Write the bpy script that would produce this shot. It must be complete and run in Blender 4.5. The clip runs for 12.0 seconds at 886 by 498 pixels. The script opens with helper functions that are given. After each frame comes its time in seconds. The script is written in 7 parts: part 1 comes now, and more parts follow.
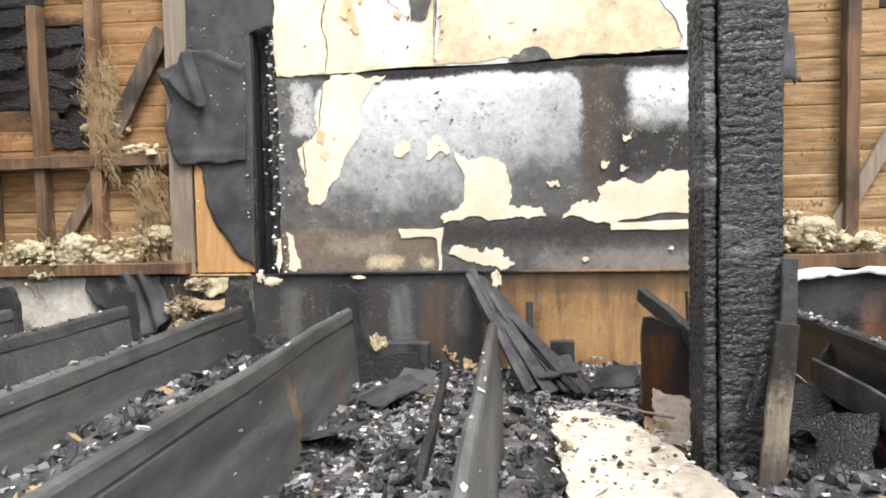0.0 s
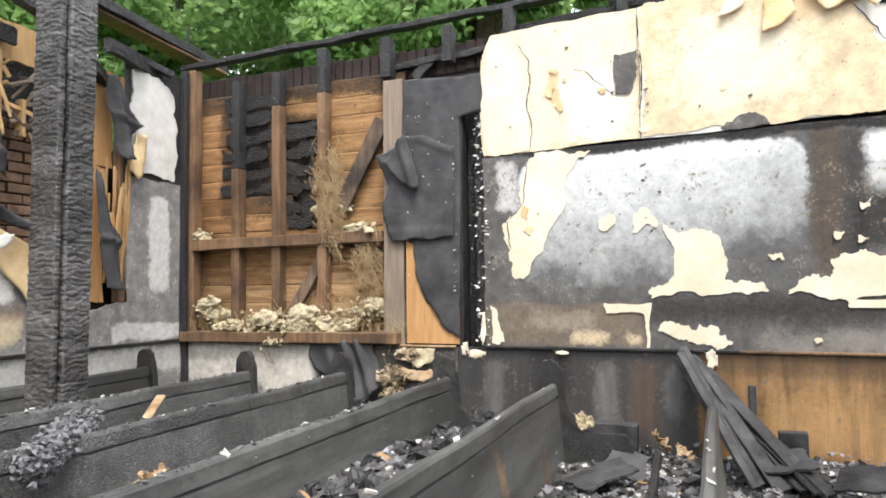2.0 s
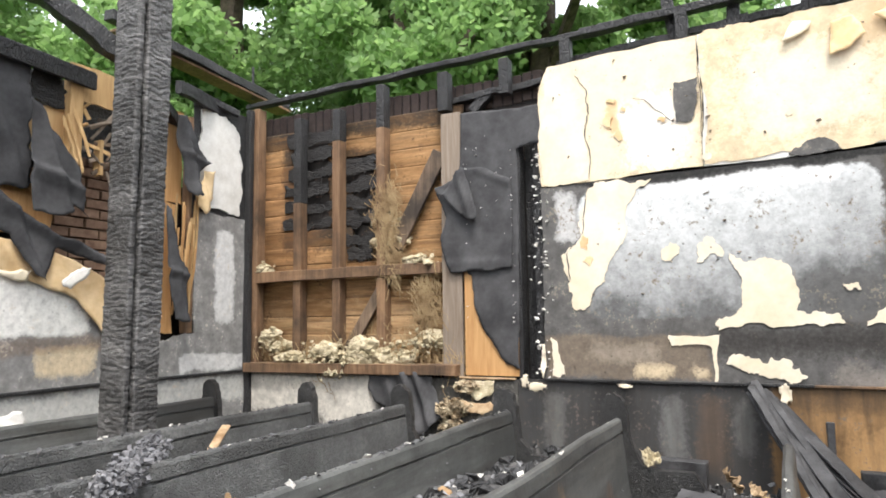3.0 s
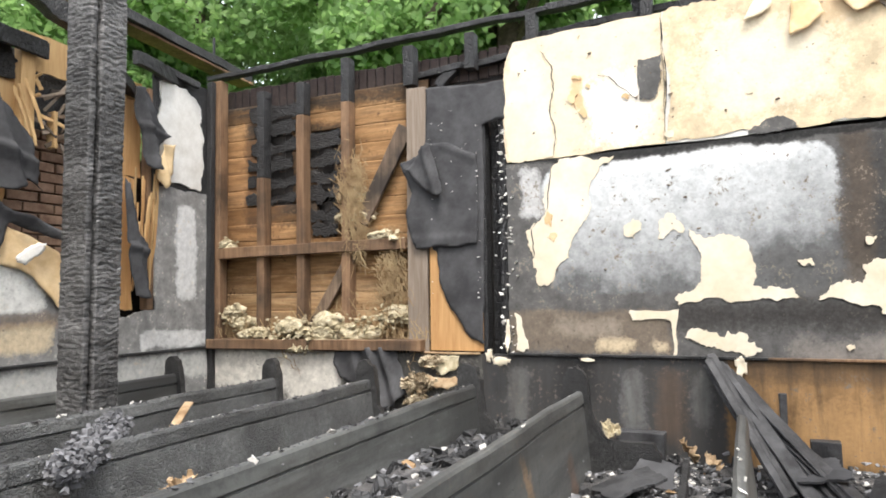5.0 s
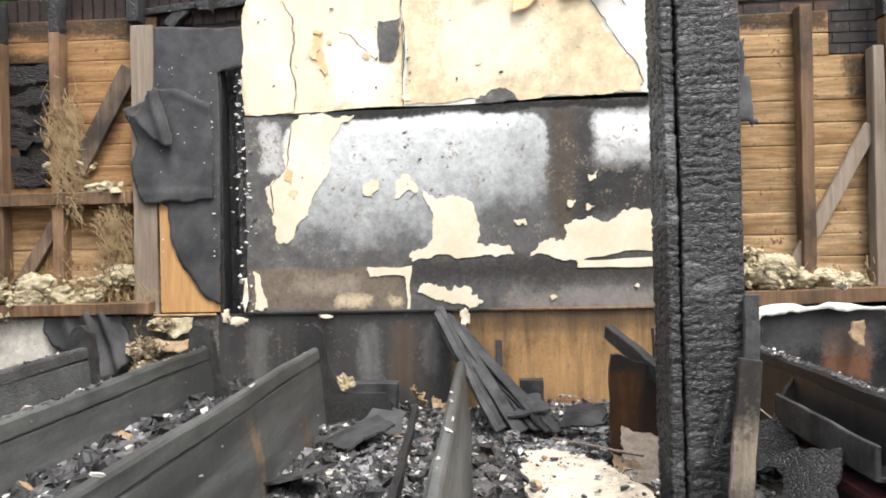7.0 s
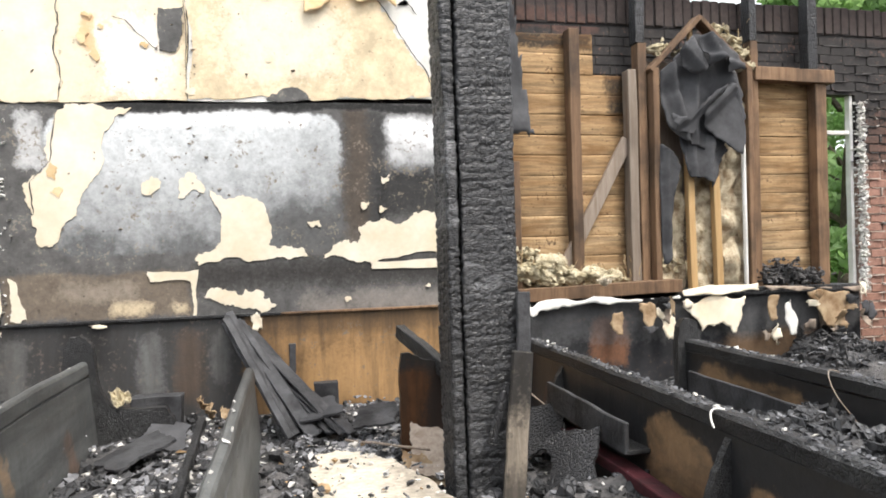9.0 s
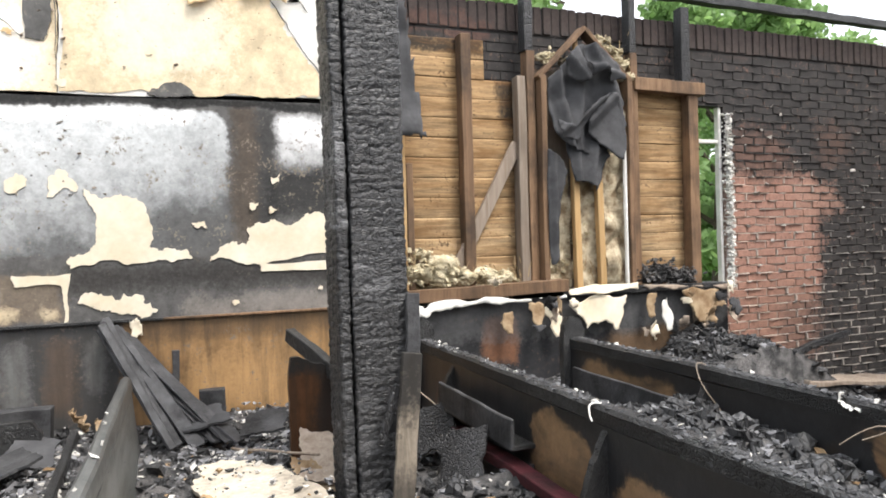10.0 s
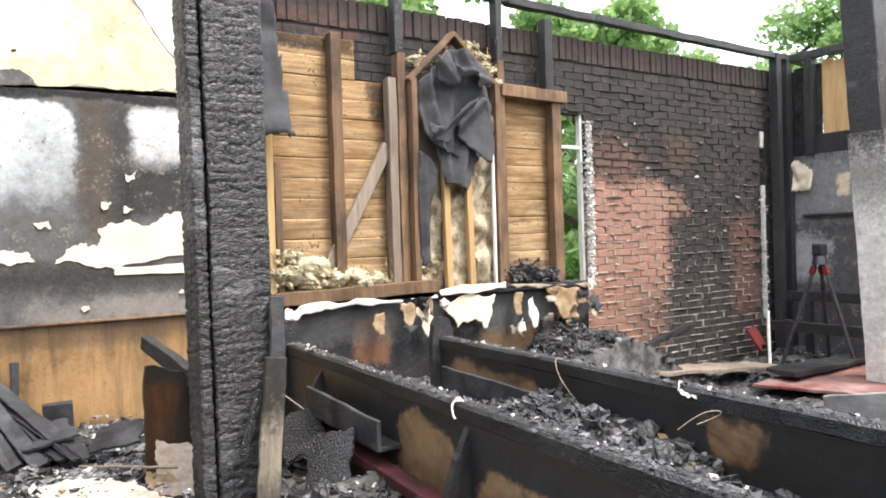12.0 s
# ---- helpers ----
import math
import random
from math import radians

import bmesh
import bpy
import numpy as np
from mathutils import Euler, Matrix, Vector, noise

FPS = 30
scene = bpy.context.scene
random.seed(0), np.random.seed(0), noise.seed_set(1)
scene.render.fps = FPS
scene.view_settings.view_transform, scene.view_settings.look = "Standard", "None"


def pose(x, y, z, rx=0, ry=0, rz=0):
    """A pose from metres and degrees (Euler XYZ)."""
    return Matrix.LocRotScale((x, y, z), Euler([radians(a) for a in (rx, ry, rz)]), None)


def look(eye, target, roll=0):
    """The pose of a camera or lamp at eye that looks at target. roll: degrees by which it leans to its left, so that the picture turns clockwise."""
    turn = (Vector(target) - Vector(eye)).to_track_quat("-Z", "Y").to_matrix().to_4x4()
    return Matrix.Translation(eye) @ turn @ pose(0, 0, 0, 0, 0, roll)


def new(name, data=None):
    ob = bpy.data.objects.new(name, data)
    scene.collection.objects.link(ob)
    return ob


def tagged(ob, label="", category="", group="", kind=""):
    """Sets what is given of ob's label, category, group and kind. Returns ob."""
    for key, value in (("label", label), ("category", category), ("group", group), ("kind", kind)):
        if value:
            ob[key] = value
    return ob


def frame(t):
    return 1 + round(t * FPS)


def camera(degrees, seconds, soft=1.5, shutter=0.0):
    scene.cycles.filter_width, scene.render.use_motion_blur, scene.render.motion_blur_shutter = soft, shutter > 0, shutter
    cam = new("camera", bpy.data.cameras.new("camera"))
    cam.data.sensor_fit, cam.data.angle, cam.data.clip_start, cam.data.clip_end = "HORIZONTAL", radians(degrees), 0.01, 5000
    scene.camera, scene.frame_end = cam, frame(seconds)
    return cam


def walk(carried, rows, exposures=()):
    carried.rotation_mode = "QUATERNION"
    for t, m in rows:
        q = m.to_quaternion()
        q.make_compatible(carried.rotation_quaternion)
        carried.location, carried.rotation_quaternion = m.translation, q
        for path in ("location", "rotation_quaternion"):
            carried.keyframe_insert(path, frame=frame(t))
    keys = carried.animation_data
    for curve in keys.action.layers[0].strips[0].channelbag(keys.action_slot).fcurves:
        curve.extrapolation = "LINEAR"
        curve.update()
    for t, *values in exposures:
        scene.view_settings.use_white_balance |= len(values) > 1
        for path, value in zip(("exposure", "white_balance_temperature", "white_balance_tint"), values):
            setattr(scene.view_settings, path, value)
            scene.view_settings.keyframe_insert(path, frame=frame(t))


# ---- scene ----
cam = camera(65.98, 12.0, soft=1.8)
# seconds, x, y, z, yaw, pitch, roll: a pan about one standing point
ROWS = [
    (0, -0.0268, 0.1026, 1.370, 5.951, -3.232, 1.098),
    (0.5, -0.0512, 0.0989, 1.370, 11.422, -2.746, 0.917),
    (1, -0.0704, 0.0942, 1.370, 15.797, -1.401, 0.828),
    (1.5, -0.0842, 0.0899, 1.370, 18.998, 0.723, 0.809),
    (2, -0.0965, 0.0853, 1.370, 21.913, 3.249, 0.746),
    (2.5, -0.1047, 0.0818, 1.370, 23.888, 4.919, 0.746),
    (3, -0.1157, 0.0767, 1.370, 26.562, 5.940, 0.762),
    (3.2, -0.1219, 0.0735, 1.370, 28.124, 5.905, 0.758),
    (4, -0.1311, 0.0683, 1.370, 30.600, 5.350, 0.830),
    (4.8, -0.1130, 0.0780, 1.370, 25.911, 4.489, 0.901),
    (5, -0.1044, 0.0820, 1.370, 23.812, 3.869, 0.912),
    (5.5, -0.0825, 0.0905, 1.370, 18.591, 2.520, 1.016),
    (6, -0.0576, 0.0975, 1.370, 12.859, 1.437, 1.058),
    (6.5, -0.0340, 0.1018, 1.370, 7.556, 0.393, 1.127),
    (7, -0.0156, 0.1035, 1.370, 3.460, -0.077, 1.216),
    (7.2, -0.0075, 0.1039, 1.370, 1.663, -0.133, 1.019),
    (8.8, 0.0484, 0.0994, 1.370, -10.775, -0.353, 1.457),
    (9, 0.0569, 0.0977, 1.370, -12.706, -0.333, 1.579),
    (9.5, 0.0755, 0.0927, 1.370, -16.972, -0.371, 1.644),
    (10, 0.0934, 0.0866, 1.370, -21.165, -0.453, 1.661),
    (10.5, 0.1094, 0.0797, 1.370, -25.025, -0.523, 1.692),
    (11, 0.1200, 0.0745, 1.370, -27.635, -0.570, 1.724),
    (11.5, 0.1273, 0.0705, 1.370, -29.482, -0.609, 1.746),
    (12, 0.1347, 0.0662, 1.370, -31.375, -0.676, 1.772),
]
walk(cam, [(t, pose(x, y, z, 90 + pitch, roll, yaw)) for t, x, y, z, yaw, pitch, roll in ROWS],
     [(0.0, 1.46), (3.0, 1.5), (5.0, 1.48), (7.0, 1.4), (9.5, 1.42), (10.5, 1.47), (12.0, 1.84)])

# ---- world and light: bright, thinly overcast sky over a roofless hall ----
world = bpy.data.worlds.new("overcast_sky")
scene.world = world
world.use_nodes = True
wn = world.node_tree.nodes
sky = wn.new("ShaderNodeTexSky")
sky.sky_type = "NISHITA"
sky.sun_disc = False
sky.sun_elevation = radians(58)
sky.sun_rotation = radians(151)
sky.air_density, sky.dust_density, sky.ozone_density = 1.0, 6.0, 1.0
haze = wn.new("ShaderNodeMix")
haze.data_type = "RGBA"
haze.inputs[0].default_value = 0.6
haze.inputs[7].default_value = (9.55, 9.85, 10.25, 1)
world.node_tree.links.new(sky.outputs[0], haze.inputs[6])
world.node_tree.links.new(haze.outputs[2], wn["Background"].inputs[0])
wn["Background"].inputs[1].default_value = 0.12

sun_data = bpy.data.lights.new("sun", "SUN")
sun_data.energy, sun_data.angle, sun_data.color = 1.4, radians(14), (1.0, 0.975, 0.94)
sun = new("sun", sun_data)
sun.matrix_world = look((0, 0, 20), (-5.0, 9.0, 0))

# ---- materials ----


def material(name, rough=0.8, metal=0.0, spec=0.4):
    m = bpy.data.materials.new(name)
    m.use_nodes = True
    b = m.node_tree.nodes["Principled BSDF"]
    b.inputs["Roughness"].default_value = rough
    b.inputs["Metallic"].default_value = metal
    b.inputs["Specular IOR Level"].default_value = spec
    return m, m.node_tree.nodes, m.node_tree.links, b


def coord(nodes, links, scale=(1, 1, 1), kind="Object", random_shift=True):
    tc = nodes.new("ShaderNodeTexCoord")
    mp = nodes.new("ShaderNodeMapping")
    mp.inputs["Scale"].default_value = scale
    links.new(tc.outputs[kind], mp.inputs["Vector"])
    if random_shift:
        info = nodes.new("ShaderNodeObjectInfo")
        mul = nodes.new("ShaderNodeMath")
        mul.operation = "MULTIPLY"
        mul.inputs[1].default_value = 37.0
        links.new(info.outputs["Random"], mul.inputs[0])
        links.new(mul.outputs[0], mp.inputs["Location"])
    return mp.outputs["Vector"]


def noise_tex(nodes, links, vec, scale, detail=4.0, rough=0.6, distort=0.0):
    n = nodes.new("ShaderNodeTexNoise")
    n.inputs["Scale"].default_value = scale
    n.inputs["Detail"].default_value = detail
    n.inputs["Roughness"].default_value = rough
    n.inputs["Distortion"].default_value = distort
    links.new(vec, n.inputs["Vector"])
    return n.outputs["Fac"]


def ramp(nodes, links, fac, stops):
    r = nodes.new("ShaderNodeValToRGB")
    while len(r.color_ramp.elements) < len(stops):
        r.color_ramp.elements.new(0.5)
    for e, (p, c) in zip(r.color_ramp.elements, stops):
        e.position = p
        e.color = (c, c, c, 1) if isinstance(c, (int, float)) else (*c, 1)
    links.new(fac, r.inputs[0])
    return r.outputs[0]


def mix(nodes, links, fac, a, b, mode="MIX"):
    m = nodes.new("ShaderNodeMix")
    m.data_type, m.blend_type = "RGBA", mode
    for sock, v in ((0, fac), (6, a), (7, b)):
        if isinstance(v, (int, float)):
            m.inputs[sock].default_value = v if sock == 0 else (v, v, v, 1)
        elif isinstance(v, tuple):
            m.inputs[sock].default_value = (*v, 1)
        else:
            links.new(v, m.inputs[sock])
    return m.outputs[2]


def calc(nodes, links, op, a, b=0.0, c=None):
    m = nodes.new("ShaderNodeMath")
    m.operation = op
    for i, v in enumerate((a, b, c)):
        if v is None:
            continue
        if isinstance(v, (int, float)):
            m.inputs[i].default_value = v
        else:
            links.new(v, m.inputs[i])
    return m.outputs[0]


def bump(nodes, links, b, height, strength=0.5, distance=0.01):
    n = nodes.new("ShaderNodeBump")
    n.inputs["Strength"].default_value = strength
    n.inputs["Distance"].default_value = distance
    links.new(height, n.inputs["Height"])
    links.new(n.outputs[0], b.inputs["Normal"])


def charred(name, dark=(0.012, 0.012, 0.013), ash=(0.13, 0.13, 0.135), cell=22.0, stretch=(1, 1, 0.45), ash_at=0.62, spec=0.5, rough=0.55, depth=0.012, edge=0.0):
    """Alligatored char: cracked cells with ash-grey bloom on their faces."""
    m, n, l, b = material(name, rough, 0, spec)
    v = coord(n, l, stretch)
    warp = noise_tex(n, l, v, 6.0, 3)
    vo = n.new("ShaderNodeTexVoronoi")
    vo.feature = "DISTANCE_TO_EDGE"
    vo.inputs["Scale"].default_value = cell
    vm = n.new("ShaderNodeVectorMath")
    vm.operation = "MULTIPLY_ADD"
    comb = n.new("ShaderNodeCombineXYZ")
    for i in range(3):
        l.new(warp, comb.inputs[i])
    l.new(comb.outputs[0], vm.inputs[0])
    vm.inputs[1].default_value = (0.12, 0.12, 0.12)
    l.new(v, vm.inputs[2])
    l.new(vm.outputs[0], vo.inputs["Vector"])
    crack = ramp(n, l, vo.outputs["Distance"], [(0.0, 0.0), (0.16, 1.0)])
    fine = noise_tex(n, l, v, 60.0, 5)
    bloom = ramp(n, l, noise_tex(n, l, v, 3.0, 6, 0.7), [(ash_at - 0.12, 0.0), (ash_at + 0.12, 1.0)])
    speck = ramp(n, l, fine, [(0.45, 0.2), (0.7, 1.0)])
    col = mix(n, l, calc(n, l, "MULTIPLY", bloom, speck), dark, ash)
    rim = mix(n, l, calc(n, l, "MULTIPLY", bloom, edge), (0.004, 0.004, 0.004), tuple(min(1.0, c * 1.8) for c in ash))
    col = mix(n, l, calc(n, l, "MULTIPLY_ADD", crack, 0.8, 0.2), rim, col)
    l.new(col, b.inputs["Base Color"])
    h = calc(n, l, "ADD", calc(n, l, "MULTIPLY", crack, 0.8), calc(n, l, "MULTIPLY", fine, 0.35))
    bump(n, l, b, h, 0.9, depth)
    return m


def timber(name, light, dark, grain_axis=0, soot=0.35, soot_at=0.6, rough=0.75, scale=1.0):
    """Bare sawn wood with long grain, water stains and some soot."""
    m, n, l, b = material(name, rough, 0, 0.3)
    st = [14.0, 14.0, 14.0]
    st[grain_axis] = 1.1
    v = coord(n, l, tuple(s * scale for s in st))
    g = noise_tex(n, l, v, 2.2, 8, 0.65, 0.6)
    v2 = coord(n, l, (1, 1, 1))
    blot = noise_tex(n, l, v2, 2.6, 5, 0.6)
    info = n.new("ShaderNodeObjectInfo")
    col = mix(n, l, ramp(n, l, g, [(0.3, 0.0), (0.72, 1.0)]), dark, light)
    shade = calc(n, l, "MULTIPLY_ADD", info.outputs["Random"], 0.35, 0.72)
    comb = n.new("ShaderNodeCombineXYZ")
    for i in range(3):
        l.new(shade, comb.inputs[i])
    col = mix(n, l, 1.0, col, comb.outputs[0], "MULTIPLY")
    col = mix(n, l, calc(n, l, "MULTIPLY", ramp(n, l, blot, [(soot_at - 0.1, 0.0), (soot_at + 0.12, 1.0)]), soot), col, (0.02, 0.018, 0.016))
    l.new(col, b.inputs["Base Color"])
    bump(n, l, b, g, 0.35, 0.004)
    return m


def plain(name, a, c, scale=6.0, rough=0.8, bump_s=0.3, bump_d=0.004, lo=0.35, hi=0.68, detail=6, spec=0.3, metal=0.0):
    m, n, l, b = material(name, rough, metal, spec)
    v = coord(n, l)
    f = noise_tex(n, l, v, scale, detail, 0.65)
    fine = noise_tex(n, l, v, scale * 9, 4)
    col = mix(n, l, ramp(n, l, f, [(lo, 0.0), (hi, 1.0)]), a, c)
    col = mix(n, l, 0.25, col, mix(n, l, fine, (0.3, 0.3, 0.3), (1.0, 1.0, 1.0)), "MULTIPLY")
    l.new(col, b.inputs["Base Color"])
    bump(n, l, b, calc(n, l, "ADD", f, calc(n, l, "MULTIPLY", fine, 0.4)), bump_s, bump_d)
    return m


M_CHAR = charred("charred_wood", dark=(0.02, 0.02, 0.021), cell=62.0, depth=0.006)
M_POST = charred("charred_post", dark=(0.038, 0.038, 0.039), ash=(0.3, 0.3, 0.305), cell=70.0, stretch=(0.6, 0.6, 1.2), ash_at=0.66, depth=0.003, edge=0.7, rough=0.45)
M_POST_GREY = charred("ash_grey_post", dark=(0.07, 0.068, 0.066), ash=(0.24, 0.235, 0.23), cell=70.0, stretch=(0.6, 0.6, 1.2), ash_at=0.56, depth=0.003, edge=0.5, rough=0.5)
M_PEW = charred("charred_pew", dark=(0.022, 0.022, 0.022), ash=(0.12, 0.122, 0.12), cell=100.0, stretch=(1, 0.7, 0.8), ash_at=0.56, depth=0.0025, rough=0.45)
M_STUD = timber("stud_wood", (0.3, 0.185, 0.105), (0.13, 0.075, 0.043), 2, 0.7, 0.55)
M_FRESH = timber("fresh_pine", (0.66, 0.45, 0.22), (0.46, 0.28, 0.12), 2, 0.2, 0.66)
M_GREYWOOD = timber("weathered_wood", (0.36, 0.3, 0.24), (0.2, 0.15, 0.11), 2, 0.3, 0.62)
M_FELT = plain("roofing_felt", (0.046, 0.046, 0.048), (0.096, 0.096, 0.099), 5.0, 0.9, 0.25, 0.003, spec=0.15)
M_BRICK_SOOT = plain("sooted_brick", (0.012, 0.012, 0.012), (0.06, 0.05, 0.047), 12.0, 0.85, 0.6, 0.005)
M_WOOL = plain("mineral_wool", (0.36, 0.3, 0.18), (0.66, 0.585, 0.42), 18.0, 0.95, 0.8, 0.02)
M_DEBRIS = plain("ash_bed", (0.03, 0.03, 0.03), (0.2, 0.19, 0.185), 9.0, 0.9, 1.0, 0.03, lo=0.4, hi=0.75)
M_PLASTER = plain("plaster_paper", (0.7, 0.6, 0.43), (0.82, 0.75, 0.62), 4.0, 0.85, 0.2, 0.002)
M_WHITE = plain("white_gypsum", (0.62, 0.6, 0.55), (0.82, 0.81, 0.77), 7.0, 0.9, 0.3, 0.003)
M_STRAW = plain("straw", (0.22, 0.14, 0.07), (0.48, 0.36, 0.2), 10.0, 0.95, 0.3, 0.004)
M_BURNT = charred("burnt_through_board", dark=(0.012, 0.011, 0.011), ash=(0.065, 0.06, 0.056), cell=34.0, stretch=(0.5, 1, 2.0), ash_at=0.6, depth=0.006)
M_SCORCH = timber("scorched_wood", (0.3, 0.22, 0.15), (0.12, 0.08, 0.055), 2, 0.85, 0.5)
M_CHARPLANK = plain("char_plank", (0.02, 0.02, 0.021), (0.085, 0.085, 0.088), 7.0, 0.6, 0.8, 0.012, detail=9)
M_TANPAPER = plain("tan_paper", (0.2, 0.12, 0.06), (0.5, 0.38, 0.24), 9.0, 0.85, 0.3, 0.003)
M_BARK = plain("bark", (0.05, 0.04, 0.03), (0.13, 0.1, 0.075), 9.0, 0.95, 0.9, 0.02)
M_PLY = timber("sheathing_ply", (0.62, 0.38, 0.17), (0.42, 0.22, 0.085), 2, 0.3, 0.66)
M_TAN = plain("tan_facing_paper", (0.56, 0.38, 0.19), (0.78, 0.6, 0.36), 5.0, 0.85, 0.25, 0.003)
M_GABLE_BRICK = plain("gable_brick", (0.13, 0.075, 0.05), (0.26, 0.17, 0.115), 14.0, 0.9, 0.5, 0.004)
M_BATT = plain("singed_insulation", (0.2, 0.14, 0.08), (0.6, 0.52, 0.37), 11.0, 0.95, 0.9, 0.02, lo=0.38, hi=0.62)
M_GRASS = plain("grass_ground", (0.05, 0.1, 0.02), (0.14, 0.25, 0.05), 3.0, 0.95, 0.8, 0.03)


def place_axes(n, l, along=0, warp=0.05, warp_scale=4.0):
    """World place along a wall and up, both warped by noise so that stain edges run unevenly."""
    g = n.new("ShaderNodeNewGeometry")
    sep = n.new("ShaderNodeSeparateXYZ")
    l.new(g.outputs["Position"], sep.inputs[0])
    out = []
    for k, sock in enumerate((along, 2)):
        nt = n.new("ShaderNodeTexNoise")
        nt.inputs["Scale"].default_value = warp_scale
        nt.inputs["Detail"].default_value = 6
        nt.inputs["Roughness"].default_value = 0.65
        off = n.new("ShaderNodeVectorMath")
        off.inputs[1].default_value = (k * 9.1, k * 3.7, 2.2)
        l.new(g.outputs["Position"], off.inputs[0])
        l.new(off.outputs[0], nt.inputs["Vector"])
        out.append(calc(n, l, "MULTIPLY_ADD", calc(n, l, "SUBTRACT", nt.outputs["Fac"], 0.5), warp * 2.4, sep.outputs[sock]))
    return out, g.outputs["Position"]


def band(n, l, v, lo, hi, soft):
    """1 between lo and hi, falling to 0 over soft on both sides."""
    a = n.new("ShaderNodeMapRange")
    a.interpolation_type = "SMOOTHSTEP"
    for i, x in zip((1, 2), (lo - soft, lo + soft)):
        a.inputs[i].default_value = x
    b = n.new("ShaderNodeMapRange")
    b.interpolation_type = "SMOOTHSTEP"
    for i, x in zip((1, 2, 3, 4), (hi - soft, hi + soft, 1.0, 0.0)):
        b.inputs[i].default_value = x
    l.new(v, a.inputs[0])
    l.new(v, b.inputs[0])
    return calc(n, l, "MULTIPLY", a.outputs[0], b.outputs[0])


def stained(name, base, stains, along=0, warp=0.06, rough=0.85, specks=0.5, grain=None, spec=0.25, mottled=0.75, patches=(), blotch=None):
    """A surface with smoke and heat stains: (colour, a0, a1, z0, z1, soft, strength) in order, along the wall and up."""
    m, n, l, b = material(name, rough, 0, spec)
    (u, w), pos = place_axes(n, l, along, warp)
    fine = noise_tex(n, l, pos, 45.0, 5, 0.7)
    mid = noise_tex(n, l, pos, 9.0, 6, 0.7)
    col = mix(n, l, ramp(n, l, mid, [(0.35, 0.0), (0.68, 1.0)]), tuple(c * 0.72 for c in base), tuple(min(1, c * 1.15) for c in base))
    if grain:
        mp = n.new("ShaderNodeMapping")
        mp.inputs["Scale"].default_value = grain
        l.new(pos, mp.inputs[0])
        streak = noise_tex(n, l, mp.outputs[0], 3.0, 7, 0.65, 0.4)
        col = mix(n, l, ramp(n, l, streak, [(0.3, 0.0), (0.75, 0.7)]), col, tuple(c * 0.35 for c in base))
    for a0, a1, z0, z1, r, soft, low, high, slope in patches:
        # a heat-bleached field with rounded corners, paler towards its top
        du = calc(n, l, "MAXIMUM", calc(n, l, "ADD", calc(n, l, "ABSOLUTE", calc(n, l, "SUBTRACT", u, (a0 + a1) / 2)), r - (a1 - a0) / 2), 0.0)
        dw = calc(n, l, "MAXIMUM", calc(n, l, "ADD", calc(n, l, "ABSOLUTE", calc(n, l, "SUBTRACT", w, (z0 + z1) / 2)), r - (z1 - z0) / 2), 0.0)
        d = calc(n, l, "SQRT", calc(n, l, "ADD", calc(n, l, "MULTIPLY", du, du), calc(n, l, "MULTIPLY", dw, dw)))
        d = calc(n, l, "ADD", d, calc(n, l, "MULTIPLY", calc(n, l, "SUBTRACT", fine, 0.5), 0.05))
        k = ramp(n, l, calc(n, l, "DIVIDE", calc(n, l, "SUBTRACT", d, r - soft), 4 * soft), [(0.0, 1.0), (0.5, 0.0)])
        rise = calc(n, l, "DIVIDE", calc(n, l, "SUBTRACT", w, z0), z1 - z0)
        rise = calc(n, l, "SUBTRACT", rise, calc(n, l, "MULTIPLY", calc(n, l, "MAXIMUM", calc(n, l, "SUBTRACT", u, (a0 + a1) / 2), 0.0), slope))
        cloud = noise_tex(n, l, pos, 5.0, 9, 0.72)
        rise = calc(n, l, "ADD", rise, calc(n, l, "MULTIPLY", calc(n, l, "SUBTRACT", cloud, 0.5), 1.1))
        tone = ramp(n, l, rise, [(0.0, low), (0.3, tuple(0.55 * p + 0.45 * q for p, q in zip(low, high))), (0.62, tuple(0.15 * p + 0.85 * q for p, q in zip(low, high))), (0.85, high)])
        col = mix(n, l, k, col, tone)
    for colour, a0, a1, z0, z1, soft, strength in stains:
        k = calc(n, l, "MULTIPLY", band(n, l, u, a0, a1, soft), band(n, l, w, z0, z1, soft))
        rag = calc(n, l, "MULTIPLY_ADD", calc(n, l, "SUBTRACT", mid, 0.5), 1.3, calc(n, l, "MULTIPLY", calc(n, l, "SUBTRACT", fine, 0.5), 1.5))
        k = ramp(n, l, calc(n, l, "ADD", k, rag), [(0.2, 0.0), (0.5, 0.55), (0.95, 1.0)])
        col = mix(n, l, calc(n, l, "MULTIPLY", k, strength), col, colour)
    if grain:
        col = mix(n, l, ramp(n, l, streak, [(0.42, 0.0), (0.72, 0.6)]), col, (0.03, 0.025, 0.02))
    if blotch:
        bp = n.new("ShaderNodeMapping")
        bp.inputs["Scale"].default_value = blotch[1]
        l.new(pos, bp.inputs[0])
        col = mix(n, l, ramp(n, l, noise_tex(n, l, bp.outputs[0], 1.0, 7, 0.68, 0.8), [(0.43, 0.0), (0.66, blotch[2])]), col, blotch[0])
    mottle = ramp(n, l, noise_tex(n, l, pos, 22.0, 8, 0.75), [(0.3, 0.9), (0.6, 1.0)]) if grain else ramp(n, l, noise_tex(n, l, pos, 22.0, 8, 0.75), [(0.3, 0.55), (0.6, 1.0)])
    col = mix(n, l, mottled, col, mottle, "MULTIPLY")
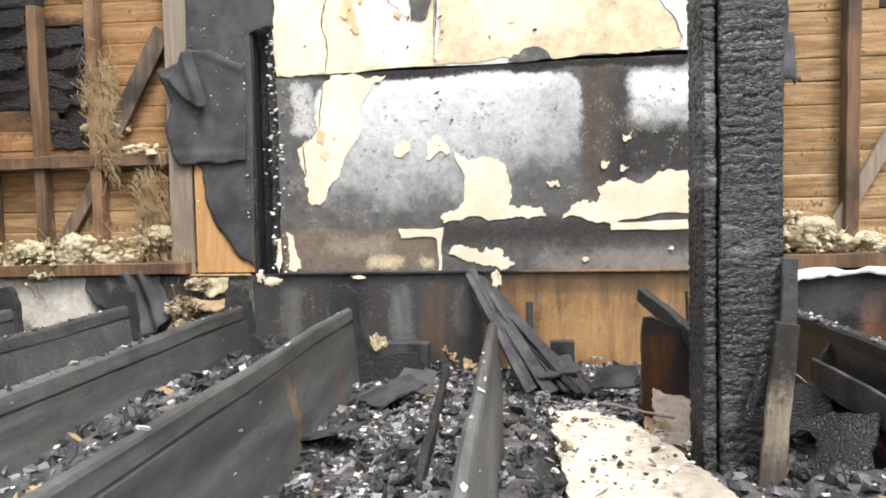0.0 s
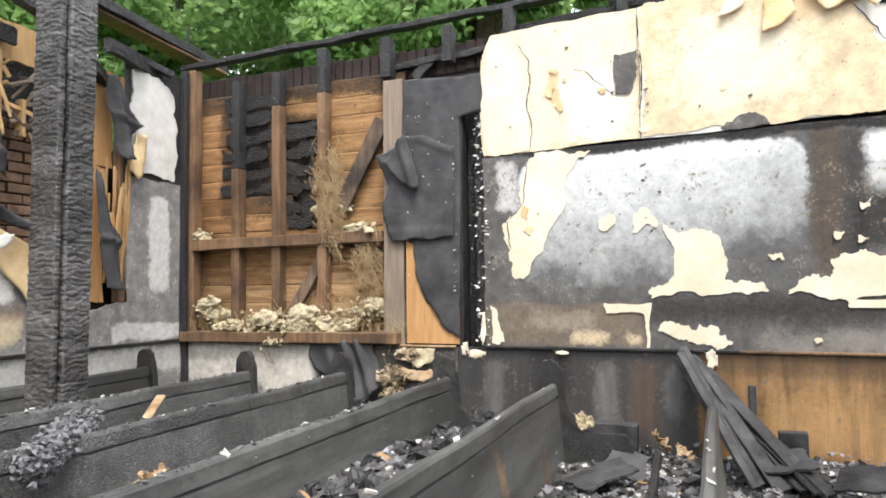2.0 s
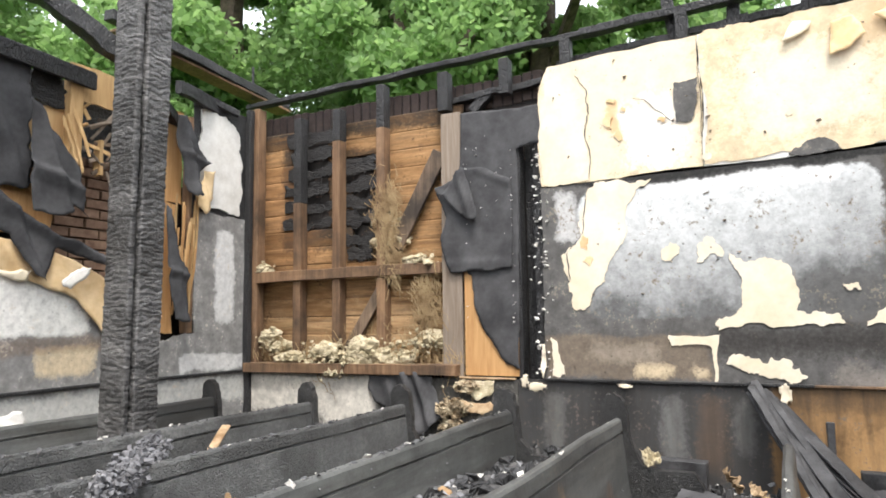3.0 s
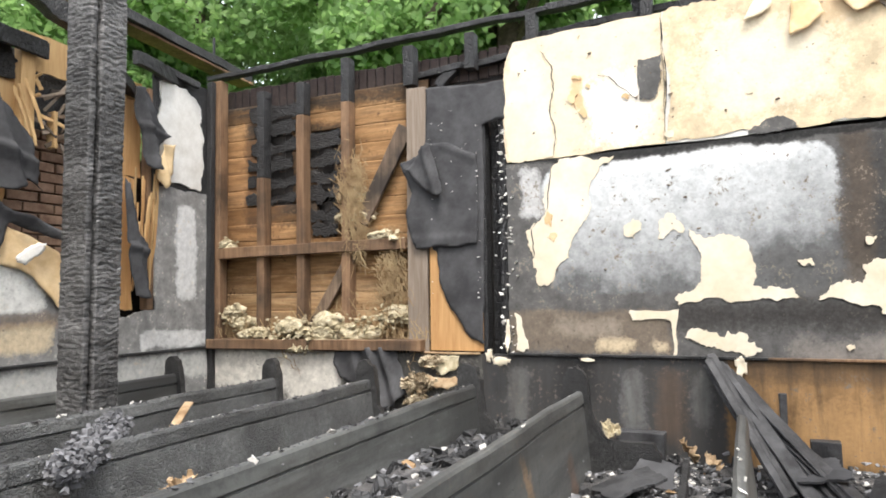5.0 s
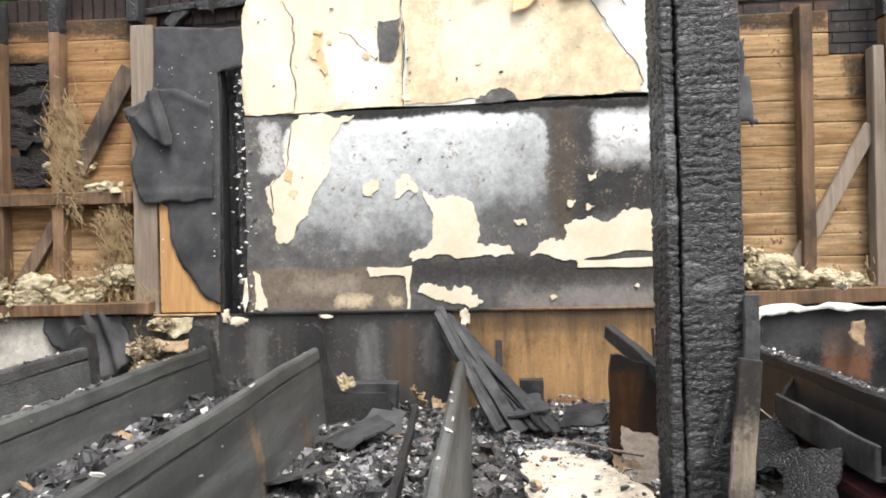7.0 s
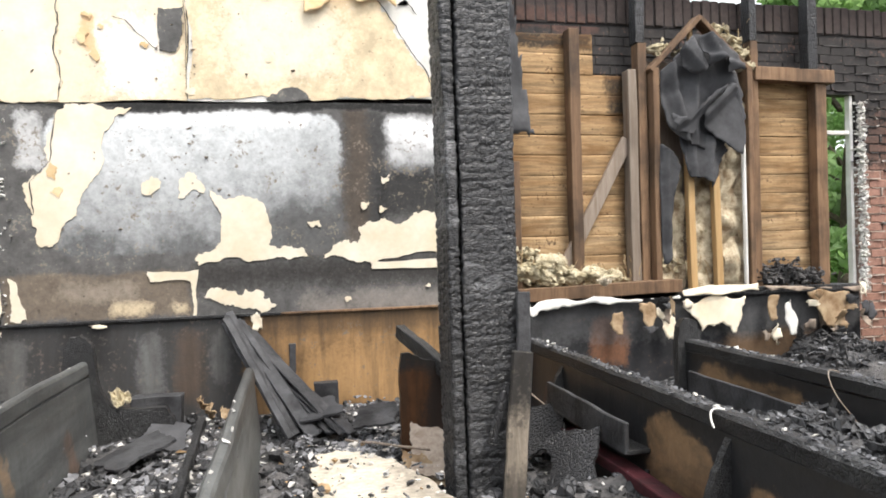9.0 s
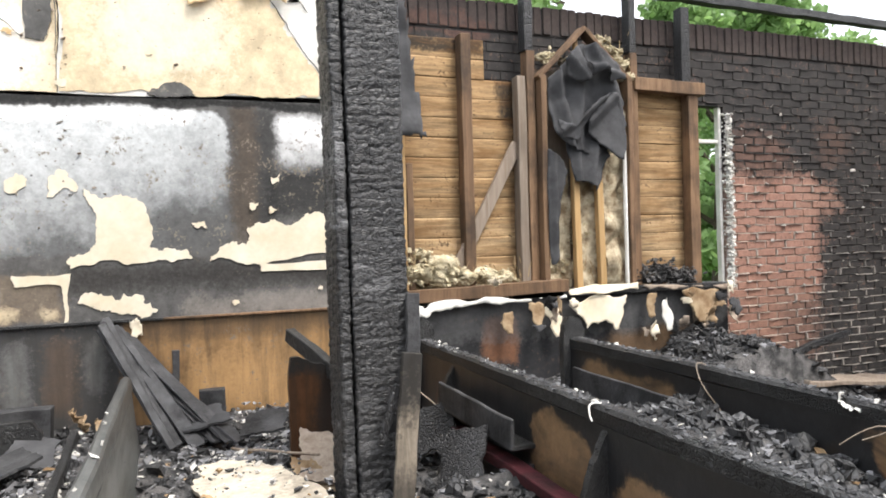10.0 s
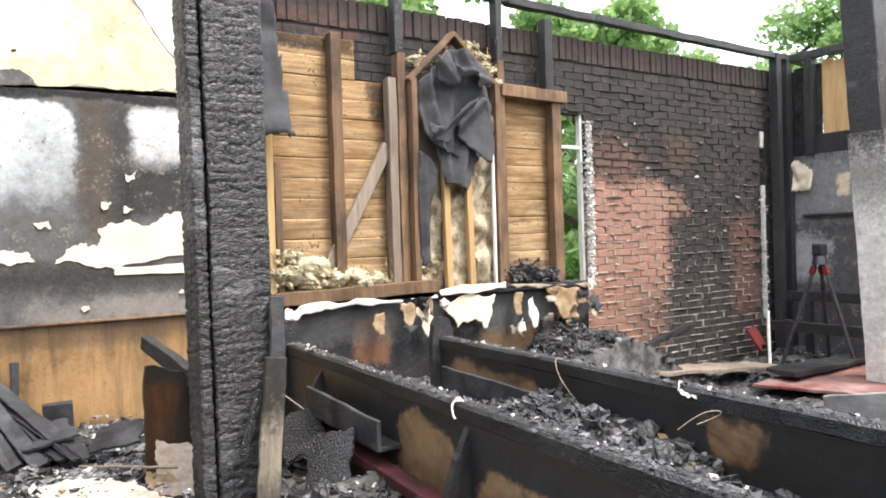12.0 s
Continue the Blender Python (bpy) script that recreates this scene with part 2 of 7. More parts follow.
    if specks:
        vo = n.new("ShaderNodeTexVoronoi")
        vo.inputs["Scale"].default_value = 17.0
        l.new(pos, vo.inputs["Vector"])
        dots = ramp(n, l, calc(n, l, "ADD", vo.outputs["Distance"], calc(n, l, "MULTIPLY", mid, 0.35)), [(0.2, 1.0), (0.27, 0.0)])
        col = mix(n, l, calc(n, l, "MULTIPLY", dots, specks), col, (0.05, 0.045, 0.04))
    l.new(col, b.inputs["Base Color"])
    bump(n, l, b, calc(n, l, "ADD", mid, calc(n, l, "MULTIPLY", fine, 0.5)), 0.4, 0.006)
    return m


SOOT, BLACK, CREAM, PALE, BROWN = (0.1, 0.095, 0.09), (0.018, 0.018, 0.018), (0.68, 0.555, 0.37), (0.66, 0.663, 0.65), (0.16, 0.1, 0.06)
HEAT_BLOOM = [((0.85, 0.86, 0.85), -0.85, 0.2, 2.1, 2.19, 0.025, 0.95), ((0.1, 0.098, 0.094), 0.0, 0.42, 1.2, 1.62, 0.12, 0.6), ((0.61, 0.61, 0.6), -1.4, -1.27, 1.85, 2.16, 0.03, 0.8)]
BLEACHED = (
    (-1.26, 0.37, 1.36, 2.165, 0.13, 0.012, (0.14, 0.142, 0.142), (0.63, 0.65, 0.65), 0.4),
    (0.66, 1.4, 1.78, 2.17, 0.06, 0.03, (0.07, 0.07, 0.07), (0.82, 0.825, 0.82), 0.0))
SOOT_BANDS = [
    (BLACK, 0.4, 0.65, 1.5, 2.2, 0.05, 0.6), ((0.13, 0.095, 0.065), 0.4, 0.54, 1.4, 2.25, 0.06, 0.45), (BLACK, 0.6, 1.3, 1.55, 1.85, 0.08, 0.75), ((0.19, 0.15, 0.11), -1.5, -0.5, 1.0, 1.26, 0.03, 0.8),
    (CREAM, -0.95, -0.72, 1.02, 1.1, 0.04, 0.8), (CREAM, -0.62, -0.53, 1.02, 1.08, 0.03, 0.7), ((0.35, 0.3, 0.24), -1.2, -0.8, 1.1, 1.2, 0.06, 0.6), ((0.04, 0.037, 0.034), -0.5, 1.3, 1.15, 1.3, 0.09, 0.9)]
RAIL_SMOKE = [((0.3, 0.27, 0.24), 0.1, 1.3, 0.98, 1.1, 0.05, 0.6), (BLACK, -1.5, 1.3, 2.2, 2.26, 0.02, 0.9)]
M_BOARD = stained("sooted_drywall", (0.13, 0.127, 0.122), HEAT_BLOOM + SOOT_BANDS + RAIL_SMOKE, patches=BLEACHED, specks=0.75)
M_PAPER = stained("scorched_cream_paper", CREAM, [
    ((0.8, 0.71, 0.55), -1.5, -0.5, 2.24, 3.1, 0.12, 0.6), ((0.86, 0.83, 0.77), -0.95, -0.62, 2.3, 2.7, 0.14, 0.8), ((0.6, 0.36, 0.16), -1.06, -0.98, 2.5, 2.75, 0.03, 0.7),
    ((0.5, 0.33, 0.18), 0.35, 1.2, 2.88, 3.1, 0.1, 0.6), ((0.58, 0.42, 0.25), 0.15, 0.5, 2.75, 3.0, 0.12, 0.5), ((0.82, 0.76, 0.62), -0.3, 0.4, 2.4, 2.9, 0.2, 0.6)], warp=0.1, specks=0.55, mottled=0.15)
M_WAINSCOT = stained("wainscot_panel", (0.36, 0.21, 0.09), [
    ((0.05, 0.05, 0.05), -1.9, -0.22, -0.4, 1.3, 0.03, 1.0), ((0.05, 0.05, 0.05), -1.9, -0.24, -0.4, 1.3, 0.03, 1.0), (BLACK, -0.3, 1.5, 0.86, 1.1, 0.06, 0.5), ((0.5, 0.3, 0.13), 0.1, 0.9, 0.4, 0.75, 0.2, 0.6), (BLACK, -1.2, -0.95, 0.7, 1.0, 0.08, 0.8), ((0.2, 0.09, 0.04), -0.9, -0.6, 0.3, 0.5, 0.1, 0.25), ((0.22, 0.22, 0.21), -1.5, -1.38, 0.55, 0.9, 0.06, 0.5), ((0.24, 0.24, 0.23), -0.8, -0.68, 0.45, 0.9, 0.07, 0.5), ((0.14, 0.09, 0.055), -0.6, -0.45, 0.5, 0.9, 0.08, 0.5), ((0.2, 0.2, 0.19), -0.4, -0.3, 0.6, 0.9, 0.05, 0.5)],
    warp=0.03, specks=0.1, grain=(4, 4, 0.5), rough=0.5, spec=0.45)
M_WAINSCOT_L = stained("lower_drywall", (0.66, 0.63, 0.56), [(SOOT, -4.0, -3.2, 0.3, 0.7, 0.1, 0.8), (BLACK, -2.75, -1.6, 0.2, 1.02, 0.05, 0.9), (SOOT, -4.0, -2.0, 0.97, 1.1, 0.03, 0.7)], warp=0.04)
M_WAINSCOT_R = stained("charred_wainscot", (0.03, 0.03, 0.032), [((0.22, 0.1, 0.05), 2.0, 2.25, 0.55, 0.85, 0.05, 0.7), ((0.2, 0.12, 0.06), 3.0, 3.8, 0.4, 0.7, 0.1, 0.6), ((0.12, 0.12, 0.12), 1.4, 4.1, 0.7, 0.98, 0.08, 0.6)], warp=0.07, specks=0.2)
# the greyer white from y 2.5 to 2.9 is a shadow painted in
M_WEST = stained("west_drywall", (0.29, 0.285, 0.275), [
    ((0.7, 0.7, 0.68), 3.6, 4.3, 1.02, 1.14, 0.02, 0.9), ((0.6, 0.6, 0.56), 1.5, 4.3, 0.78, 0.96, 0.04, 0.8), (PALE, 3.93, 4.13, 1.38, 2.08, 0.03, 0.95), ((0.72, 0.72, 0.68), 0.5, 2.9, 1.31, 1.85, 0.03, 1.0), ((0.8, 0.79, 0.75), 0.5, 2.5, 1.33, 1.85, 0.1, 0.9), (CREAM, 2.55, 2.96, 1.06, 1.24, 0.04, 0.85), (CREAM, 1.2, 2.1, 1.06, 1.22, 0.06, 0.7), (BROWN, 1.0, 3.0, 1.2, 1.3, 0.04, 0.5)], along=1, warp=0.05)
M_EAST = stained("east_wall_soot", (0.12, 0.118, 0.117), [((0.5, 0.49, 0.48), 3.95, 4.45, 0.85, 1.3, 0.12, 0.75), ((0.27, 0.265, 0.26), 3.0, 4.4, 1.45, 2.1, 0.2, 0.8), ((0.75, 0.62, 0.45), 3.74, 3.86, 1.72, 1.92, 0.03, 0.95)], along=1, warp=0.06)
M_SHEATH = stained("sheathing_board", (0.52, 0.345, 0.18), [((0.34, 0.17, 0.065), -4.2, -2.0, 0.9, 2.9, 0.3, 0.6), ((0.42, 0.27, 0.135), 1.3, 4.0, 1.7, 2.8, 0.3, 0.4), ((0.6, 0.45, 0.27), -4, 5, 1.0, 1.5, 0.15, 0.32), ((0.03, 0.025, 0.02), -4.1, -2.0, 2.78, 3.1, 0.04, 0.95), ((0.03, 0.025, 0.02), -3.72, -3.17, 1.93, 2.95, 0.06, 0.95), ((0.03, 0.025, 0.02), -3.18, -2.78, 1.78, 2.68, 0.05, 0.95),
    ((0.03, 0.025, 0.02), 1.3, 2.1, 2.66, 3.0, 0.03, 0.95), ((0.03, 0.025, 0.02), 2.2, 2.5, 2.2, 3.0, 0.06, 0.95), ((0.25, 0.12, 0.05), -4, -3.4, 1.8, 2.6, 0.2, 0.4)], warp=0.07, specks=0, grain=(1.1, 9, 13), blotch=((0.17, 0.085, 0.03), (1.6, 3, 11), 0.75))
M_BRICK = stained("brick", (0.05, 0.046, 0.044), [((0.36, 0.2, 0.15), 4.2, 5.3, 0.8, 1.85, 0.12, 0.97), ((0.34, 0.185, 0.135), 4.2, 4.85, -0.2, 1.0, 0.12, 0.95), ((0.26, 0.14, 0.1), 4.3, 4.95, 1.8, 2.2, 0.25, 0.45), ((0.34, 0.2, 0.15), 5.0, 5.55, 1.5, 1.78, 0.12, 0.85), ((0.3, 0.17, 0.125), 4.6, 5.25, 0.3, 1.0, 0.3, 0.7), ((0.17, 0.09, 0.065), 6.25, 6.7, 0.5, 1.5, 0.15, 0.8), ((0.16, 0.09, 0.065), 5.3, 5.7, 2.0, 2.3, 0.2, 0.5), ((0.075, 0.056, 0.05), -4, 1.2, 2.85, 3.2, 0.05, 0.9), ((0.075, 0.058, 0.052), 1.2, 7.2, 2.86, 3.2, 0.05, 0.9), ((0.12, 0.065, 0.05), 1.3, 2.2, 2.8, 2.93, 0.04, 0.6)],
    warp=0.14, specks=0.25, rough=0.9)
M_BEAD = stained("mortar_bead", (0.075, 0.07, 0.067), [((0.5, 0.4, 0.33), 4.1, 5.3, -0.2, 1.85, 0.15, 0.9), ((0.4, 0.36, 0.32), 5.0, 6.8, 0.0, 1.1, 0.3, 0.8), ((0.26, 0.24, 0.22), 4.5, 6.8, 1.0, 1.8, 0.3, 0.45)], warp=0.2, specks=0.3, rough=0.95)
M_MORTAR = stained("mortar", (0.045, 0.042, 0.04), [((0.36, 0.26, 0.21), 4.1, 5.2, 0.7, 1.9, 0.12, 0.97), ((0.34, 0.25, 0.2), 4.1, 4.9, -0.2, 1.0, 0.12, 0.95), ((0.2, 0.17, 0.15), 4.8, 6.8, 0.0, 0.9, 0.2, 0.6)], warp=0.14, specks=0.2, rough=0.95)

# ---- building helpers ----


def mesh_of(name, bm, mat):
    me = bpy.data.meshes.new(name)
    bm.to_mesh(me)
    bm.free()
    me.materials.append(mat)
    return me


def part(name, bm, mat, parent=None, label=""):
    ob = new(name, mesh_of(name, bm, mat))
    ob.parent = parent
    return tagged(ob, label)


def empty(name, at=(0, 0, 0)):
    ob = new(name)
    ob.empty_display_size = 0.1
    ob.location = at
    return ob


def box(bm, x0, x1, y0, y1, z0, z1, bevel=0.0, m=None):
    r = bmesh.ops.create_cube(bm, size=1.0)
    v = r["verts"]
    bmesh.ops.transform(bm, matrix=Matrix.Translation(((x0 + x1) / 2, (y0 + y1) / 2, (z0 + z1) / 2)) @ Matrix.Diagonal((abs(x1 - x0), abs(y1 - y0), abs(z1 - z0), 1)), verts=v)
    if bevel:
        es = list({e for q in v for e in q.link_edges})
        out = bmesh.ops.bevel(bm, geom=es, offset=bevel, segments=1, affect="EDGES")
        v = list({q for f in out["faces"] for q in f.verts} | {q for q in v if q.is_valid})
    if m is not None:
        bmesh.ops.transform(bm, matrix=m, verts=[q for q in v if q.is_valid])
    return v


def boxed(x0, x1, y0, y1, z0, z1, bevel=0.0, m=None):
    bm = bmesh.new()
    box(bm, x0, x1, y0, y1, z0, z1, bevel, m)
    return bm


def beam(p, q, w, h, cuts=0, rough=0.0, seed=0, bevel=0.004):
    """A timber from p to q, w wide and h high, its faces eaten unevenly by fire."""
    p, q = Vector(p), Vector(q)
    d = q - p
    bm = bmesh.new()
    r = bmesh.ops.create_cube(bm, size=1.0)
    bmesh.ops.scale(bm, vec=(w, d.length, h), verts=bm.verts)
    if cuts:
        long = [e for e in bm.edges if abs((e.verts[0].co - e.verts[1].co).y) > d.length * 0.5]
        bmesh.ops.subdivide_edges(bm, edges=long, cuts=cuts)
        others = [e for e in bm.edges if abs((e.verts[0].co - e.verts[1].co).y) < 1e-5]
        bmesh.ops.subdivide_edges(bm, edges=others, cuts=1, use_grid_fill=True)
    if bevel:
        bmesh.ops.bevel(bm, geom=[e for e in bm.edges if len(e.link_faces) == 2 and e.calc_face_angle(0) > 1.0], offset=bevel, segments=1, affect="EDGES")
    for v in bm.verts:
        if rough:
            n = noise.noise_vector(v.co * 5 + Vector((seed * 7.3, seed, 0)))
            n2 = noise.noise_vector(v.co * 23 + Vector((seed * 3.1, 0, seed)))
            v.co += n * rough + n2 * rough * 0.4
    along = d.normalized()
    if abs(along.z) > 0.6:
        side = (Vector((1, 0, 0)) - along * along.x).normalized()
    else:
        side = along.cross(Vector((0, 0, 1))).normalized()
    rot = Matrix((side, along, side.cross(along))).transposed().to_4x4()
    bmesh.ops.transform(bm, matrix=Matrix.Translation((p + q) / 2) @ rot, verts=bm.verts)
    return bm


def ragged(points, steps=4, amp=0.03, seed=0):
    """A closed outline through points with a torn edge between them."""
    rnd = random.Random(seed)
    pts = [Vector((a, b)) for a, b in points]
    for k in range(steps):
        out = []
        for i, a in enumerate(pts):
            b = pts[(i + 1) % len(pts)]
            d = b - a
            nrm = Vector((-d.y, d.x))
            nrm = nrm.normalized() if nrm.length > 1e-6 else nrm
            out += [a, (a + b) / 2 + nrm * rnd.uniform(-1, 1) * min(amp, d.length * 0.28)]
        pts = out
        amp *= 0.6
    return [(p.x, p.y) for p in pts]


def sheet_xz(outline, y, thick):
    """A torn flat sheet in a wall plane facing -y: outline in x, z."""
    bm = bmesh.new()
    f = bm.faces.new([bm.verts.new((x, y, z)) for x, z in outline])
    f.normal_update()
    if f.normal.y > 0:
        f.normal_flip()
    r = bmesh.ops.extrude_face_region(bm, geom=[f])
    bmesh.ops.translate(bm, vec=(0, -thick, 0), verts=[v for v in r["geom"] if isinstance(v, bmesh.types.BMVert)])
    bmesh.ops.recalc_face_normals(bm, faces=bm.faces)
    return bm


def cloth(x0, x1, z0, z1, y, nx=24, nz=30, wave=0.03, seed=0, lift=None, thick=0.004, smooth=True):
    """A crumpled hanging sheet in a wall plane; lift(u, v) gives extra (dx, dy, dz); cells for which it is None are torn away."""
    bm = bmesh.new()
    grid = {}
    for i in range(nx + 1):
        for j in range(nz + 1):
            u, v = i / nx, j / nz
            ex = lift(u, v) if lift else (0, 0, 0)
            if ex is None:
                continue
            x, z = x0 + (x1 - x0) * u, z0 + (z1 - z0) * v
            w = noise.noise(Vector((x * 3 + seed, z * 3, seed))) + 0.5 * noise.noise(Vector((x * 9 + seed, z * 7, seed * 2)))
            grid[i, j] = bm.verts.new((x + ex[0], y - abs(w) * wave + ex[1], z + ex[2]))
    for i in range(nx):
        for j in range(nz):
            c = [(i, j), (i + 1, j), (i + 1, j + 1), (i, j + 1)]
            if all(k in grid for k in c):
                bm.faces.new([grid[k] for k in c])
    loose = [v for v in bm.verts if not v.link_faces]
    bmesh.ops.delete(bm, geom=loose, context="VERTS")
    tear = random.Random(seed)
    for v in bm.verts:
        if v.is_boundary:
            v.co.x += tear.uniform(-0.45, 0.45) * (x1 - x0) / nx
            v.co.z += tear.uniform(-0.45, 0.45) * (z1 - z0) / nz
    bmesh.ops.solidify(bm, geom=bm.faces[:], thickness=thick)
    bmesh.ops.recalc_face_normals(bm, faces=bm.faces)
    for f in bm.faces:
        f.smooth = smooth
    return bm


def flap(outline, at, plane="xz", seed=0, wave=0.02, folds=(), lift=0.0, amp=0.015, step=0.016, thick=0.004):
    """A torn sheet in a wall plane: a ragged outline, creased along folds (a0, b0, a1, b1, depth, width); lift stands its lower edge off the wall."""
    edge = np.array(ragged(outline, 3, amp, seed))
    nxt = np.roll(edge, -1, 0)
    lo, hi = edge.min(0), edge.max(0)
    na, nb = max(2, int((hi[0] - lo[0]) / step)), max(2, int((hi[1] - lo[1]) / step))
    aa, bb = np.meshgrid(np.linspace(lo[0], hi[0], na + 1), np.linspace(lo[1], hi[1], nb + 1), indexing="ij")

    def inside(x, y):
        hit = np.zeros(x.shape, bool)
        for (x0, y0), (x1, y1) in zip(edge, nxt):
            if y0 != y1:
                hit ^= ((y0 > y) != (y1 > y)) & (x < (x1 - x0) * (y - y0) / (y1 - y0) + x0)
        return hit

    keep = inside((aa[1:, 1:] + aa[:-1, :-1]) / 2, (bb[1:, 1:] + bb[:-1, :-1]) / 2)
    bm, verts = bmesh.new(), {}
    for i, j in zip(*np.nonzero(keep)):
        ring = []
        for k in ((i, j), (i + 1, j), (i + 1, j + 1), (i, j + 1)):
            if k not in verts:
                verts[k] = bm.verts.new((aa[k], bb[k], 0))
            ring.append(verts[k])
        bm.faces.new(ring)
    d = nxt - edge
    for v in bm.verts:
        if v.is_boundary:
            q = np.array(v.co[:2])
            f = np.clip(((q - edge) * d).sum(1) / np.maximum((d * d).sum(1), 1e-12), 0, 1)
            c = edge + d * f[:, None]
            k = ((c - q) ** 2).sum(1).argmin()
            v.co.x, v.co.y = c[k]
    for v in bm.verts:
        a, b = v.co.x, v.co.y
        w = wave * (0.9 * abs(noise.noise(Vector((a * 2.5 + seed, b * 2.5, seed)))) + 0.35 * noise.noise(Vector((a * 8 + seed, b * 6, seed * 2))))
        w += lift * ((hi[1] - b) / (hi[1] - lo[1])) ** 1.5
        for a0, b0, a1, b1, depth, width in folds:
            dx, dy = a1 - a0, b1 - b0
            along = ((a - a0) * dx + (b - b0) * dy) / (dx * dx + dy * dy)
            off = ((a - a0) * dy - (b - b0) * dx) / math.hypot(dx, dy)
            fade = max(0.0, 1.0 - 2.0 * max(0.0, -along, along - 1.0))
            w += fade * depth * max(0.0, 1.0 - abs(off) / width if off > 0 else 1.0 - abs(off) / (width * 0.3))
        v.co = (a, at - w, b) if plane == "xz" else (at + w, a, b)
    bmesh.ops.recalc_face_normals(bm, faces=bm.faces)
    bmesh.ops.solidify(bm, geom=bm.faces[:], thickness=thick)
    bmesh.ops.recalc_face_normals(bm, faces=bm.faces)
    for f in bm.faces:
        f.smooth = True
    return bm


def from_arrays(name, verts, faces, mat):
    me = bpy.data.meshes.new(name)
    me.from_pydata(verts, [], faces)
    me.materials.append(mat)
    return me


CUBE_F = [(0, 1, 3, 2), (4, 6, 7, 5), (0, 4, 5, 1), (2, 3, 7, 6), (0, 2, 6, 4), (1, 5, 7, 3)]


def chunks(spots, sizes, flat, seed):
    """Broken lumps: verts and faces of jittered, turned blocks at the spots."""
    rng = np.random.default_rng(seed)
    corner = np.array([[x, y, z] for x in (-0.5, 0.5) for y in (-0.5, 0.5) for z in (-0.5, 0.5)])
    verts, faces = [], []
    for k, (p, s) in enumerate(zip(spots, sizes)):
        c = corner + rng.uniform(-0.36, 0.36, (8, 3))
        c = c * np.array([s * rng.uniform(0.6, 1.4), s * rng.uniform(0.5, 1.1), s * rng.uniform(0.25, 0.8) * flat])
        e = Euler((rng.normal(0, 0.35), rng.normal(0, 0.35), rng.uniform(0, 6.28))).to_matrix()
        c = c @ np.array(e).T + np.array(p)
        verts += [tuple(q) for q in c]
        faces += [tuple(8 * k + i for i in f) for f in CUBE_F]
    return verts, faces

# ---- setting: ground, hall floor, walls ----
WALL_Y = 4.30      # inner face of the framed long wall
BRICK_Y = 4.45     # inner face of its brick skin
WEST_X = -3.97     # inner face of the gable wall
EAST_X = 7.12      # inner face of the far wall
SOUTH_Y = -4.6

bm = bmesh.new()
bmesh.ops.create_grid(bm, x_segments=60, y_segments=60, size=300)
for v in bm.verts:
    far = max(0.0, v.co.length - 25)
    v.co.z = -0.35 + noise.noise(v.co * 0.05) * 0.25 * min(1, far / 20)
ground = tagged(part("ground", bm, M_GRASS), "mown green grass round the burnt hall", "ground", kind="structure")
floor = tagged(part("floor", boxed(WEST_X - 0.2, EAST_X + 0.2, SOUTH_Y - 0.2, BRICK_Y - 0.005, -0.3, 0.0), M_CHAR), "charred timber floor buried under fire debris", "floor", kind="structure")


def framed_wall(name, label):
    return tagged(empty(name), label, "wall", kind="structure")


wall_north = framed_wall("wall_north", "long burnt wall: open studs, sheathing, drywall and sooty brick skin")
wall_west = framed_wall("wall_west", "gable wall with scorched drywall, torn sheathing and felt")
wall_east = framed_wall("wall_east", "far end wall blackened by smoke")
wall_south = tagged(part("wall_south", boxed(WEST_X - 0.2, EAST_X + 0.2, SOUTH_Y - 0.2, SOUTH_Y, 0, 3.2), M_CHAR), "blackened opposite wall of the hall", "wall", kind="structure")

# studs of the long wall: x0, x1, z0, z1, material
WEST_STUDS = (
    (-3.97, -3.89, 1.0, 3.12, M_STUD), (-3.53, -3.46, 1.0, 2.3, M_STUD), (-3.53, -3.46, 2.3, 2.98, M_CHAR), (-3.16, -3.09, 1.0, 2.75, M_STUD), (-3.16, -3.09, 2.75, 3.0, M_CHAR), (-2.765, -2.695, 1.0, 2.8, M_STUD), (-2.765, -2.695, 2.8, 3.13, M_CHAR),
    (-2.25, -2.17, 2.85, 3.13, M_CHAR), (-1.78, -1.71, 2.9, 3.15, M_CHAR), (-1.35, -1.28, 3.02, 3.2, M_CHAR), (-0.62, -0.55, 3.02, 3.22, M_CHAR),
)
EAST_STUDS = (
    (1.435, 1.48, 1.0, 2.25, M_FRESH), (1.485, 1.53, 1.0, 1.9, M_STUD), (1.89, 1.965, 1.06, 2.78, M_STUD), (2.31, 2.375, 1.06, 2.52, M_GREYWOOD), (2.385, 2.45, 1.06, 2.7, M_STUD), (2.375, 2.44, 2.7, 3.2, M_CHAR),
    (3.255, 3.315, 1.0, 2.75, M_STUD), (3.25, 3.31, 2.75, 3.26, M_CHAR), (3.785, 3.875, 1.0, 2.5, M_STUD), (3.73, 3.81, 2.5, 3.13, M_CHAR),
    (6.84, 6.92, 0.0, 3.22, M_CHAR), (7.02, 7.1, 0.0, 3.2, M_CHAR),
)
for x0, x1, z0, z1, mat in WEST_STUDS + EAST_STUDS:
    part("stud", beam(((x0 + x1) / 2, WALL_Y + 0.045, z0), ((x0 + x1) / 2, WALL_Y + 0.045, z1), x1 - x0, 0.09, 14, 0.004, x0), mat, wall_north)
part("stud_board", beam((-2.155, WALL_Y + 0.012, 0.98), (-2.15, WALL_Y + 0.012, 2.82), 0.15, 0.03, 10, 0.003, 9), M_GREYWOOD, wall_north, "pale weathered board")
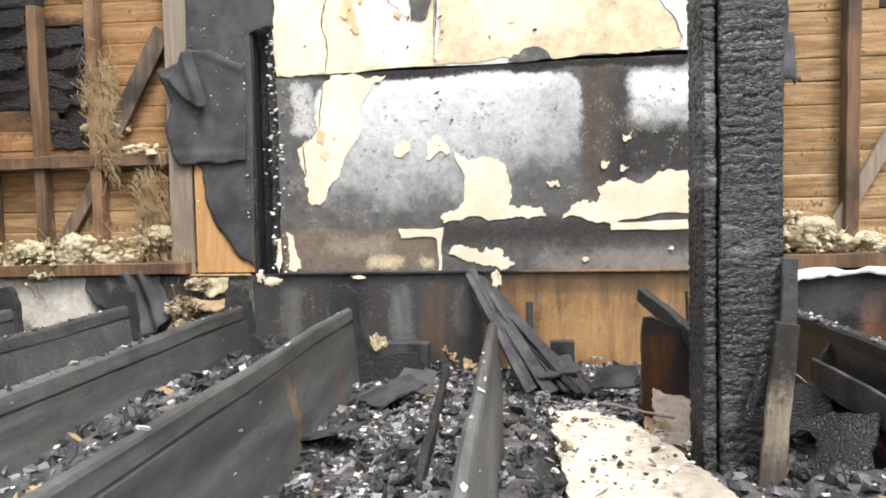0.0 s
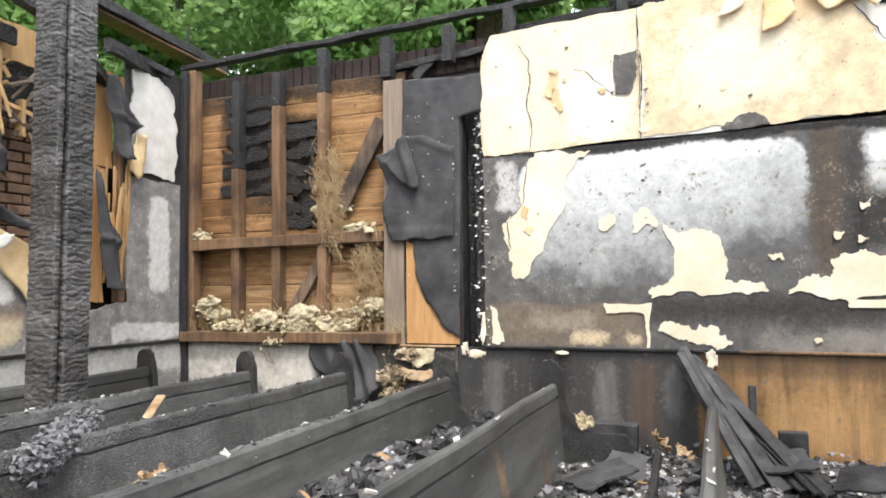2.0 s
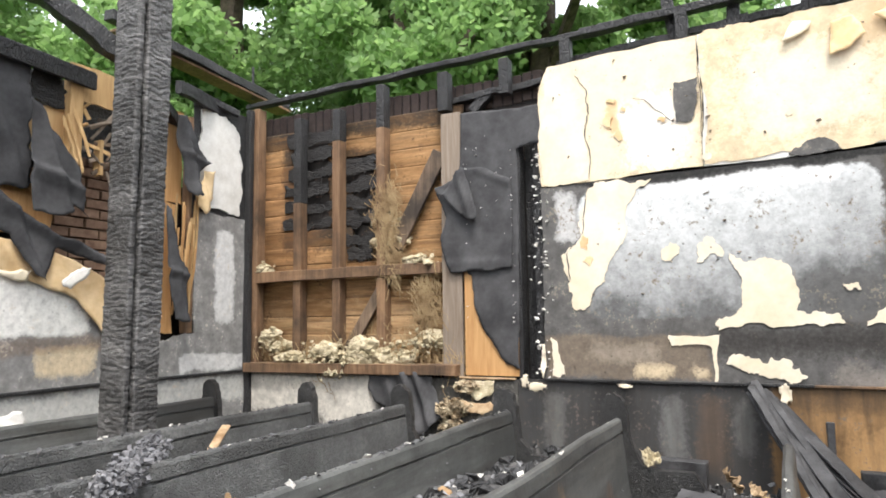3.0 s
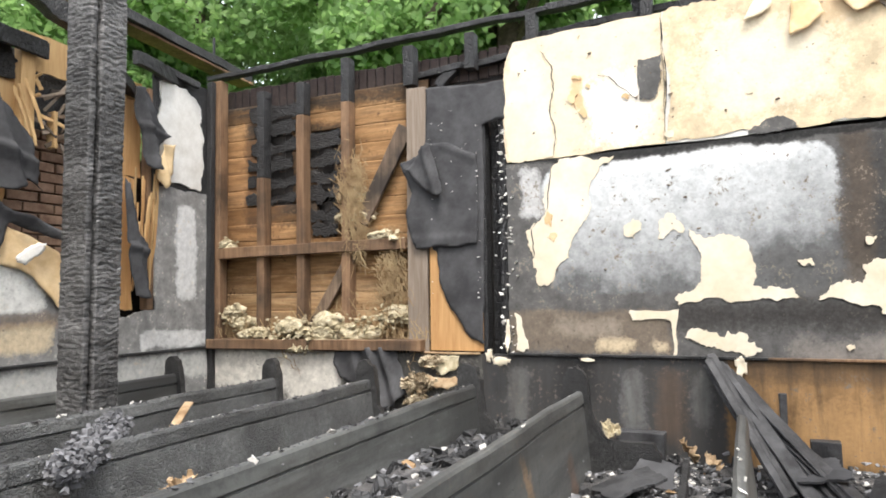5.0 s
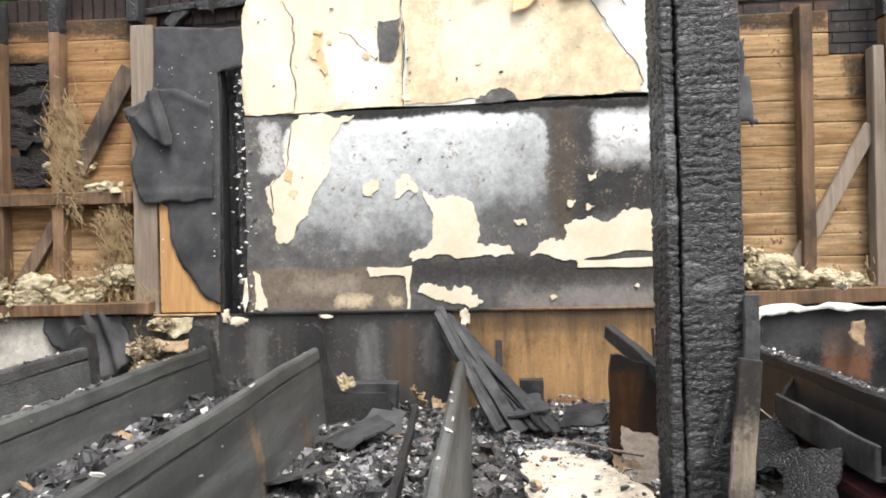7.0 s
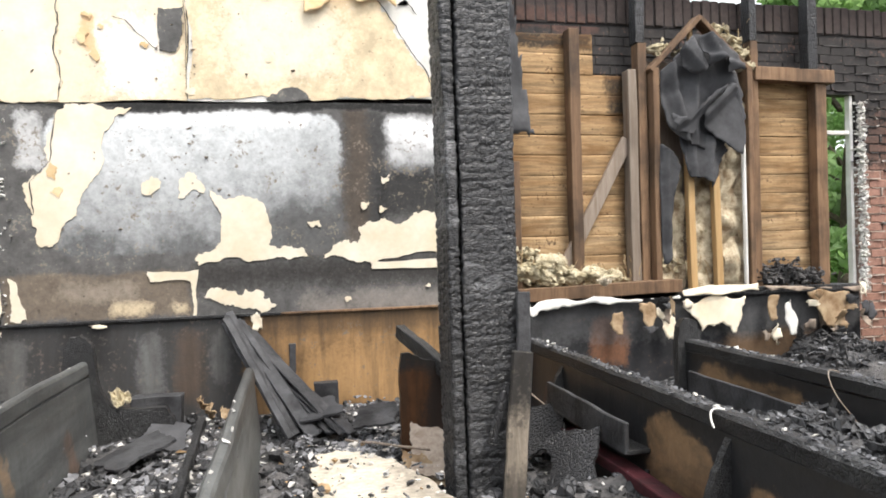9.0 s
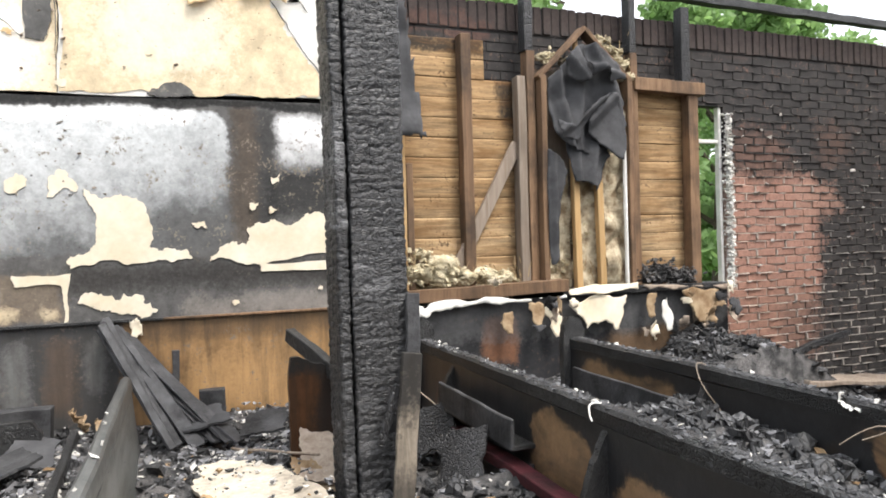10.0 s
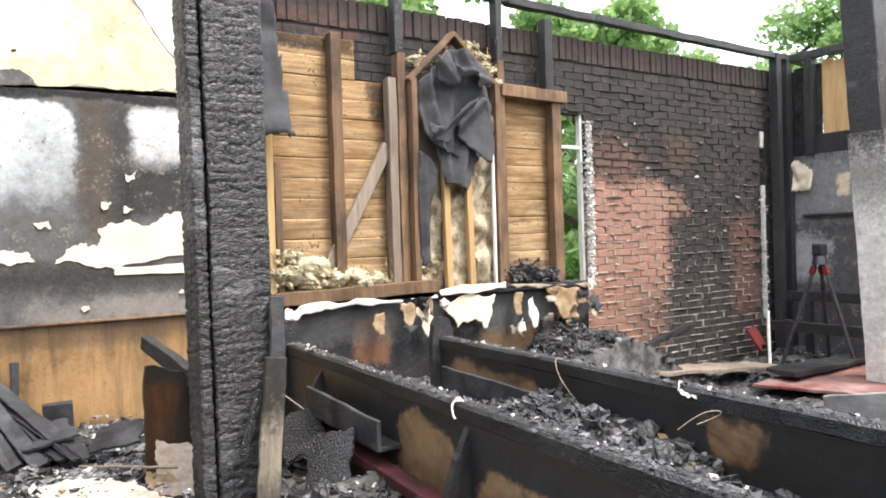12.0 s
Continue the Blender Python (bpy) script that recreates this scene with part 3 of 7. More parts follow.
part("sill_plate", beam((-3.95, WALL_Y + 0.0, 1.02), (-2.1, WALL_Y + 0.0, 1.035), 0.16, 0.075, 10, 0.006, 3), M_STUD, wall_north, "rusty brown sill board")
part("sill_plate", beam((1.45, WALL_Y - 0.0, 1.03), (2.62, WALL_Y - 0.03, 1.055), 0.14, 0.085, 8, 0.006, 12), M_STUD, wall_north, "rusty brown sill board")
part("sill_plate", beam((2.6, WALL_Y + 0.03, 1.0), (4.1, WALL_Y + 0.0, 0.985), 0.16, 0.05, 12, 0.012, 13), M_CHAR, wall_north)
part("fire_block", beam((-3.9, WALL_Y + 0.02, 1.725), (-2.24, WALL_Y + 0.02, 1.735), 0.08, 0.08, 12, 0.008, 4), M_STUD, wall_north)
part("header", beam((3.28, WALL_Y + 0.02, 2.515), (3.93, WALL_Y + 0.02, 2.505), 0.09, 0.095, 6, 0.005, 5), M_STUD, wall_north)
part("brace", beam((-2.25, WALL_Y + 0.04, 2.56), (-2.62, WALL_Y + 0.04, 1.9), 0.12, 0.03, 4, 0.004, 6), M_SCORCH, wall_north)
part("brace", beam((-2.70, WALL_Y + 0.05, 1.68), (-3.08, WALL_Y + 0.05, 1.1), 0.085, 0.03, 4, 0.004, 7), M_SCORCH, wall_north)
part("brace", beam((2.32, WALL_Y + 0.05, 2.05), (1.80, WALL_Y + 0.05, 1.12), 0.085, 0.03, 4, 0.003, 8), M_GREYWOOD, wall_north, "pale diagonal brace")
for x0, x1, z0, z1, w in ((-4.05, -1.2, 3.16, 3.22, 0.045), (-1.22, 1.5, 3.23, 3.30, 0.06), (1.48, 3.4, 3.3, 3.235, 0.07), (3.38, 7.7, 3.23, 3.185, 0.075)):
    part("top_plate", beam((x0, WALL_Y + 0.05, z0), (x1, WALL_Y + 0.05, z1), 0.08, w * 0.8, 30, 0.012, x0), M_CHAR, wall_north)
for x0, x1, z0, z1 in ((-2.2, -1.3, 2.93, 2.98), (-1.4, -0.2, 3.06, 3.14), (-0.6, 1.3, 3.12, 3.18), (-0.5, 1.2, 3.34, 3.4)):
    part("charred_batten", beam((x0, WALL_Y + 0.1, z0), (x1, WALL_Y + 0.1, z1), 0.05, 0.045, 24, 0.014, x1), M_CHAR, wall_north)
for x0, z0, x1, z1 in ((-0.62, 3.0, -0.72, 3.75), (-0.3, 3.1, -0.28, 3.4), (0.1, 3.1, 0.12, 3.5), (0.5, 3.1, 0.5, 3.42), (-2.02, 2.83, -1.9, 2.95)):
    part("rafter_stub", beam((x0, WALL_Y + 0.1, z0), (x1, WALL_Y + 0.12, z1), 0.07, 0.06, 8, 0.012, z1), M_CHAR, wall_north)

# wainscot and rail below the framing
part("wainscot", boxed(-1.68, 1.44, WALL_Y - 0.02, WALL_Y, 0.0, 0.985), M_WAINSCOT, wall_north, "brown panelling, its one half scorched blue-black")
part("wainscot", boxed(-3.97, -1.685, WALL_Y - 0.015, WALL_Y, 0.0, 0.98), M_WAINSCOT_L, wall_north, "off-white lower drywall with soot")
part("wainscot", boxed(1.445, 4.1, WALL_Y - 0.018, WALL_Y, 0.0, 0.975), M_WAINSCOT_R, wall_north, "charred black lower wall")
part("chair_rail", beam((-1.5, WALL_Y - 0.03, 0.988), (0.0, WALL_Y - 0.03, 0.99), 0.025, 0.018, 10, 0.002, 2), M_CHAR, wall_north)
part("chair_rail", beam((0.0, WALL_Y - 0.03, 0.99), (1.44, WALL_Y - 0.03, 0.99), 0.025, 0.016, 10, 0.002, 2), M_STUD, wall_north)
part("chair_rail", beam((-2.1, WALL_Y - 0.02, 0.985), (-1.7, WALL_Y - 0.02, 0.985), 0.03, 0.014, 6, 0.003, 2), M_TANPAPER, wall_north)

# drywall: sooted lower sheet and cream upper sheets, their paper torn
part("drywall_sheet", sheet_xz(ragged([(-1.50, 0.995), (1.36, 0.995), (1.36, 2.262), (-1.50, 2.215)], 5, 0.012, 3), WALL_Y + 0.012, 0.02), M_BOARD, wall_north, "soot-stained drywall with pale heat bloom")
part("drywall_sheet", sheet_xz(ragged([(-1.49, 2.225), (-0.5, 2.25), (-0.5, 3.05), (-1.43, 3.02), (-1.5, 2.8)], 5, 0.02, 4), WALL_Y + 0.012, 0.02), M_PAPER, wall_north, "cream drywall bleached by heat")
part("drywall_sheet", sheet_xz(ragged([(-0.495, 2.25), (1.36, 2.3), (1.36, 2.8), (1.2, 3.06), (0.3, 3.08), (-0.495, 3.055)], 5, 0.02, 5), WALL_Y + 0.012, 0.02), M_WHITE, wall_north, "white blistered drywall")
PAPER_Y = WALL_Y - 0.0085

def torn(mat, outline, amp, seed, proud=0.0):
    """A scrap of facing paper left on the gypsum."""
    part("torn_paper", sheet_xz(ragged(outline, 4, amp, seed), PAPER_Y - proud, 0.0045), mat, wall_north)


torn(M_PAPER, [(-0.49, 2.26), (0.33, 2.27), (0.72, 2.28), (0.95, 2.3), (0.97, 2.36), (0.91, 2.47), (0.8, 2.61), (0.72, 2.76), (0.62, 2.9), (0.45, 3.06), (-0.2, 3.06), (-0.485, 3.05)], 0.03, 20, 0.0000)
torn(M_PLASTER, [(-1.48, 2.24), (-1.18, 2.24), (-1.16, 2.36), (-1.2, 2.56), (-1.17, 2.66), (-1.18, 2.82), (-1.26, 2.9), (-1.34, 2.96), (-1.46, 2.9), (-1.49, 2.7)], 0.025, 21, 0.0003)
torn(M_PLASTER, [(-1.19, 2.17), (-1.05, 2.215), (-0.8, 2.205), (-0.95, 2.05), (-1.01, 1.8), (-1.1, 1.59), (-1.23, 1.42), (-1.31, 1.44), (-1.32, 1.6), (-1.36, 1.78), (-1.24, 1.9)], 0.03, 22, 0.0006)
torn(M_PLASTER, [(-0.76, 1.72), (-0.73, 1.79), (-0.67, 1.8), (-0.66, 1.74), (-0.7, 1.69)], 0.02, 23, 0.0009)
torn(M_PLASTER, [(-0.56, 1.68), (-0.54, 1.8), (-0.47, 1.83), (-0.42, 1.76), (-0.43, 1.71), (-0.49, 1.73)], 0.02, 24, 0.0012)
torn(M_PLASTER, [(-0.39, 1.73), (-0.28, 1.68), (-0.08, 1.64), (-0.06, 1.4), (0.07, 1.39), (0.17, 1.33), (-0.08, 1.31), (-0.46, 1.29), (-0.46, 1.36), (-0.36, 1.4), (-0.33, 1.54)], 0.035, 25, 0.0015)
torn(M_PLASTER, [(0.26, 1.31), (0.39, 1.42), (0.47, 1.4), (0.48, 1.5), (0.66, 1.53), (0.88, 1.59), (1.3, 1.56), (1.3, 1.3), (0.62, 1.295)], 0.035, 26, 0.0018)
torn(M_PLASTER, [(0.54, 1.28), (1.3, 1.29), (1.3, 1.245), (0.55, 1.235)], 0.01, 27, 0.0021)
torn(M_PLASTER, [(-0.74, 1.265), (-0.46, 1.265), (-0.48, 1.0), (-0.5, 1.0), (-0.51, 1.2), (-0.73, 1.205)], 0.012, 28, 0.0024)
torn(M_PLASTER, [(-1.46, 1.25), (-1.42, 1.23), (-1.37, 1.02), (-1.45, 1.01)], 0.02, 29, 0.0027)
torn(M_PLASTER, [(0.17, 1.535), (0.24, 1.54), (0.25, 1.5), (0.2, 1.5)], 0.02, 30, 0.0030)
torn(M_PLASTER, [(0.62, 1.8), (0.68, 1.82), (0.67, 1.77), (0.63, 1.76)], 0.015, 31, 0.0033)
# dark sheet laid on the drywall to stand for a hole
torn(M_BOARD, [(-0.64, 2.78), (-0.505, 2.79), (-0.51, 2.64), (-0.53, 2.59), (-0.55, 2.53), (-0.64, 2.53)], 0.012, 32, 0.0040)
torn(M_BOARD, [(-0.05, 2.262), (-0.01, 2.3), (0.09, 2.34), (0.19, 2.3), (0.21, 2.262)], 0.02, 33, 0.0040)
for k, (cx, cz, r) in enumerate(((-0.3, 1.1, 0.07), (-0.18, 1.07, 0.08), (-0.1, 1.04, 0.06), (-0.38, 1.12, 0.05), (-0.47, 2.3, 0.03), (-0.03, 2.5, 0.02), (0.4, 1.06, 0.02), (0.9, 1.12, 0.015), (0.52, 1.63, 0.03), (0.62, 1.6, 0.025))):
    out = [(cx + r * math.cos(a) * random.uniform(0.6, 1.3), cz + r * math.sin(a) * random.uniform(0.5, 1.0)) for a in np.linspace(0, 6.28, 8)[:-1]]
    part("flake", sheet_xz(ragged(out, 2, r * 0.4, k), WALL_Y - 0.0085 - 0.0009 * k, 0.005), M_PLASTER, wall_north)

for k, outline in enumerate(([(0.18, 2.78), (0.2, 2.98), (0.3, 3.0), (0.36, 2.88), (0.26, 2.8)], [(0.4, 2.98), (0.5, 2.86), (0.62, 2.9), (0.74, 2.84), (0.7, 3.0), (0.55, 3.04)], [(-0.06, 2.9), (0.02, 3.03), (0.12, 3.0), (0.04, 2.93)])):
    part("peeling_flap", flap(outline, WALL_Y - 0.018, "xz", 61 + k, 0.03, (), 0.03, 0.012), M_TAN if k < 2 else M_PLASTER, wall_north)
for k, (x, z, a, b) in enumerate(((-1.02, 2.72, 0.03, 0.02), (-1.04, 2.6, 0.035, 0.05), (-0.99, 2.5, 0.025, 0.04), (-0.95, 2.66, 0.02, 0.015), (-0.72, 2.56, 0.03, 0.02), (-1.22, 1.84, 0.03, 0.05), (-1.2, 1.72, 0.035, 0.03))):
    torn(M_TAN, [(x - a, z), (x - a * 0.3, z + b), (x + a, z + b * 0.4), (x + a * 0.5, z - b)], 0.015, 70 + k, 0.0045)
rng = random.Random(64)
spots = [(rng.uniform(-1.45, 1.2), WALL_Y - 0.014, rng.uniform(2.28, 3.0)) for _ in range(60)] + [(rng.gauss(-0.45, 0.03), WALL_Y - 0.014, rng.uniform(2.3, 3.0)) for _ in range(10)] + [(rng.uniform(-1.2, 0.36), WALL_Y - 0.01, rng.uniform(1.5, 2.1)) for _ in range(70)]
v, f = chunks(spots, [0.004 + 0.014 * rng.random() ** 4 for _ in spots], 0.8, 66)
ob = new("scorch_spot", from_arrays("scorch_spot", v, f, M_GREYWOOD))
ob.parent = wall_north
tagged(ob, "dark nail spots and chips in the drywall", kind="stuff")


def crack(points, seed, width=0.006):
    """A thin dark strip along a tear in the paper, painting its shadow and dirt."""
    rnd, line = random.Random(seed), []
    for (x0, z0), (x1, z1) in zip(points, points[1:]):
        for k in range(6):
            line.append((x0 + (x1 - x0) * k / 6 + rnd.uniform(-0.006, 0.006), z0 + (z1 - z0) * k / 6))
    line.append(points[-1])
    back = [(x + width * rnd.uniform(0.4, 1.3), z + 0.3 * width) for x, z in reversed(line[1:-1])]
    part("tear", sheet_xz(line + back, PAPER_Y - 0.0075, 0.001), M_CHAR, wall_north)


crack([(-1.25, 2.93), (-1.18, 2.82), (-1.17, 2.66), (-1.2, 2.56), (-1.16, 2.36), (-1.18, 2.24)], 1)
crack([(-0.9, 2.72), (-0.82, 2.7), (-0.76, 2.63), (-0.7, 2.58), (-0.65, 2.53)], 2)
crack([(0.62, 2.9), (0.72, 2.76), (0.81, 2.6), (0.92, 2.46), (0.965, 2.34)], 3)
crack([(-0.499, 3.04), (-0.499, 2.7), (-0.497, 2.26)], 4, 0.004)
crack([(0.66, 2.95), (0.75, 2.86), (0.8, 2.9), (0.88, 2.8)], 5)
crack([(-1.2, 2.17), (-1.23, 1.9), (-1.34, 1.78), (-1.32, 1.6)], 6)

# curled paper at the foot of the slot and the rail
for k, (cx, cz, w, h) in enumerate(((-1.53, 0.95, 0.16, 0.08), (-1.63, 0.98, 0.06, 0.12), (-0.14, 0.95, 0.07, 0.14), (-1.5, 1.1, 0.04, 0.25), (-1.0, 0.965, 0.12, 0.03))):
    part("curled_paper", cloth(cx - w / 2, cx + w / 2, cz - h / 2, cz + h / 2, WALL_Y - 0.03, 10, 10, 0.1, 5 + k, lambda u, v, k=k: None if (u - 0.5) ** 2 + (v - 0.5) ** 2 > 0.2 + 0.12 * noise.noise(Vector((u * 5, v * 5, k * 2.0))) else (0, 0, 0)), M_PLASTER, wall_north)

# the deep burnt slot beside the drywall
part("slot_lining", boxed(-1.64, -1.5, WALL_Y + 0.11, WALL_Y + 0.13, 0.9, 2.6), M_CHAR, wall_north)
part("slot_jamb", beam((-1.535, WALL_Y + 0.05, 0.9), (-1.53, WALL_Y + 0.05, 2.55), 0.05, 0.08, 30, 0.012, 3), M_CHAR, wall_north, "black charred jamb flecked with ash")
part("slot_jamb", beam((-1.665, WALL_Y + 0.05, 0.9), (-1.66, WALL_Y + 0.05, 2.55), 0.03, 0.1, 20, 0.006, 4), M_CHAR, wall_north)
flecks, rng = [], random.Random(5)
for k in range(60):
    flecks.append((rng.gauss(-1.53, 0.02), WALL_Y + 0.0 + rng.uniform(-0.012, 0.0), rng.uniform(0.95, 2.5)))
for k in range(24):
    flecks.append((rng.gauss(-1.475, 0.02), WALL_Y - 0.016, rng.uniform(1.0, 2.2)))
v, f = chunks(flecks, [rng.uniform(0.006, 0.022) for _ in flecks], 0.8, 6)
ob = new("ash_fleck", from_arrays("ash_fleck", v, f, M_WHITE))
ob.parent = wall_north
tagged(ob, "white ash flecks", kind="stuff")

spots = [(rng.uniform(-2.05, -1.7), WALL_Y - 0.02, rng.uniform(1.75, 2.7)) for _ in range(16)] + [(rng.choice((-1.7, -1.69, -2.03)), WALL_Y - 0.02, rng.uniform(1.3, 2.5)) for _ in range(26)]
v, f = chunks(spots, [rng.uniform(0.005, 0.011) for _ in spots], 0.8, 16)
ob = new("nail_head", from_arrays("nail_head", v, f, M_WHITE))
ob.parent = wall_north
tagged(ob, "pale nail heads and ash specks", kind="stuff")

# roofing felt hanging over the wide board and the sheathing
part("felt", flap([(-2.07, 2.8), (-1.5, 2.78), (-1.5, 2.52), (-1.66, 2.5), (-1.665, 1.3), (-1.67, 1.05), (-1.75, 1.07), (-1.83, 1.18), (-1.91, 1.28), (-1.98, 1.45), (-2.0, 1.66), (-2.07, 1.72), (-2.08, 2.4)], WALL_Y - 0.006, "xz", 8, 0.012, (), 0.0, 0.012), M_FELT, wall_north, "torn black roofing felt")
part("felt_flap", flap([(-2.08, 2.42), (-1.9, 2.4), (-1.7, 2.3), (-1.69, 1.95), (-1.7, 1.71), (-1.85, 1.69), (-2.0, 1.70), (-2.15, 1.69), (-2.2, 1.8), (-2.23, 1.93), (-2.18, 2.08), (-2.24, 2.22), (-2.27, 2.29), (-2.14, 2.33)], WALL_Y - 0.013, "xz", 4, 0.004, ((-2.2, 1.76, -1.68, 1.75, 0.008, 0.1), (-2.1, 2.4, -1.98, 2.05, 0.012, 0.06), (-1.92, 2.38, -1.7, 2.28, 0.015, 0.05), (-2.26, 2.27, -2.1, 2.2, 0.015, 0.06)), 0.01, 0.008), M_FELT, wall_north)
part("felt_flap", flap([(-2.09, 2.38), (-2.04, 2.4), (-1.97, 2.2), (-1.94, 2.06), (-1.98, 2.03), (-2.04, 2.07), (-2.2, 2.24), (-2.23, 2.2), (-2.12, 2.33)], WALL_Y - 0.035, "xz", 5, 0.02, ((-2.08, 2.4, -1.97, 2.04, 0.035, 0.05),), 0.02, 0.01), M_FELT, wall_north)
part("felt_flap", flap([(-2.8, 0.99), (-2.45, 1.02), (-2.3, 1.01), (-2.27, 0.9), (-2.22, 0.72), (-2.3, 0.62), (-2.5, 0.6), (-2.62, 0.72), (-2.74, 0.8), (-2.81, 0.9)], WALL_Y - 0.03, "xz", 9, 0.03, ((-2.5, 1.0, -2.38, 0.6, 0.06, 0.08), (-2.4, 1.0, -2.27, 0.65, 0.05, 0.06), (-2.65, 1.0, -2.55, 0.7, 0.03, 0.08)), 0.05), M_FELT, wall_north)
part("felt_flap", cloth(1.28, 1.54, 2.04, 3.15, WALL_Y - 0.10, 12, 24, 0.08, 12.0, lambda u, v: None if u > 0.62 + 0.4 * (1 - v) else (0.03 * (1 - v), -0.03 * (1 - v), 0)), M_FELT, wall_north)
part("ply_patch", boxed(-2.06, -1.68, WALL_Y + 0.002, WALL_Y + 0.012, 1.0, 2.78), M_PLY, wall_north, "bare orange plywood")

# the small pointed window, boarded with felt
gothic_window = tagged(empty("window_1"), "burnt pointed-arch window opening draped with black felt", "window", kind="structure")
GY = WALL_Y - 0.01
for p, q, w in (((2.475, 1.04), (2.485, 2.52), 0.045), ((3.2, 1.04), (3.2, 2.54), 0.04), ((2.45, 2.5), (2.835, 2.88), 0.032), ((2.825, 2.88), (3.22, 2.52), 0.032)):
    part("window_frame", beam((p[0], GY, p[1]), (q[0], GY, q[1]), w, 0.1, 8, 0.004, p[1]), M_STUD, gothic_window)
part("mullion", beam((2.735, GY - 0.03, 1.02), (2.735, GY - 0.01, 1.95), 0.05, 0.05, 6, 0.003, 1), M_FRESH, gothic_window, "bare yellow pine strip")
part("mullion", beam((2.935, GY - 0.03, 1.02), (2.925, GY - 0.01, 2.15), 0.05, 0.05, 6, 0.003, 2), M_FRESH, gothic_window, "bare yellow pine strip")
part("mullion", beam((2.80, GY + 0.04, 2.6), (2.80, GY + 0.04, 2.83), 0.03, 0.03, 2, 0.002, 3), M_FRESH, gothic_window)
part("metal_strip", beam((3.15, GY - 0.03, 1.0), (3.15, GY - 0.03, 2.12), 0.028, 0.028, 4, 0.002, 4, 0.008), M_WHITE, gothic_window, "dull white metal strip")
for outline, dy, seed, folds in (
        ([(2.52, 2.5), (2.66, 2.62), (2.76, 2.74), (2.83, 2.76), (2.95, 2.68), (3.1, 2.52), (3.15, 2.35), (3.13, 2.2), (3.05, 2.05), (2.9, 1.95), (2.7, 2.0), (2.56, 2.12), (2.52, 2.3)], 0.0, 3, ((2.6, 2.6, 2.68, 2.0, 0.06, 0.08), (2.8, 2.7, 2.75, 2.0, 0.05, 0.1), (3.0, 2.6, 3.12, 2.2, 0.06, 0.08))),
        ([(2.78, 2.74), (2.9, 2.76), (3.06, 2.62), (3.1, 2.5), (2.98, 2.48), (2.92, 2.56), (2.84, 2.52), (2.8, 2.6)], 0.07, 7, ((2.85, 2.75, 2.95, 2.5, 0.07, 0.06), (2.8, 2.6, 3.08, 2.54, 0.04, 0.06))),
        ([(2.62, 2.62), (2.74, 2.74), (2.8, 2.6), (2.84, 2.52), (2.74, 2.46), (2.64, 2.5)], 0.06, 9, ((2.66, 2.65, 2.78, 2.5, 0.06, 0.06),)),
        ([(2.78, 2.25), (2.9, 2.36), (3.02, 2.42), (3.1, 2.3), (3.12, 2.05), (3.08, 1.93), (2.98, 1.98), (2.88, 2.05), (2.8, 2.12)], 0.06, 11, ((2.8, 2.2, 3.05, 2.42, 0.05, 0.07),)),
        ([(2.54, 2.2), (2.68, 2.16), (2.8, 2.3), (2.95, 2.4), (2.92, 2.33), (2.78, 2.2), (2.7, 2.06), (2.56, 2.08)], 0.09, 13, ((2.56, 2.12, 2.92, 2.38, 0.05, 0.05),)),
        ([(2.64, 2.08), (2.8, 2.1), (2.95, 2.05), (3.02, 1.97), (2.94, 1.86), (2.86, 1.7), (2.8, 1.78), (2.7, 1.78), (2.67, 1.9)], 0.02, 15, ((2.75, 2.1, 2.74, 1.75, 0.05, 0.05), (2.9, 2.05, 2.84, 1.72, 0.05, 0.07)))):
    part("felt_drape", flap(outline, GY - 0.02 - dy, "xz", seed, 0.05, folds, 0.03, 0.012, 0.014), M_FELT, gothic_window)
part("felt_drape", flap([(2.5, 2.02), (2.6, 1.96), (2.65, 1.86), (2.61, 1.7), (2.57, 1.5), (2.57, 1.25), (2.5, 1.2)], GY - 0.05, "xz", 21, 0.03, ((2.55, 2.0, 2.55, 1.3, 0.03, 0.05),), 0.0), M_FELT, gothic_window)
part("backing", boxed(2.46, 3.24, WALL_Y + 0.1, WALL_Y + 0.12, 1.0, 2.6), M_GREYWOOD, gothic_window)

part("insulation_batt", cloth(2.5, 2.72, 1.02, 1.9, WALL_Y + 0.05, 12, 40, 0.09, 31.0, None, 0.01, False), M_BATT, gothic_window)
part("insulation_batt", cloth(2.77, 2.93, 1.02, 2.05, WALL_Y + 0.03, 10, 46, 0.09, 33.0, None, 0.01, False), M_BATT, gothic_window)
part("insulation_batt", cloth(2.98, 3.2, 1.02, 2.3, WALL_Y + 0.03, 12, 54, 0.1, 35.0, None, 0.01, False), M_BATT, gothic_window)


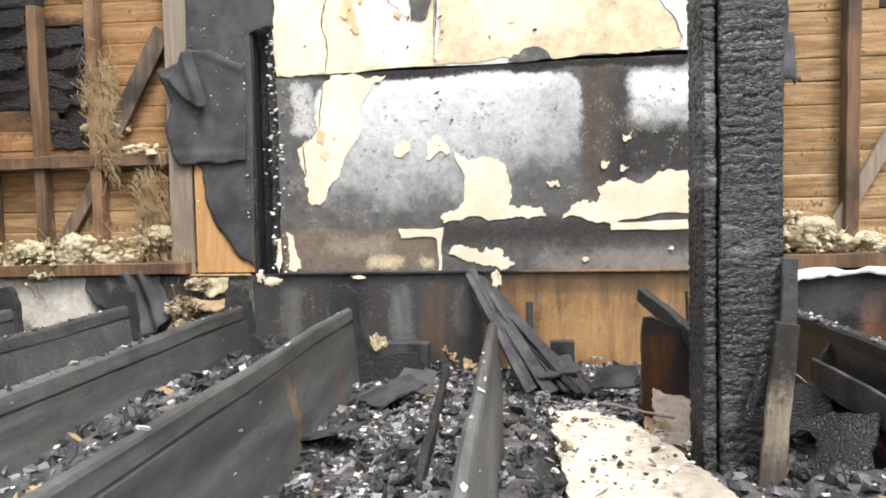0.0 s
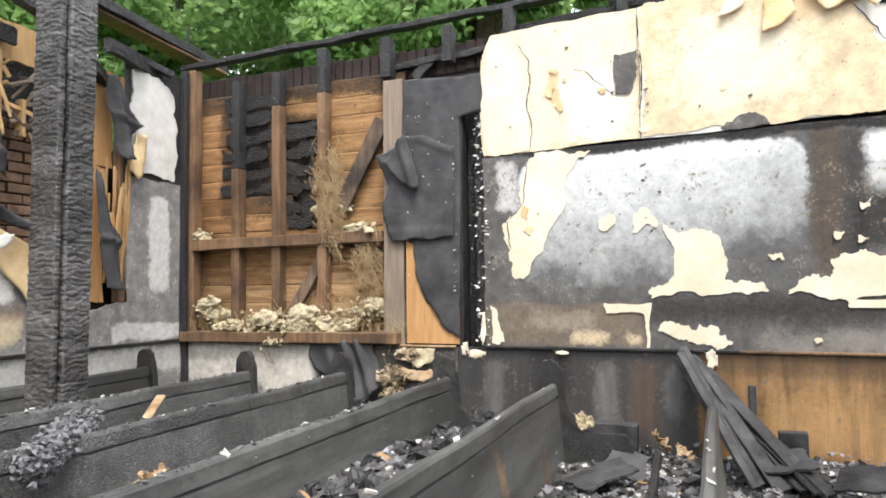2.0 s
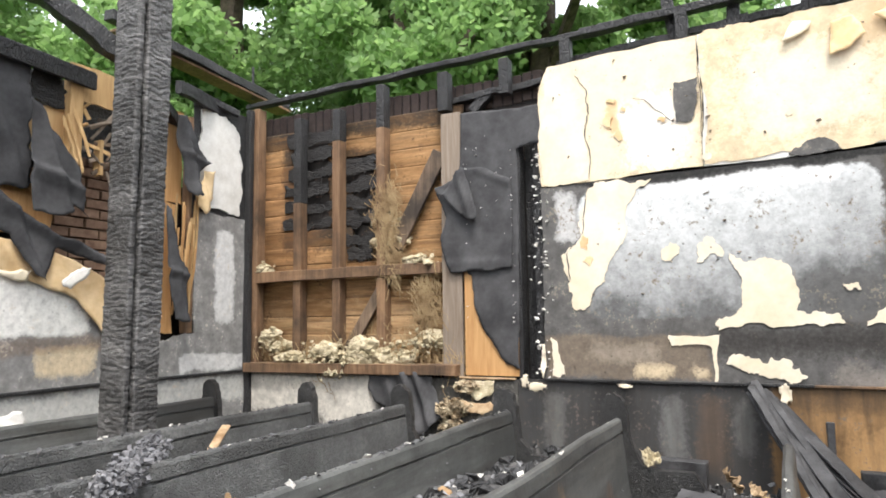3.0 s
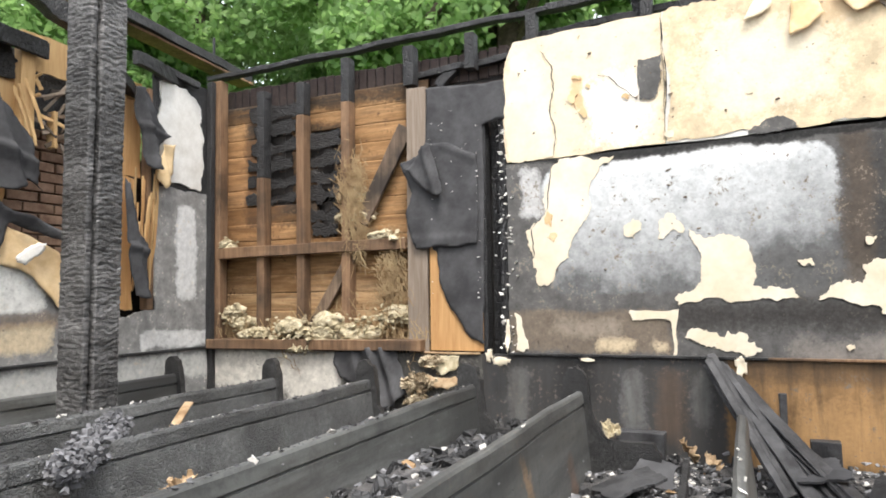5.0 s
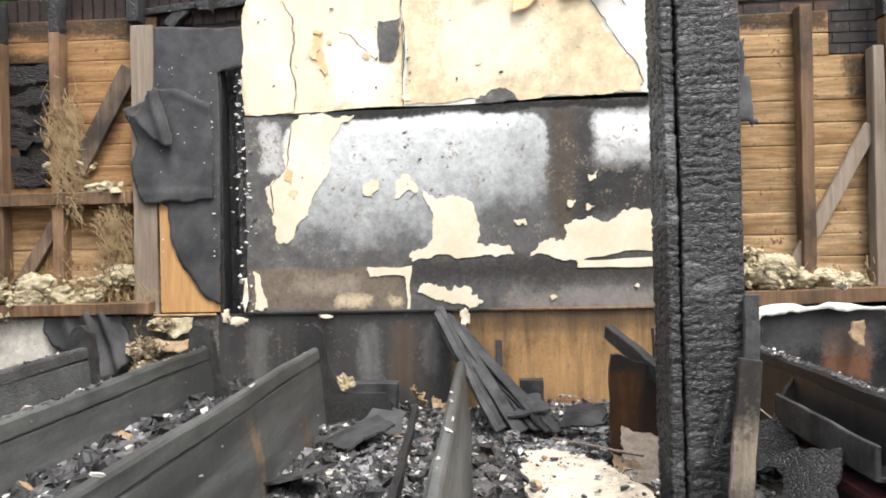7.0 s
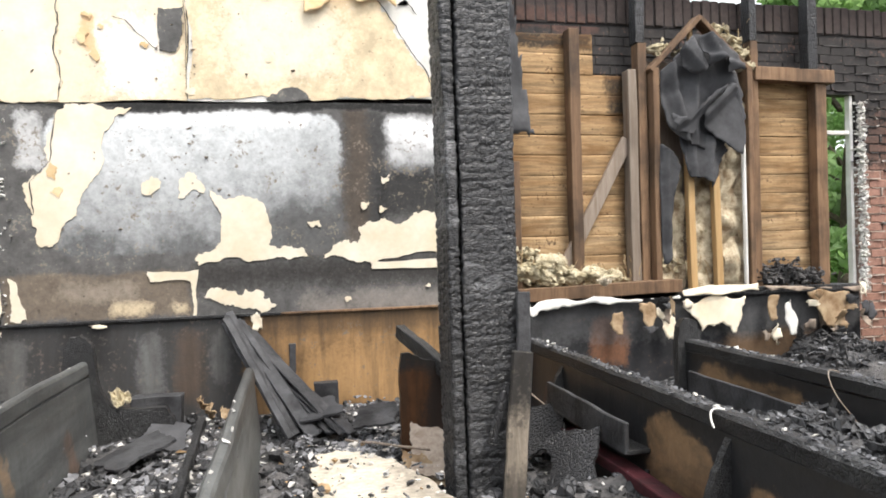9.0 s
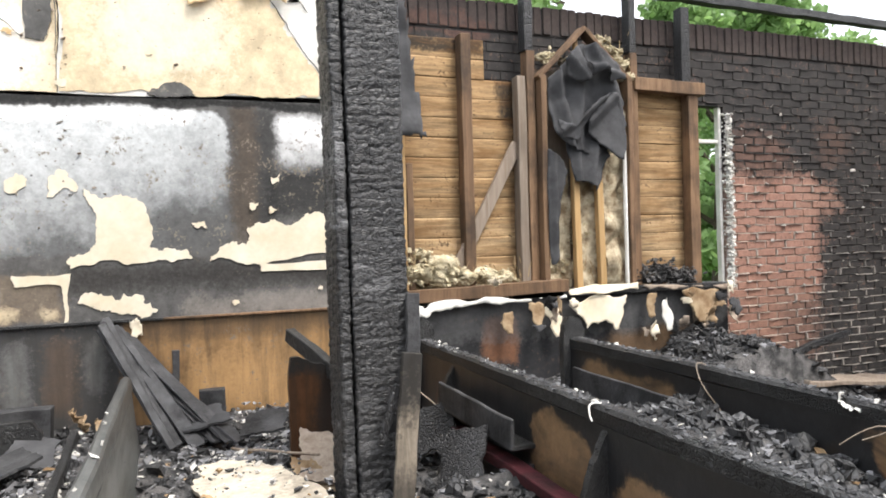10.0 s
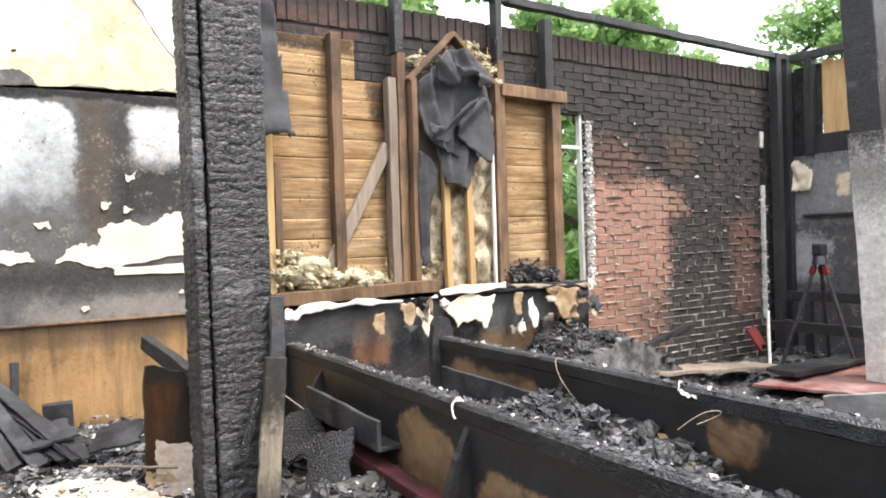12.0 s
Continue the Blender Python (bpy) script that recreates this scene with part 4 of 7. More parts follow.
def wool_heap(name, spots, seed, parent, spread=0.05, mat=None, size=0.024):
    rng = random.Random(seed)
    pts, sz = [], []
    if mat is None:
        # matted lumps under the loose tufts
        bm = bmesh.new()
        for x, y, z, r, count in spots:
            for q in range(3):
                c = Vector((x + rng.gauss(0, r * 0.7), y + 0.01, z + rng.gauss(0, r * 0.3)))
                rad = r * rng.uniform(0.6, 1.0)
                got = bmesh.ops.create_icosphere(bm, subdivisions=4, radius=1.0)["verts"]
                for v in got:
                    d = v.co.copy()
                    k = 1.0 + 0.35 * noise.noise(d * 1.7 + c * 9) + 0.22 * noise.noise(d * 5 + c * 9) + 0.12 * noise.noise(d * 13 + c * 5)
                    v.co = c + Vector((d.x * rad * 1.3, d.y * min(rad, 0.05), d.z * rad * 0.75)) * k
        for f in bm.faces:
            f.smooth = True
        part("wool_mound", bm, M_WOOL, parent, "matted grey-beige mineral wool")
    for x, y, z, r, count in spots:
        for _ in range(int(count * (3.2 if mat else 1.3))):
            pts.append((x + rng.gauss(0, r), y + rng.gauss(0, spread), z + rng.gauss(0, r * 0.45)))
            sz.append(rng.uniform(0.4, 1.3) * size)
    vv, ff = chunks(pts, sz, 1.4, seed)
    ob = new(name, from_arrays(name, vv, ff, mat or M_WOOL))
    ob.parent = parent
    return tagged(ob, "", kind="stuff")


wool_heap("insulation", [(-3.8, 4.33, 1.25, 0.06, 60), (-3.68, 4.33, 1.18, 0.06, 50), (-3.5, 4.28, 1.1, 0.07, 50), (-3.2, 4.27, 1.13, 0.1, 110), (-2.95, 4.27, 1.1, 0.1, 90), (-2.6, 4.3, 1.14, 0.1, 80), (-2.35, 4.33, 1.22, 0.08, 70), (-2.68, 4.36, 2.1, 0.07, 50), (-2.66, 4.36, 1.95, 0.06, 40), (-2.4, 4.33, 1.8, 0.06, 25), (-3.85, 4.33, 1.8, 0.05, 25), (-3.1, 4.25, 1.0, 0.05, 30)], 1, wall_north, 0.025)
wool_heap("insulation", [(1.6, 4.3, 1.2, 0.1, 120), (1.75, 4.3, 1.14, 0.08, 70), (2.1, 4.3, 1.12, 0.08, 50), (1.55, 4.33, 1.3, 0.05, 30)], 2, wall_north, 0.03)
wool_heap("insulation", [(2.62, 4.36, 1.2, 0.06, 60), (2.83, 4.37, 1.4, 0.07, 90), (2.84, 4.37, 1.65, 0.05, 60), (2.83, 4.37, 1.15, 0.06, 60), (3.08, 4.36, 1.5, 0.05, 70), (3.1, 4.36, 1.2, 0.06, 60), (3.1, 4.36, 1.9, 0.04, 40), (3.06, 4.31, 2.74, 0.05, 60), (3.14, 4.31, 2.66, 0.05, 80), (3.2, 4.31, 2.56, 0.04, 60), (2.98, 4.31, 2.82, 0.04, 40), (2.6, 4.34, 2.68, 0.05, 30)], 3, gothic_window, 0.02)
wool_heap("insulation", [(3.45, 4.3, 1.1, 0.09, 90), (3.65, 4.3, 1.07, 0.08, 70)], 4, wall_north, 0.03, M_DEBRIS)


# straw-like fibres hanging in the bays
def fibres(name, spots, seed, parent):
    rng = random.Random(seed)
    vv, ff = [], []
    for x, z, rx, rz, count in spots:
        for _ in range(count):
            px, pz, py = x + rng.gauss(0, rx), z + rng.gauss(0, rz), WALL_Y + rng.uniform(-0.03, 0.06)
            a, ln, w = rng.uniform(0, 6.28), rng.uniform(0.03, 0.11), rng.uniform(0.0012, 0.0035)
            dx, dz = math.cos(a) * ln, math.sin(a) * ln * 1.3
            bend = rng.uniform(-0.03, 0.03)
            pts = [(px, pz), (px + dx / 2 - bend * math.sin(a), pz + dz / 2 + bend), (px + dx, pz + dz)]
            i = len(vv)
            for qx, qz in pts:
                vv += [(qx - w, py, qz), (qx + w, py, qz + w)]
            ff += [(i, i + 1, i + 3, i + 2), (i + 2, i + 3, i + 5, i + 4)]
    ob = new(name, from_arrays(name, vv, ff, M_STRAW))
    ob.parent = parent
    return tagged(ob, "", kind="stuff")


fibres("straw", [(-2.68, 2.15, 0.045, 0.1, 700), (-2.66, 1.92, 0.035, 0.1, 420), (-2.62, 1.75, 0.03, 0.06, 160), (-2.36, 1.5, 0.05, 0.14, 520), (-2.95, 1.13, 0.25, 0.06, 300), (-3.2, 0.98, 0.06, 0.06, 120), (-2.4, 1.2, 0.14, 0.08, 200), (-2.15, 1.02, 0.05, 0.08, 120), (-3.6, 1.12, 0.2, 0.05, 120)], 4, wall_north)
fibres("straw", [(1.65, 1.15, 0.16, 0.08, 200), (2.1, 1.1, 0.12, 0.05, 120), (2.9, 1.15, 0.15, 0.1, 120), (3.1, 2.66, 0.06, 0.06, 50)], 5, wall_north)

# remnants of drywall and paper clinging below the sill
for k, (outline, mat) in enumerate((
        ([(1.52, 0.92), (1.6, 0.99), (2.1, 1.0), (2.6, 0.995), (2.6, 0.965), (2.2, 0.96), (1.75, 0.955), (1.55, 0.895)], M_WHITE),
        ([(2.62, 0.95), (2.85, 0.98), (3.1, 0.97), (3.06, 0.82), (2.98, 0.72), (2.88, 0.78), (2.75, 0.74), (2.7, 0.84)], M_PLASTER),
        ([(2.42, 0.92), (2.52, 0.95), (2.57, 0.8), (2.53, 0.7), (2.46, 0.78)], M_PLASTER),
        ([(2.3, 0.95), (2.42, 0.93), (2.4, 0.78), (2.33, 0.82)], M_TANPAPER),
        ([(2.1, 0.88), (2.18, 0.9), (2.17, 0.75), (2.11, 0.78)], M_TANPAPER),
        ([(3.6, 0.97), (3.95, 0.96), (3.9, 0.8), (3.8, 0.7), (3.7, 0.8)], M_TANPAPER),
        ([(3.42, 0.9), (3.46, 0.92), (3.48, 0.68), (3.43, 0.7)], M_WHITE),
        ([(3.28, 0.95), (3.36, 0.96), (3.35, 0.8), (3.3, 0.78)], M_TANPAPER),
        ([(2.6, 1.02), (3.2, 1.05), (3.2, 1.0), (2.62, 0.985)], M_PLASTER),
        ([(3.25, 1.03), (4.05, 1.0), (4.1, 0.95), (3.6, 0.985), (3.3, 0.99)], M_GREYWOOD),
        ([(1.5, 0.98), (1.54, 0.97), (1.53, 0.78), (1.49, 0.8)], M_WHITE))):
    part("hanging_scrap", flap(outline, WALL_Y - 0.085, "xz", 30 + k, 0.015, (), 0.02, 0.03, 0.012), mat, wall_north)
wool_heap("insulation", [(-2.14, 4.26, 0.66, 0.05, 60), (-2.1, 4.26, 0.8, 0.05, 60), (-2.04, 4.265, 0.93, 0.04, 40), (-2.18, 4.26, 0.76, 0.04, 40)], 12, wall_north, 0.02, M_BATT)
part("hanging_scrap", flap([(-2.1, 0.86), (-2.0, 0.82), (-1.86, 0.84), (-1.8, 0.8), (-1.9, 0.755), (-2.02, 0.77)], WALL_Y - 0.05, "xz", 50, 0.03, (), 0.04), M_TANPAPER, wall_north)
part("hanging_scrap", flap([(-2.0, 0.97), (-1.84, 0.97), (-1.86, 0.88), (-1.95, 0.84), (-2.02, 0.9)], WALL_Y - 0.03, "xz", 51, 0.03, (), 0.03), M_WOOL, wall_north)
rng = random.Random(77)
for k in range(26):
    cx, cz, w, h = rng.uniform(2.3, 4.1), rng.uniform(0.66, 0.97), rng.uniform(0.04, 0.16), rng.uniform(0.05, 0.2)
    part("hanging_scrap", cloth(cx - w / 2, cx + w / 2, cz - h / 2, cz + h / 2, WALL_Y - 0.05 - 0.05 * rng.random(), 8, 10, 0.12, 130 + k * 1.7, lambda u, v, k=k: None if (u - 0.5) ** 2 + (v - 0.6) ** 2 > 0.2 + 0.25 * noise.noise(Vector((u * 5, v * 5, k * 1.3))) else (0, 0, 0)), rng.choice((M_PLASTER, M_CHAR, M_CHAR, M_GREYWOOD, M_FELT, M_TANPAPER)), wall_north)

# ---- west gable wall ----


def sheet_yz(outline, x, thick):
    """A torn flat sheet in the gable wall's plane facing +x: outline in y, z."""
    bm = bmesh.new()
    bm.faces.new([bm.verts.new((x, y, z)) for y, z in outline])
    r = bmesh.ops.extrude_face_region(bm, geom=bm.faces[:])
    bmesh.ops.translate(bm, vec=(thick, 0, 0), verts=[v for v in r["geom"] if isinstance(v, bmesh.types.BMVert)])
    bmesh.ops.recalc_face_normals(bm, faces=bm.faces)
    return bm


part("masonry", boxed(WEST_X - 0.32, WEST_X - 0.2, SOUTH_Y - 0.2, BRICK_Y + 0.1, -0.3, 2.4), M_BRICK_SOOT, wall_west)
part("drywall_sheet", sheet_yz(ragged([(SOUTH_Y, 0.0), (4.28, 0.0), (4.28, 2.2), (3.74, 2.2), (3.74, 1.3), (3.4, 1.25), (3.0, 1.34), (2.85, 1.5), (2.6, 1.7), (2.2, 1.78), (1.2, 1.8), (SOUTH_Y, 1.8)], 4, 0.03, 61), WEST_X - 0.012, 0.012), M_WEST, wall_west, "smoke-stained drywall with pale patches")
part("drywall_sheet", sheet_yz(ragged([(3.76, 2.23), (4.17, 2.21), (4.2, 2.6), (4.17, 2.86), (4.0, 2.98), (3.76, 2.98), (3.72, 2.6)], 4, 0.03, 62), WEST_X - 0.01, 0.014), M_WHITE, wall_west, "white torn drywall")
part("drywall_backing", boxed(WEST_X - 0.02, WEST_X - 0.012, 3.7, 4.3, 2.15, 3.05), M_CHAR, wall_west)
part("trim", beam((WEST_X + 0.01, 3.3, 1.0), (WEST_X + 0.01, 4.28, 0.995), 0.02, 0.02, 6, 0.003, 1), M_CHAR, wall_west)
part("trim", beam((WEST_X + 0.01, 1.0, 0.985), (WEST_X + 0.01, 3.3, 1.0), 0.02, 0.02, 6, 0.003, 1), M_CHAR, wall_west)
part("corner_post", beam((WEST_X + 0.03, 4.27, 0.3), (WEST_X + 0.03, 4.27, 1.0), 0.05, 0.05, 12, 0.012, 3), M_CHAR, wall_west)
part("corner_post", beam((WEST_X + 0.02, 4.26, 1.0), (WEST_X + 0.02, 4.26, 3.1), 0.05, 0.05, 14, 0.006, 3), M_CHAR, wall_west)
# back of the gable, seen where the lining is gone
# dark back board, added so no sky shows above the masonry
part("sheathing", boxed(WEST_X - 0.19, WEST_X - 0.16, SOUTH_Y, 3.4, 2.42, 2.92), M_CHAR, wall_west)
rng = random.Random(21)
gable_brick = mesh_of("brick", boxed(0, 0.05, -0.1, 0.1, -0.0285, 0.0285, 0.004), M_GABLE_BRICK)
for k in range(13):
    for j in range(4):
        ob = new("brick", gable_brick)
        ob.parent = wall_west
        ob.location = (WEST_X - 0.19 + rng.uniform(-0.004, 0.004), 2.62 + 0.212 * j + 0.106 * (k % 2), 1.62 + 0.0665 * k)
# left-over pine sheathing, plywood and studs
for y0, y1, z0, z1, mat, tilt in ((2.2, 2.66, 1.88, 2.2, M_PLY, 0.0), (2.3, 2.745, 2.37, 2.70, M_FRESH, 0.4), (2.83, 3.3, 2.79, 3.02, M_FRESH, 0.0), (3.36, 3.66, 2.24, 2.93, M_PLY, 0.0), (3.38, 3.6, 1.3, 2.23, M_PLY, 0.0), (3.1, 3.37, 2.3, 2.8, M_GREYWOOD, 0.0)):
    part("board", sheet_yz(ragged([(y0, z0), (y1, z0 + 0.03 * tilt), (y1, z1), (y0, z1)], 3, 0.022, y0 * 10), WEST_X - 0.09, 0.016), mat, wall_west)
# black panel, set back, that stands for a dark hole burnt in the wall
part("burnt_lining", sheet_yz(ragged([(2.47, 2.69), (2.71, 2.7), (2.72, 2.8), (2.68, 2.9), (2.5, 2.92)], 3, 0.03, 5), WEST_X - 0.06, 0.012), M_BURNT, wall_west)
for y, z0, z1, w, mat in ((2.765, 2.36, 3.0, 0.09, M_FRESH), (3.3, 1.3, 3.0, 0.06, M_STUD), (3.7, 1.3, 2.9, 0.06, M_STUD), (2.95, 2.32, 2.55, 0.025, M_FRESH)):
    part("stud", beam((WEST_X - 0.05, y, z0), (WEST_X - 0.05, y, z1), 0.07, w, 10, 0.006, y), mat, wall_west)
# split splinters of sheathing
for k in range(18):
    y = 3.5 + 0.014 * k + rng.uniform(-0.01, 0.01)
    z0 = 1.42 + rng.uniform(-0.05, 0.3)
    part("splinter", beam((WEST_X - 0.02, y, z0), (WEST_X + rng.uniform(0.0, 0.05), y + rng.uniform(-0.04, 0.03), z0 + rng.uniform(0.35, 0.75)), 0.008, 0.022, 6, 0.01, k), M_FRESH if k % 3 else M_PLY, wall_west)
for k in range(16):
    y, z = 2.74 + rng.uniform(0, 0.3), 2.3 + rng.uniform(0, 0.45)
    part("splinter", beam((WEST_X - 0.06, y, z), (WEST_X + rng.uniform(-0.05, 0.05), y + rng.uniform(0.02, 0.2), z + rng.uniform(-0.1, 0.22)), 0.01, rng.uniform(0.012, 0.035), 6, 0.01, k + 40), (M_GREYWOOD, M_FRESH, M_GREYWOOD, M_SCORCH)[k % 4], wall_west)
for y0, z0, y1, z1 in ((2.71, 2.66, 2.8, 2.3), (2.74, 2.7, 2.84, 2.42), (2.68, 2.64, 2.75, 2.36)):
    part("splinter", beam((WEST_X - 0.01, y0, z0), (WEST_X + 0.02, y1, z1), 0.008, 0.022, 10, 0.016, z1), M_FRESH, wall_west)
# felt sheets and torn facing paper
part("felt", flap([(0.8, 2.95), (2.1, 2.97), (2.47, 2.91), (2.5, 2.66), (2.47, 2.4), (2.48, 2.16), (2.16, 2.165), (0.8, 2.2)], WEST_X - 0.02, "yz", 2, 0.035, ((2.15, 2.95, 2.4, 2.3, 0.02, 0.12),), 0.0, 0.03), M_FELT, wall_west, "torn black roofing felt")
part("felt_flap", flap([(2.44, 2.70), (2.5, 2.64), (2.62, 2.50), (2.77, 2.33), (2.79, 2.15), (2.82, 2.02), (2.72, 2.1), (2.66, 2.02), (2.47, 2.02), (2.46, 2.3)], WEST_X + 0.0, "yz", 4, 0.03, ((2.5, 2.66, 2.7, 2.02, 0.05, 0.1), (2.46, 2.3, 2.78, 2.2, 0.03, 0.08)), 0.06), M_FELT, wall_west)
part("felt_flap", flap([(0.8, 2.17), (2.18, 2.17), (2.4, 2.03), (2.59, 1.92), (2.8, 1.86), (2.99, 1.8), (2.97, 1.73), (2.64, 1.83), (2.56, 1.61), (2.5, 1.66), (2.37, 1.88), (2.17, 1.93), (0.8, 1.95)], WEST_X + 0.0, "yz", 6, 0.03, ((2.2, 2.16, 2.9, 1.8, 0.05, 0.09), (2.4, 2.0, 2.55, 1.62, 0.04, 0.08)), 0.04), M_FELT, wall_west)
part("felt_flap", flap([(3.5, 2.86), (3.6, 2.88), (3.68, 2.76), (3.73, 2.64), (3.81, 2.56), (3.71, 2.47), (3.68, 2.29), (3.59, 2.31), (3.52, 2.6)], WEST_X + 0.01, "yz", 8, 0.03, ((3.55, 2.85, 3.68, 2.3, 0.06, 0.08), (3.6, 2.6, 3.8, 2.56, 0.03, 0.06)), 0.05), M_FELT, wall_west)
part("felt_flap", flap([(3.42, 2.2), (3.5, 2.12), (3.57, 1.82), (3.63, 1.74), (3.6, 1.38), (3.5, 1.4), (3.45, 1.75)], WEST_X + 0.02, "yz", 10, 0.03, ((3.46, 2.1, 3.58, 1.4, 0.05, 0.07), (3.44, 1.75, 3.6, 1.72, 0.03, 0.05)), 0.05), M_FELT, wall_west)
part("paper_edge", flap([(0.8, 1.87), (2.17, 1.85), (2.42, 1.85), (2.6, 1.82), (2.96, 1.67), (3.05, 1.6), (3.05, 1.24), (2.98, 1.31), (2.79, 1.52), (2.57, 1.6), (2.45, 1.64), (2.18, 1.7), (0.8, 1.72)], WEST_X + 0.005, "yz", 14, 0.02, ((2.3, 1.85, 2.5, 1.62, 0.015, 0.1), (2.6, 1.8, 2.9, 1.4, 0.012, 0.12)), 0.015, 0.012), M_TAN, wall_west, "torn tan facing paper")
part("paper_edge", flap([(0.8, 1.735), (2.18, 1.715), (2.4, 1.67), (2.5, 1.68), (2.48, 1.63), (2.36, 1.635), (2.2, 1.68), (0.8, 1.69)], WEST_X + 0.03, "yz", 15, 0.02), M_PLASTER, wall_west, "curled paper edge")
part("curled_paper", flap([(2.66, 1.62), (2.76, 1.7), (2.86, 1.72), (2.8, 1.64), (2.72, 1.58)], WEST_X + 0.04, "yz", 17, 0.03, (), 0.02), M_WHITE, wall_west)
part("curled_paper", flap([(3.69, 2.24), (3.76, 2.5), (3.88, 2.52), (3.85, 2.3), (3.77, 2.17)], WEST_X + 0.02, "yz", 16, 0.03, ((3.75, 2.5, 3.8, 2.2, 0.03, 0.05),), 0.03), M_TAN, wall_west)
part("curled_paper", flap([(2.22, 0.93), (2.36, 0.88), (2.48, 0.9), (2.5, 0.84), (2.42, 0.74), (2.33, 0.78), (2.24, 0.85)], WEST_X + 0.02, "yz", 18, 0.04, ((2.25, 0.9, 2.45, 0.8, 0.03, 0.05),), 0.03), M_WHITE, wall_west)
# eaves and fallen rafters over the gable
part("top_plate", beam((WEST_X - 0.02, 1.0, 3.0), (WEST_X - 0.02, 2.85, 2.93), 0.1, 0.06, 16, 0.01, 2), M_CHAR, wall_west)
part("top_plate", beam((WEST_X + 0.06, 2.9, 3.36), (WEST_X - 0.02, 4.75, 3.27), 0.09, 0.07, 20, 0.008, 5), M_CHAR, wall_west)
part("eave_board", beam((WEST_X - 0.04, 3.0, 3.31), (WEST_X - 0.04, 4.75, 3.22), 0.16, 0.02, 12, 0.004, 6), M_STUD, wall_west)
part("rafter", beam((WEST_X - 0.1, 4.2, 3.05), (WEST_X + 0.15, 3.4, 3.02), 0.05, 0.1, 14, 0.012, 7), M_CHAR, wall_west)
part("rafter", beam((WEST_X + 0.05, 4.1, 3.02), (WEST_X - 0.05, 3.66, 3.12), 0.04, 0.05, 10, 0.01, 8), M_CHAR, wall_west)
part("rafter", beam((WEST_X + 0.35, 1.2, 3.12), (WEST_X + 0.1, 2.45, 3.30), 0.12, 0.14, 20, 0.02, 9), M_CHAR, wall_west)
part("rafter", beam((WEST_X + 0.1, 2.4, 3.30), (WEST_X + 0.2, 3.1, 3.0), 0.1, 0.12, 20, 0.02, 10), M_CHAR, wall_west)
part("rafter", beam((WEST_X + 0.25, 3.0, 3.0), (WEST_X - 0.1, 3.6, 2.85), 0.07, 0.1, 14, 0.02, 13), M_CHAR, wall_west)
part("fascia", beam((WEST_X + 0.04, 1.0, 2.98), (WEST_X + 0.02, 2.86, 2.9), 0.03, 0.1, 14, 0.008, 11), M_CHAR, wall_west)
part("hanger", beam((WEST_X - 0.02, 4.33, 3.22), (WEST_X - 0.02, 4.33, 3.5), 0.015, 0.015, 2, 0.0, 1, 0.0), M_CHAR, wall_west)

# ---- far end wall ----
part("lining", boxed(EAST_X, EAST_X + 0.1, SOUTH_Y, 4.4, 0.0, 2.15), M_EAST, wall_east, "smoke-stained lining")
part("lining", boxed(EAST_X + 0.02, EAST_X + 0.12, SOUTH_Y, 4.4, 2.15, 2.35), M_CHAR, wall_east)
for y0, y1, mat in ((SOUTH_Y, 3.3, M_SHEATH), (3.3, 4.02, M_SHEATH), (4.03, 4.45, M_BRICK_SOOT)):
    for k in range(int((y1 - y0) / 0.3) + 1):
        a = y0 + 0.3 * k
        part("panel", boxed(EAST_X + 0.05, EAST_X + 0.07, a, min(y1, a + 0.295), 2.35, 3.08 + 0.03 * math.sin(a * 7), 0.004), M_FRESH if mat is M_SHEATH else mat, wall_east)
part("stud", beam((EAST_X, 4.12, 2.15), (EAST_X, 4.12, 3.2), 0.09, 0.09, 12, 0.008, 2), M_CHAR, wall_east)
part("top_plate", beam((EAST_X, 4.5, 3.18), (EAST_X, 0.5, 3.15), 0.09, 0.08, 20, 0.01, 4), M_CHAR, wall_east)
bm = cloth(4.1, 4.32, 1.78, 2.12, 0.0, 12, 14, 0.12, 77, lambda u, v: None if v > 1.02 - 0.5 * abs(u - 0.7) else (0, 0, 0))
for v in bm.verts:
    v.co = Vector((EAST_X - 0.03 + v.co.y, v.co.x, v.co.z))
part("curled_paper", bm, M_PLASTER, wall_east)
part("rail", beam((EAST_X - 0.03, 4.2, 1.52), (EAST_X - 0.03, 1.0, 1.5), 0.05, 0.03, 14, 0.005, 5), M_CHAR, wall_east)

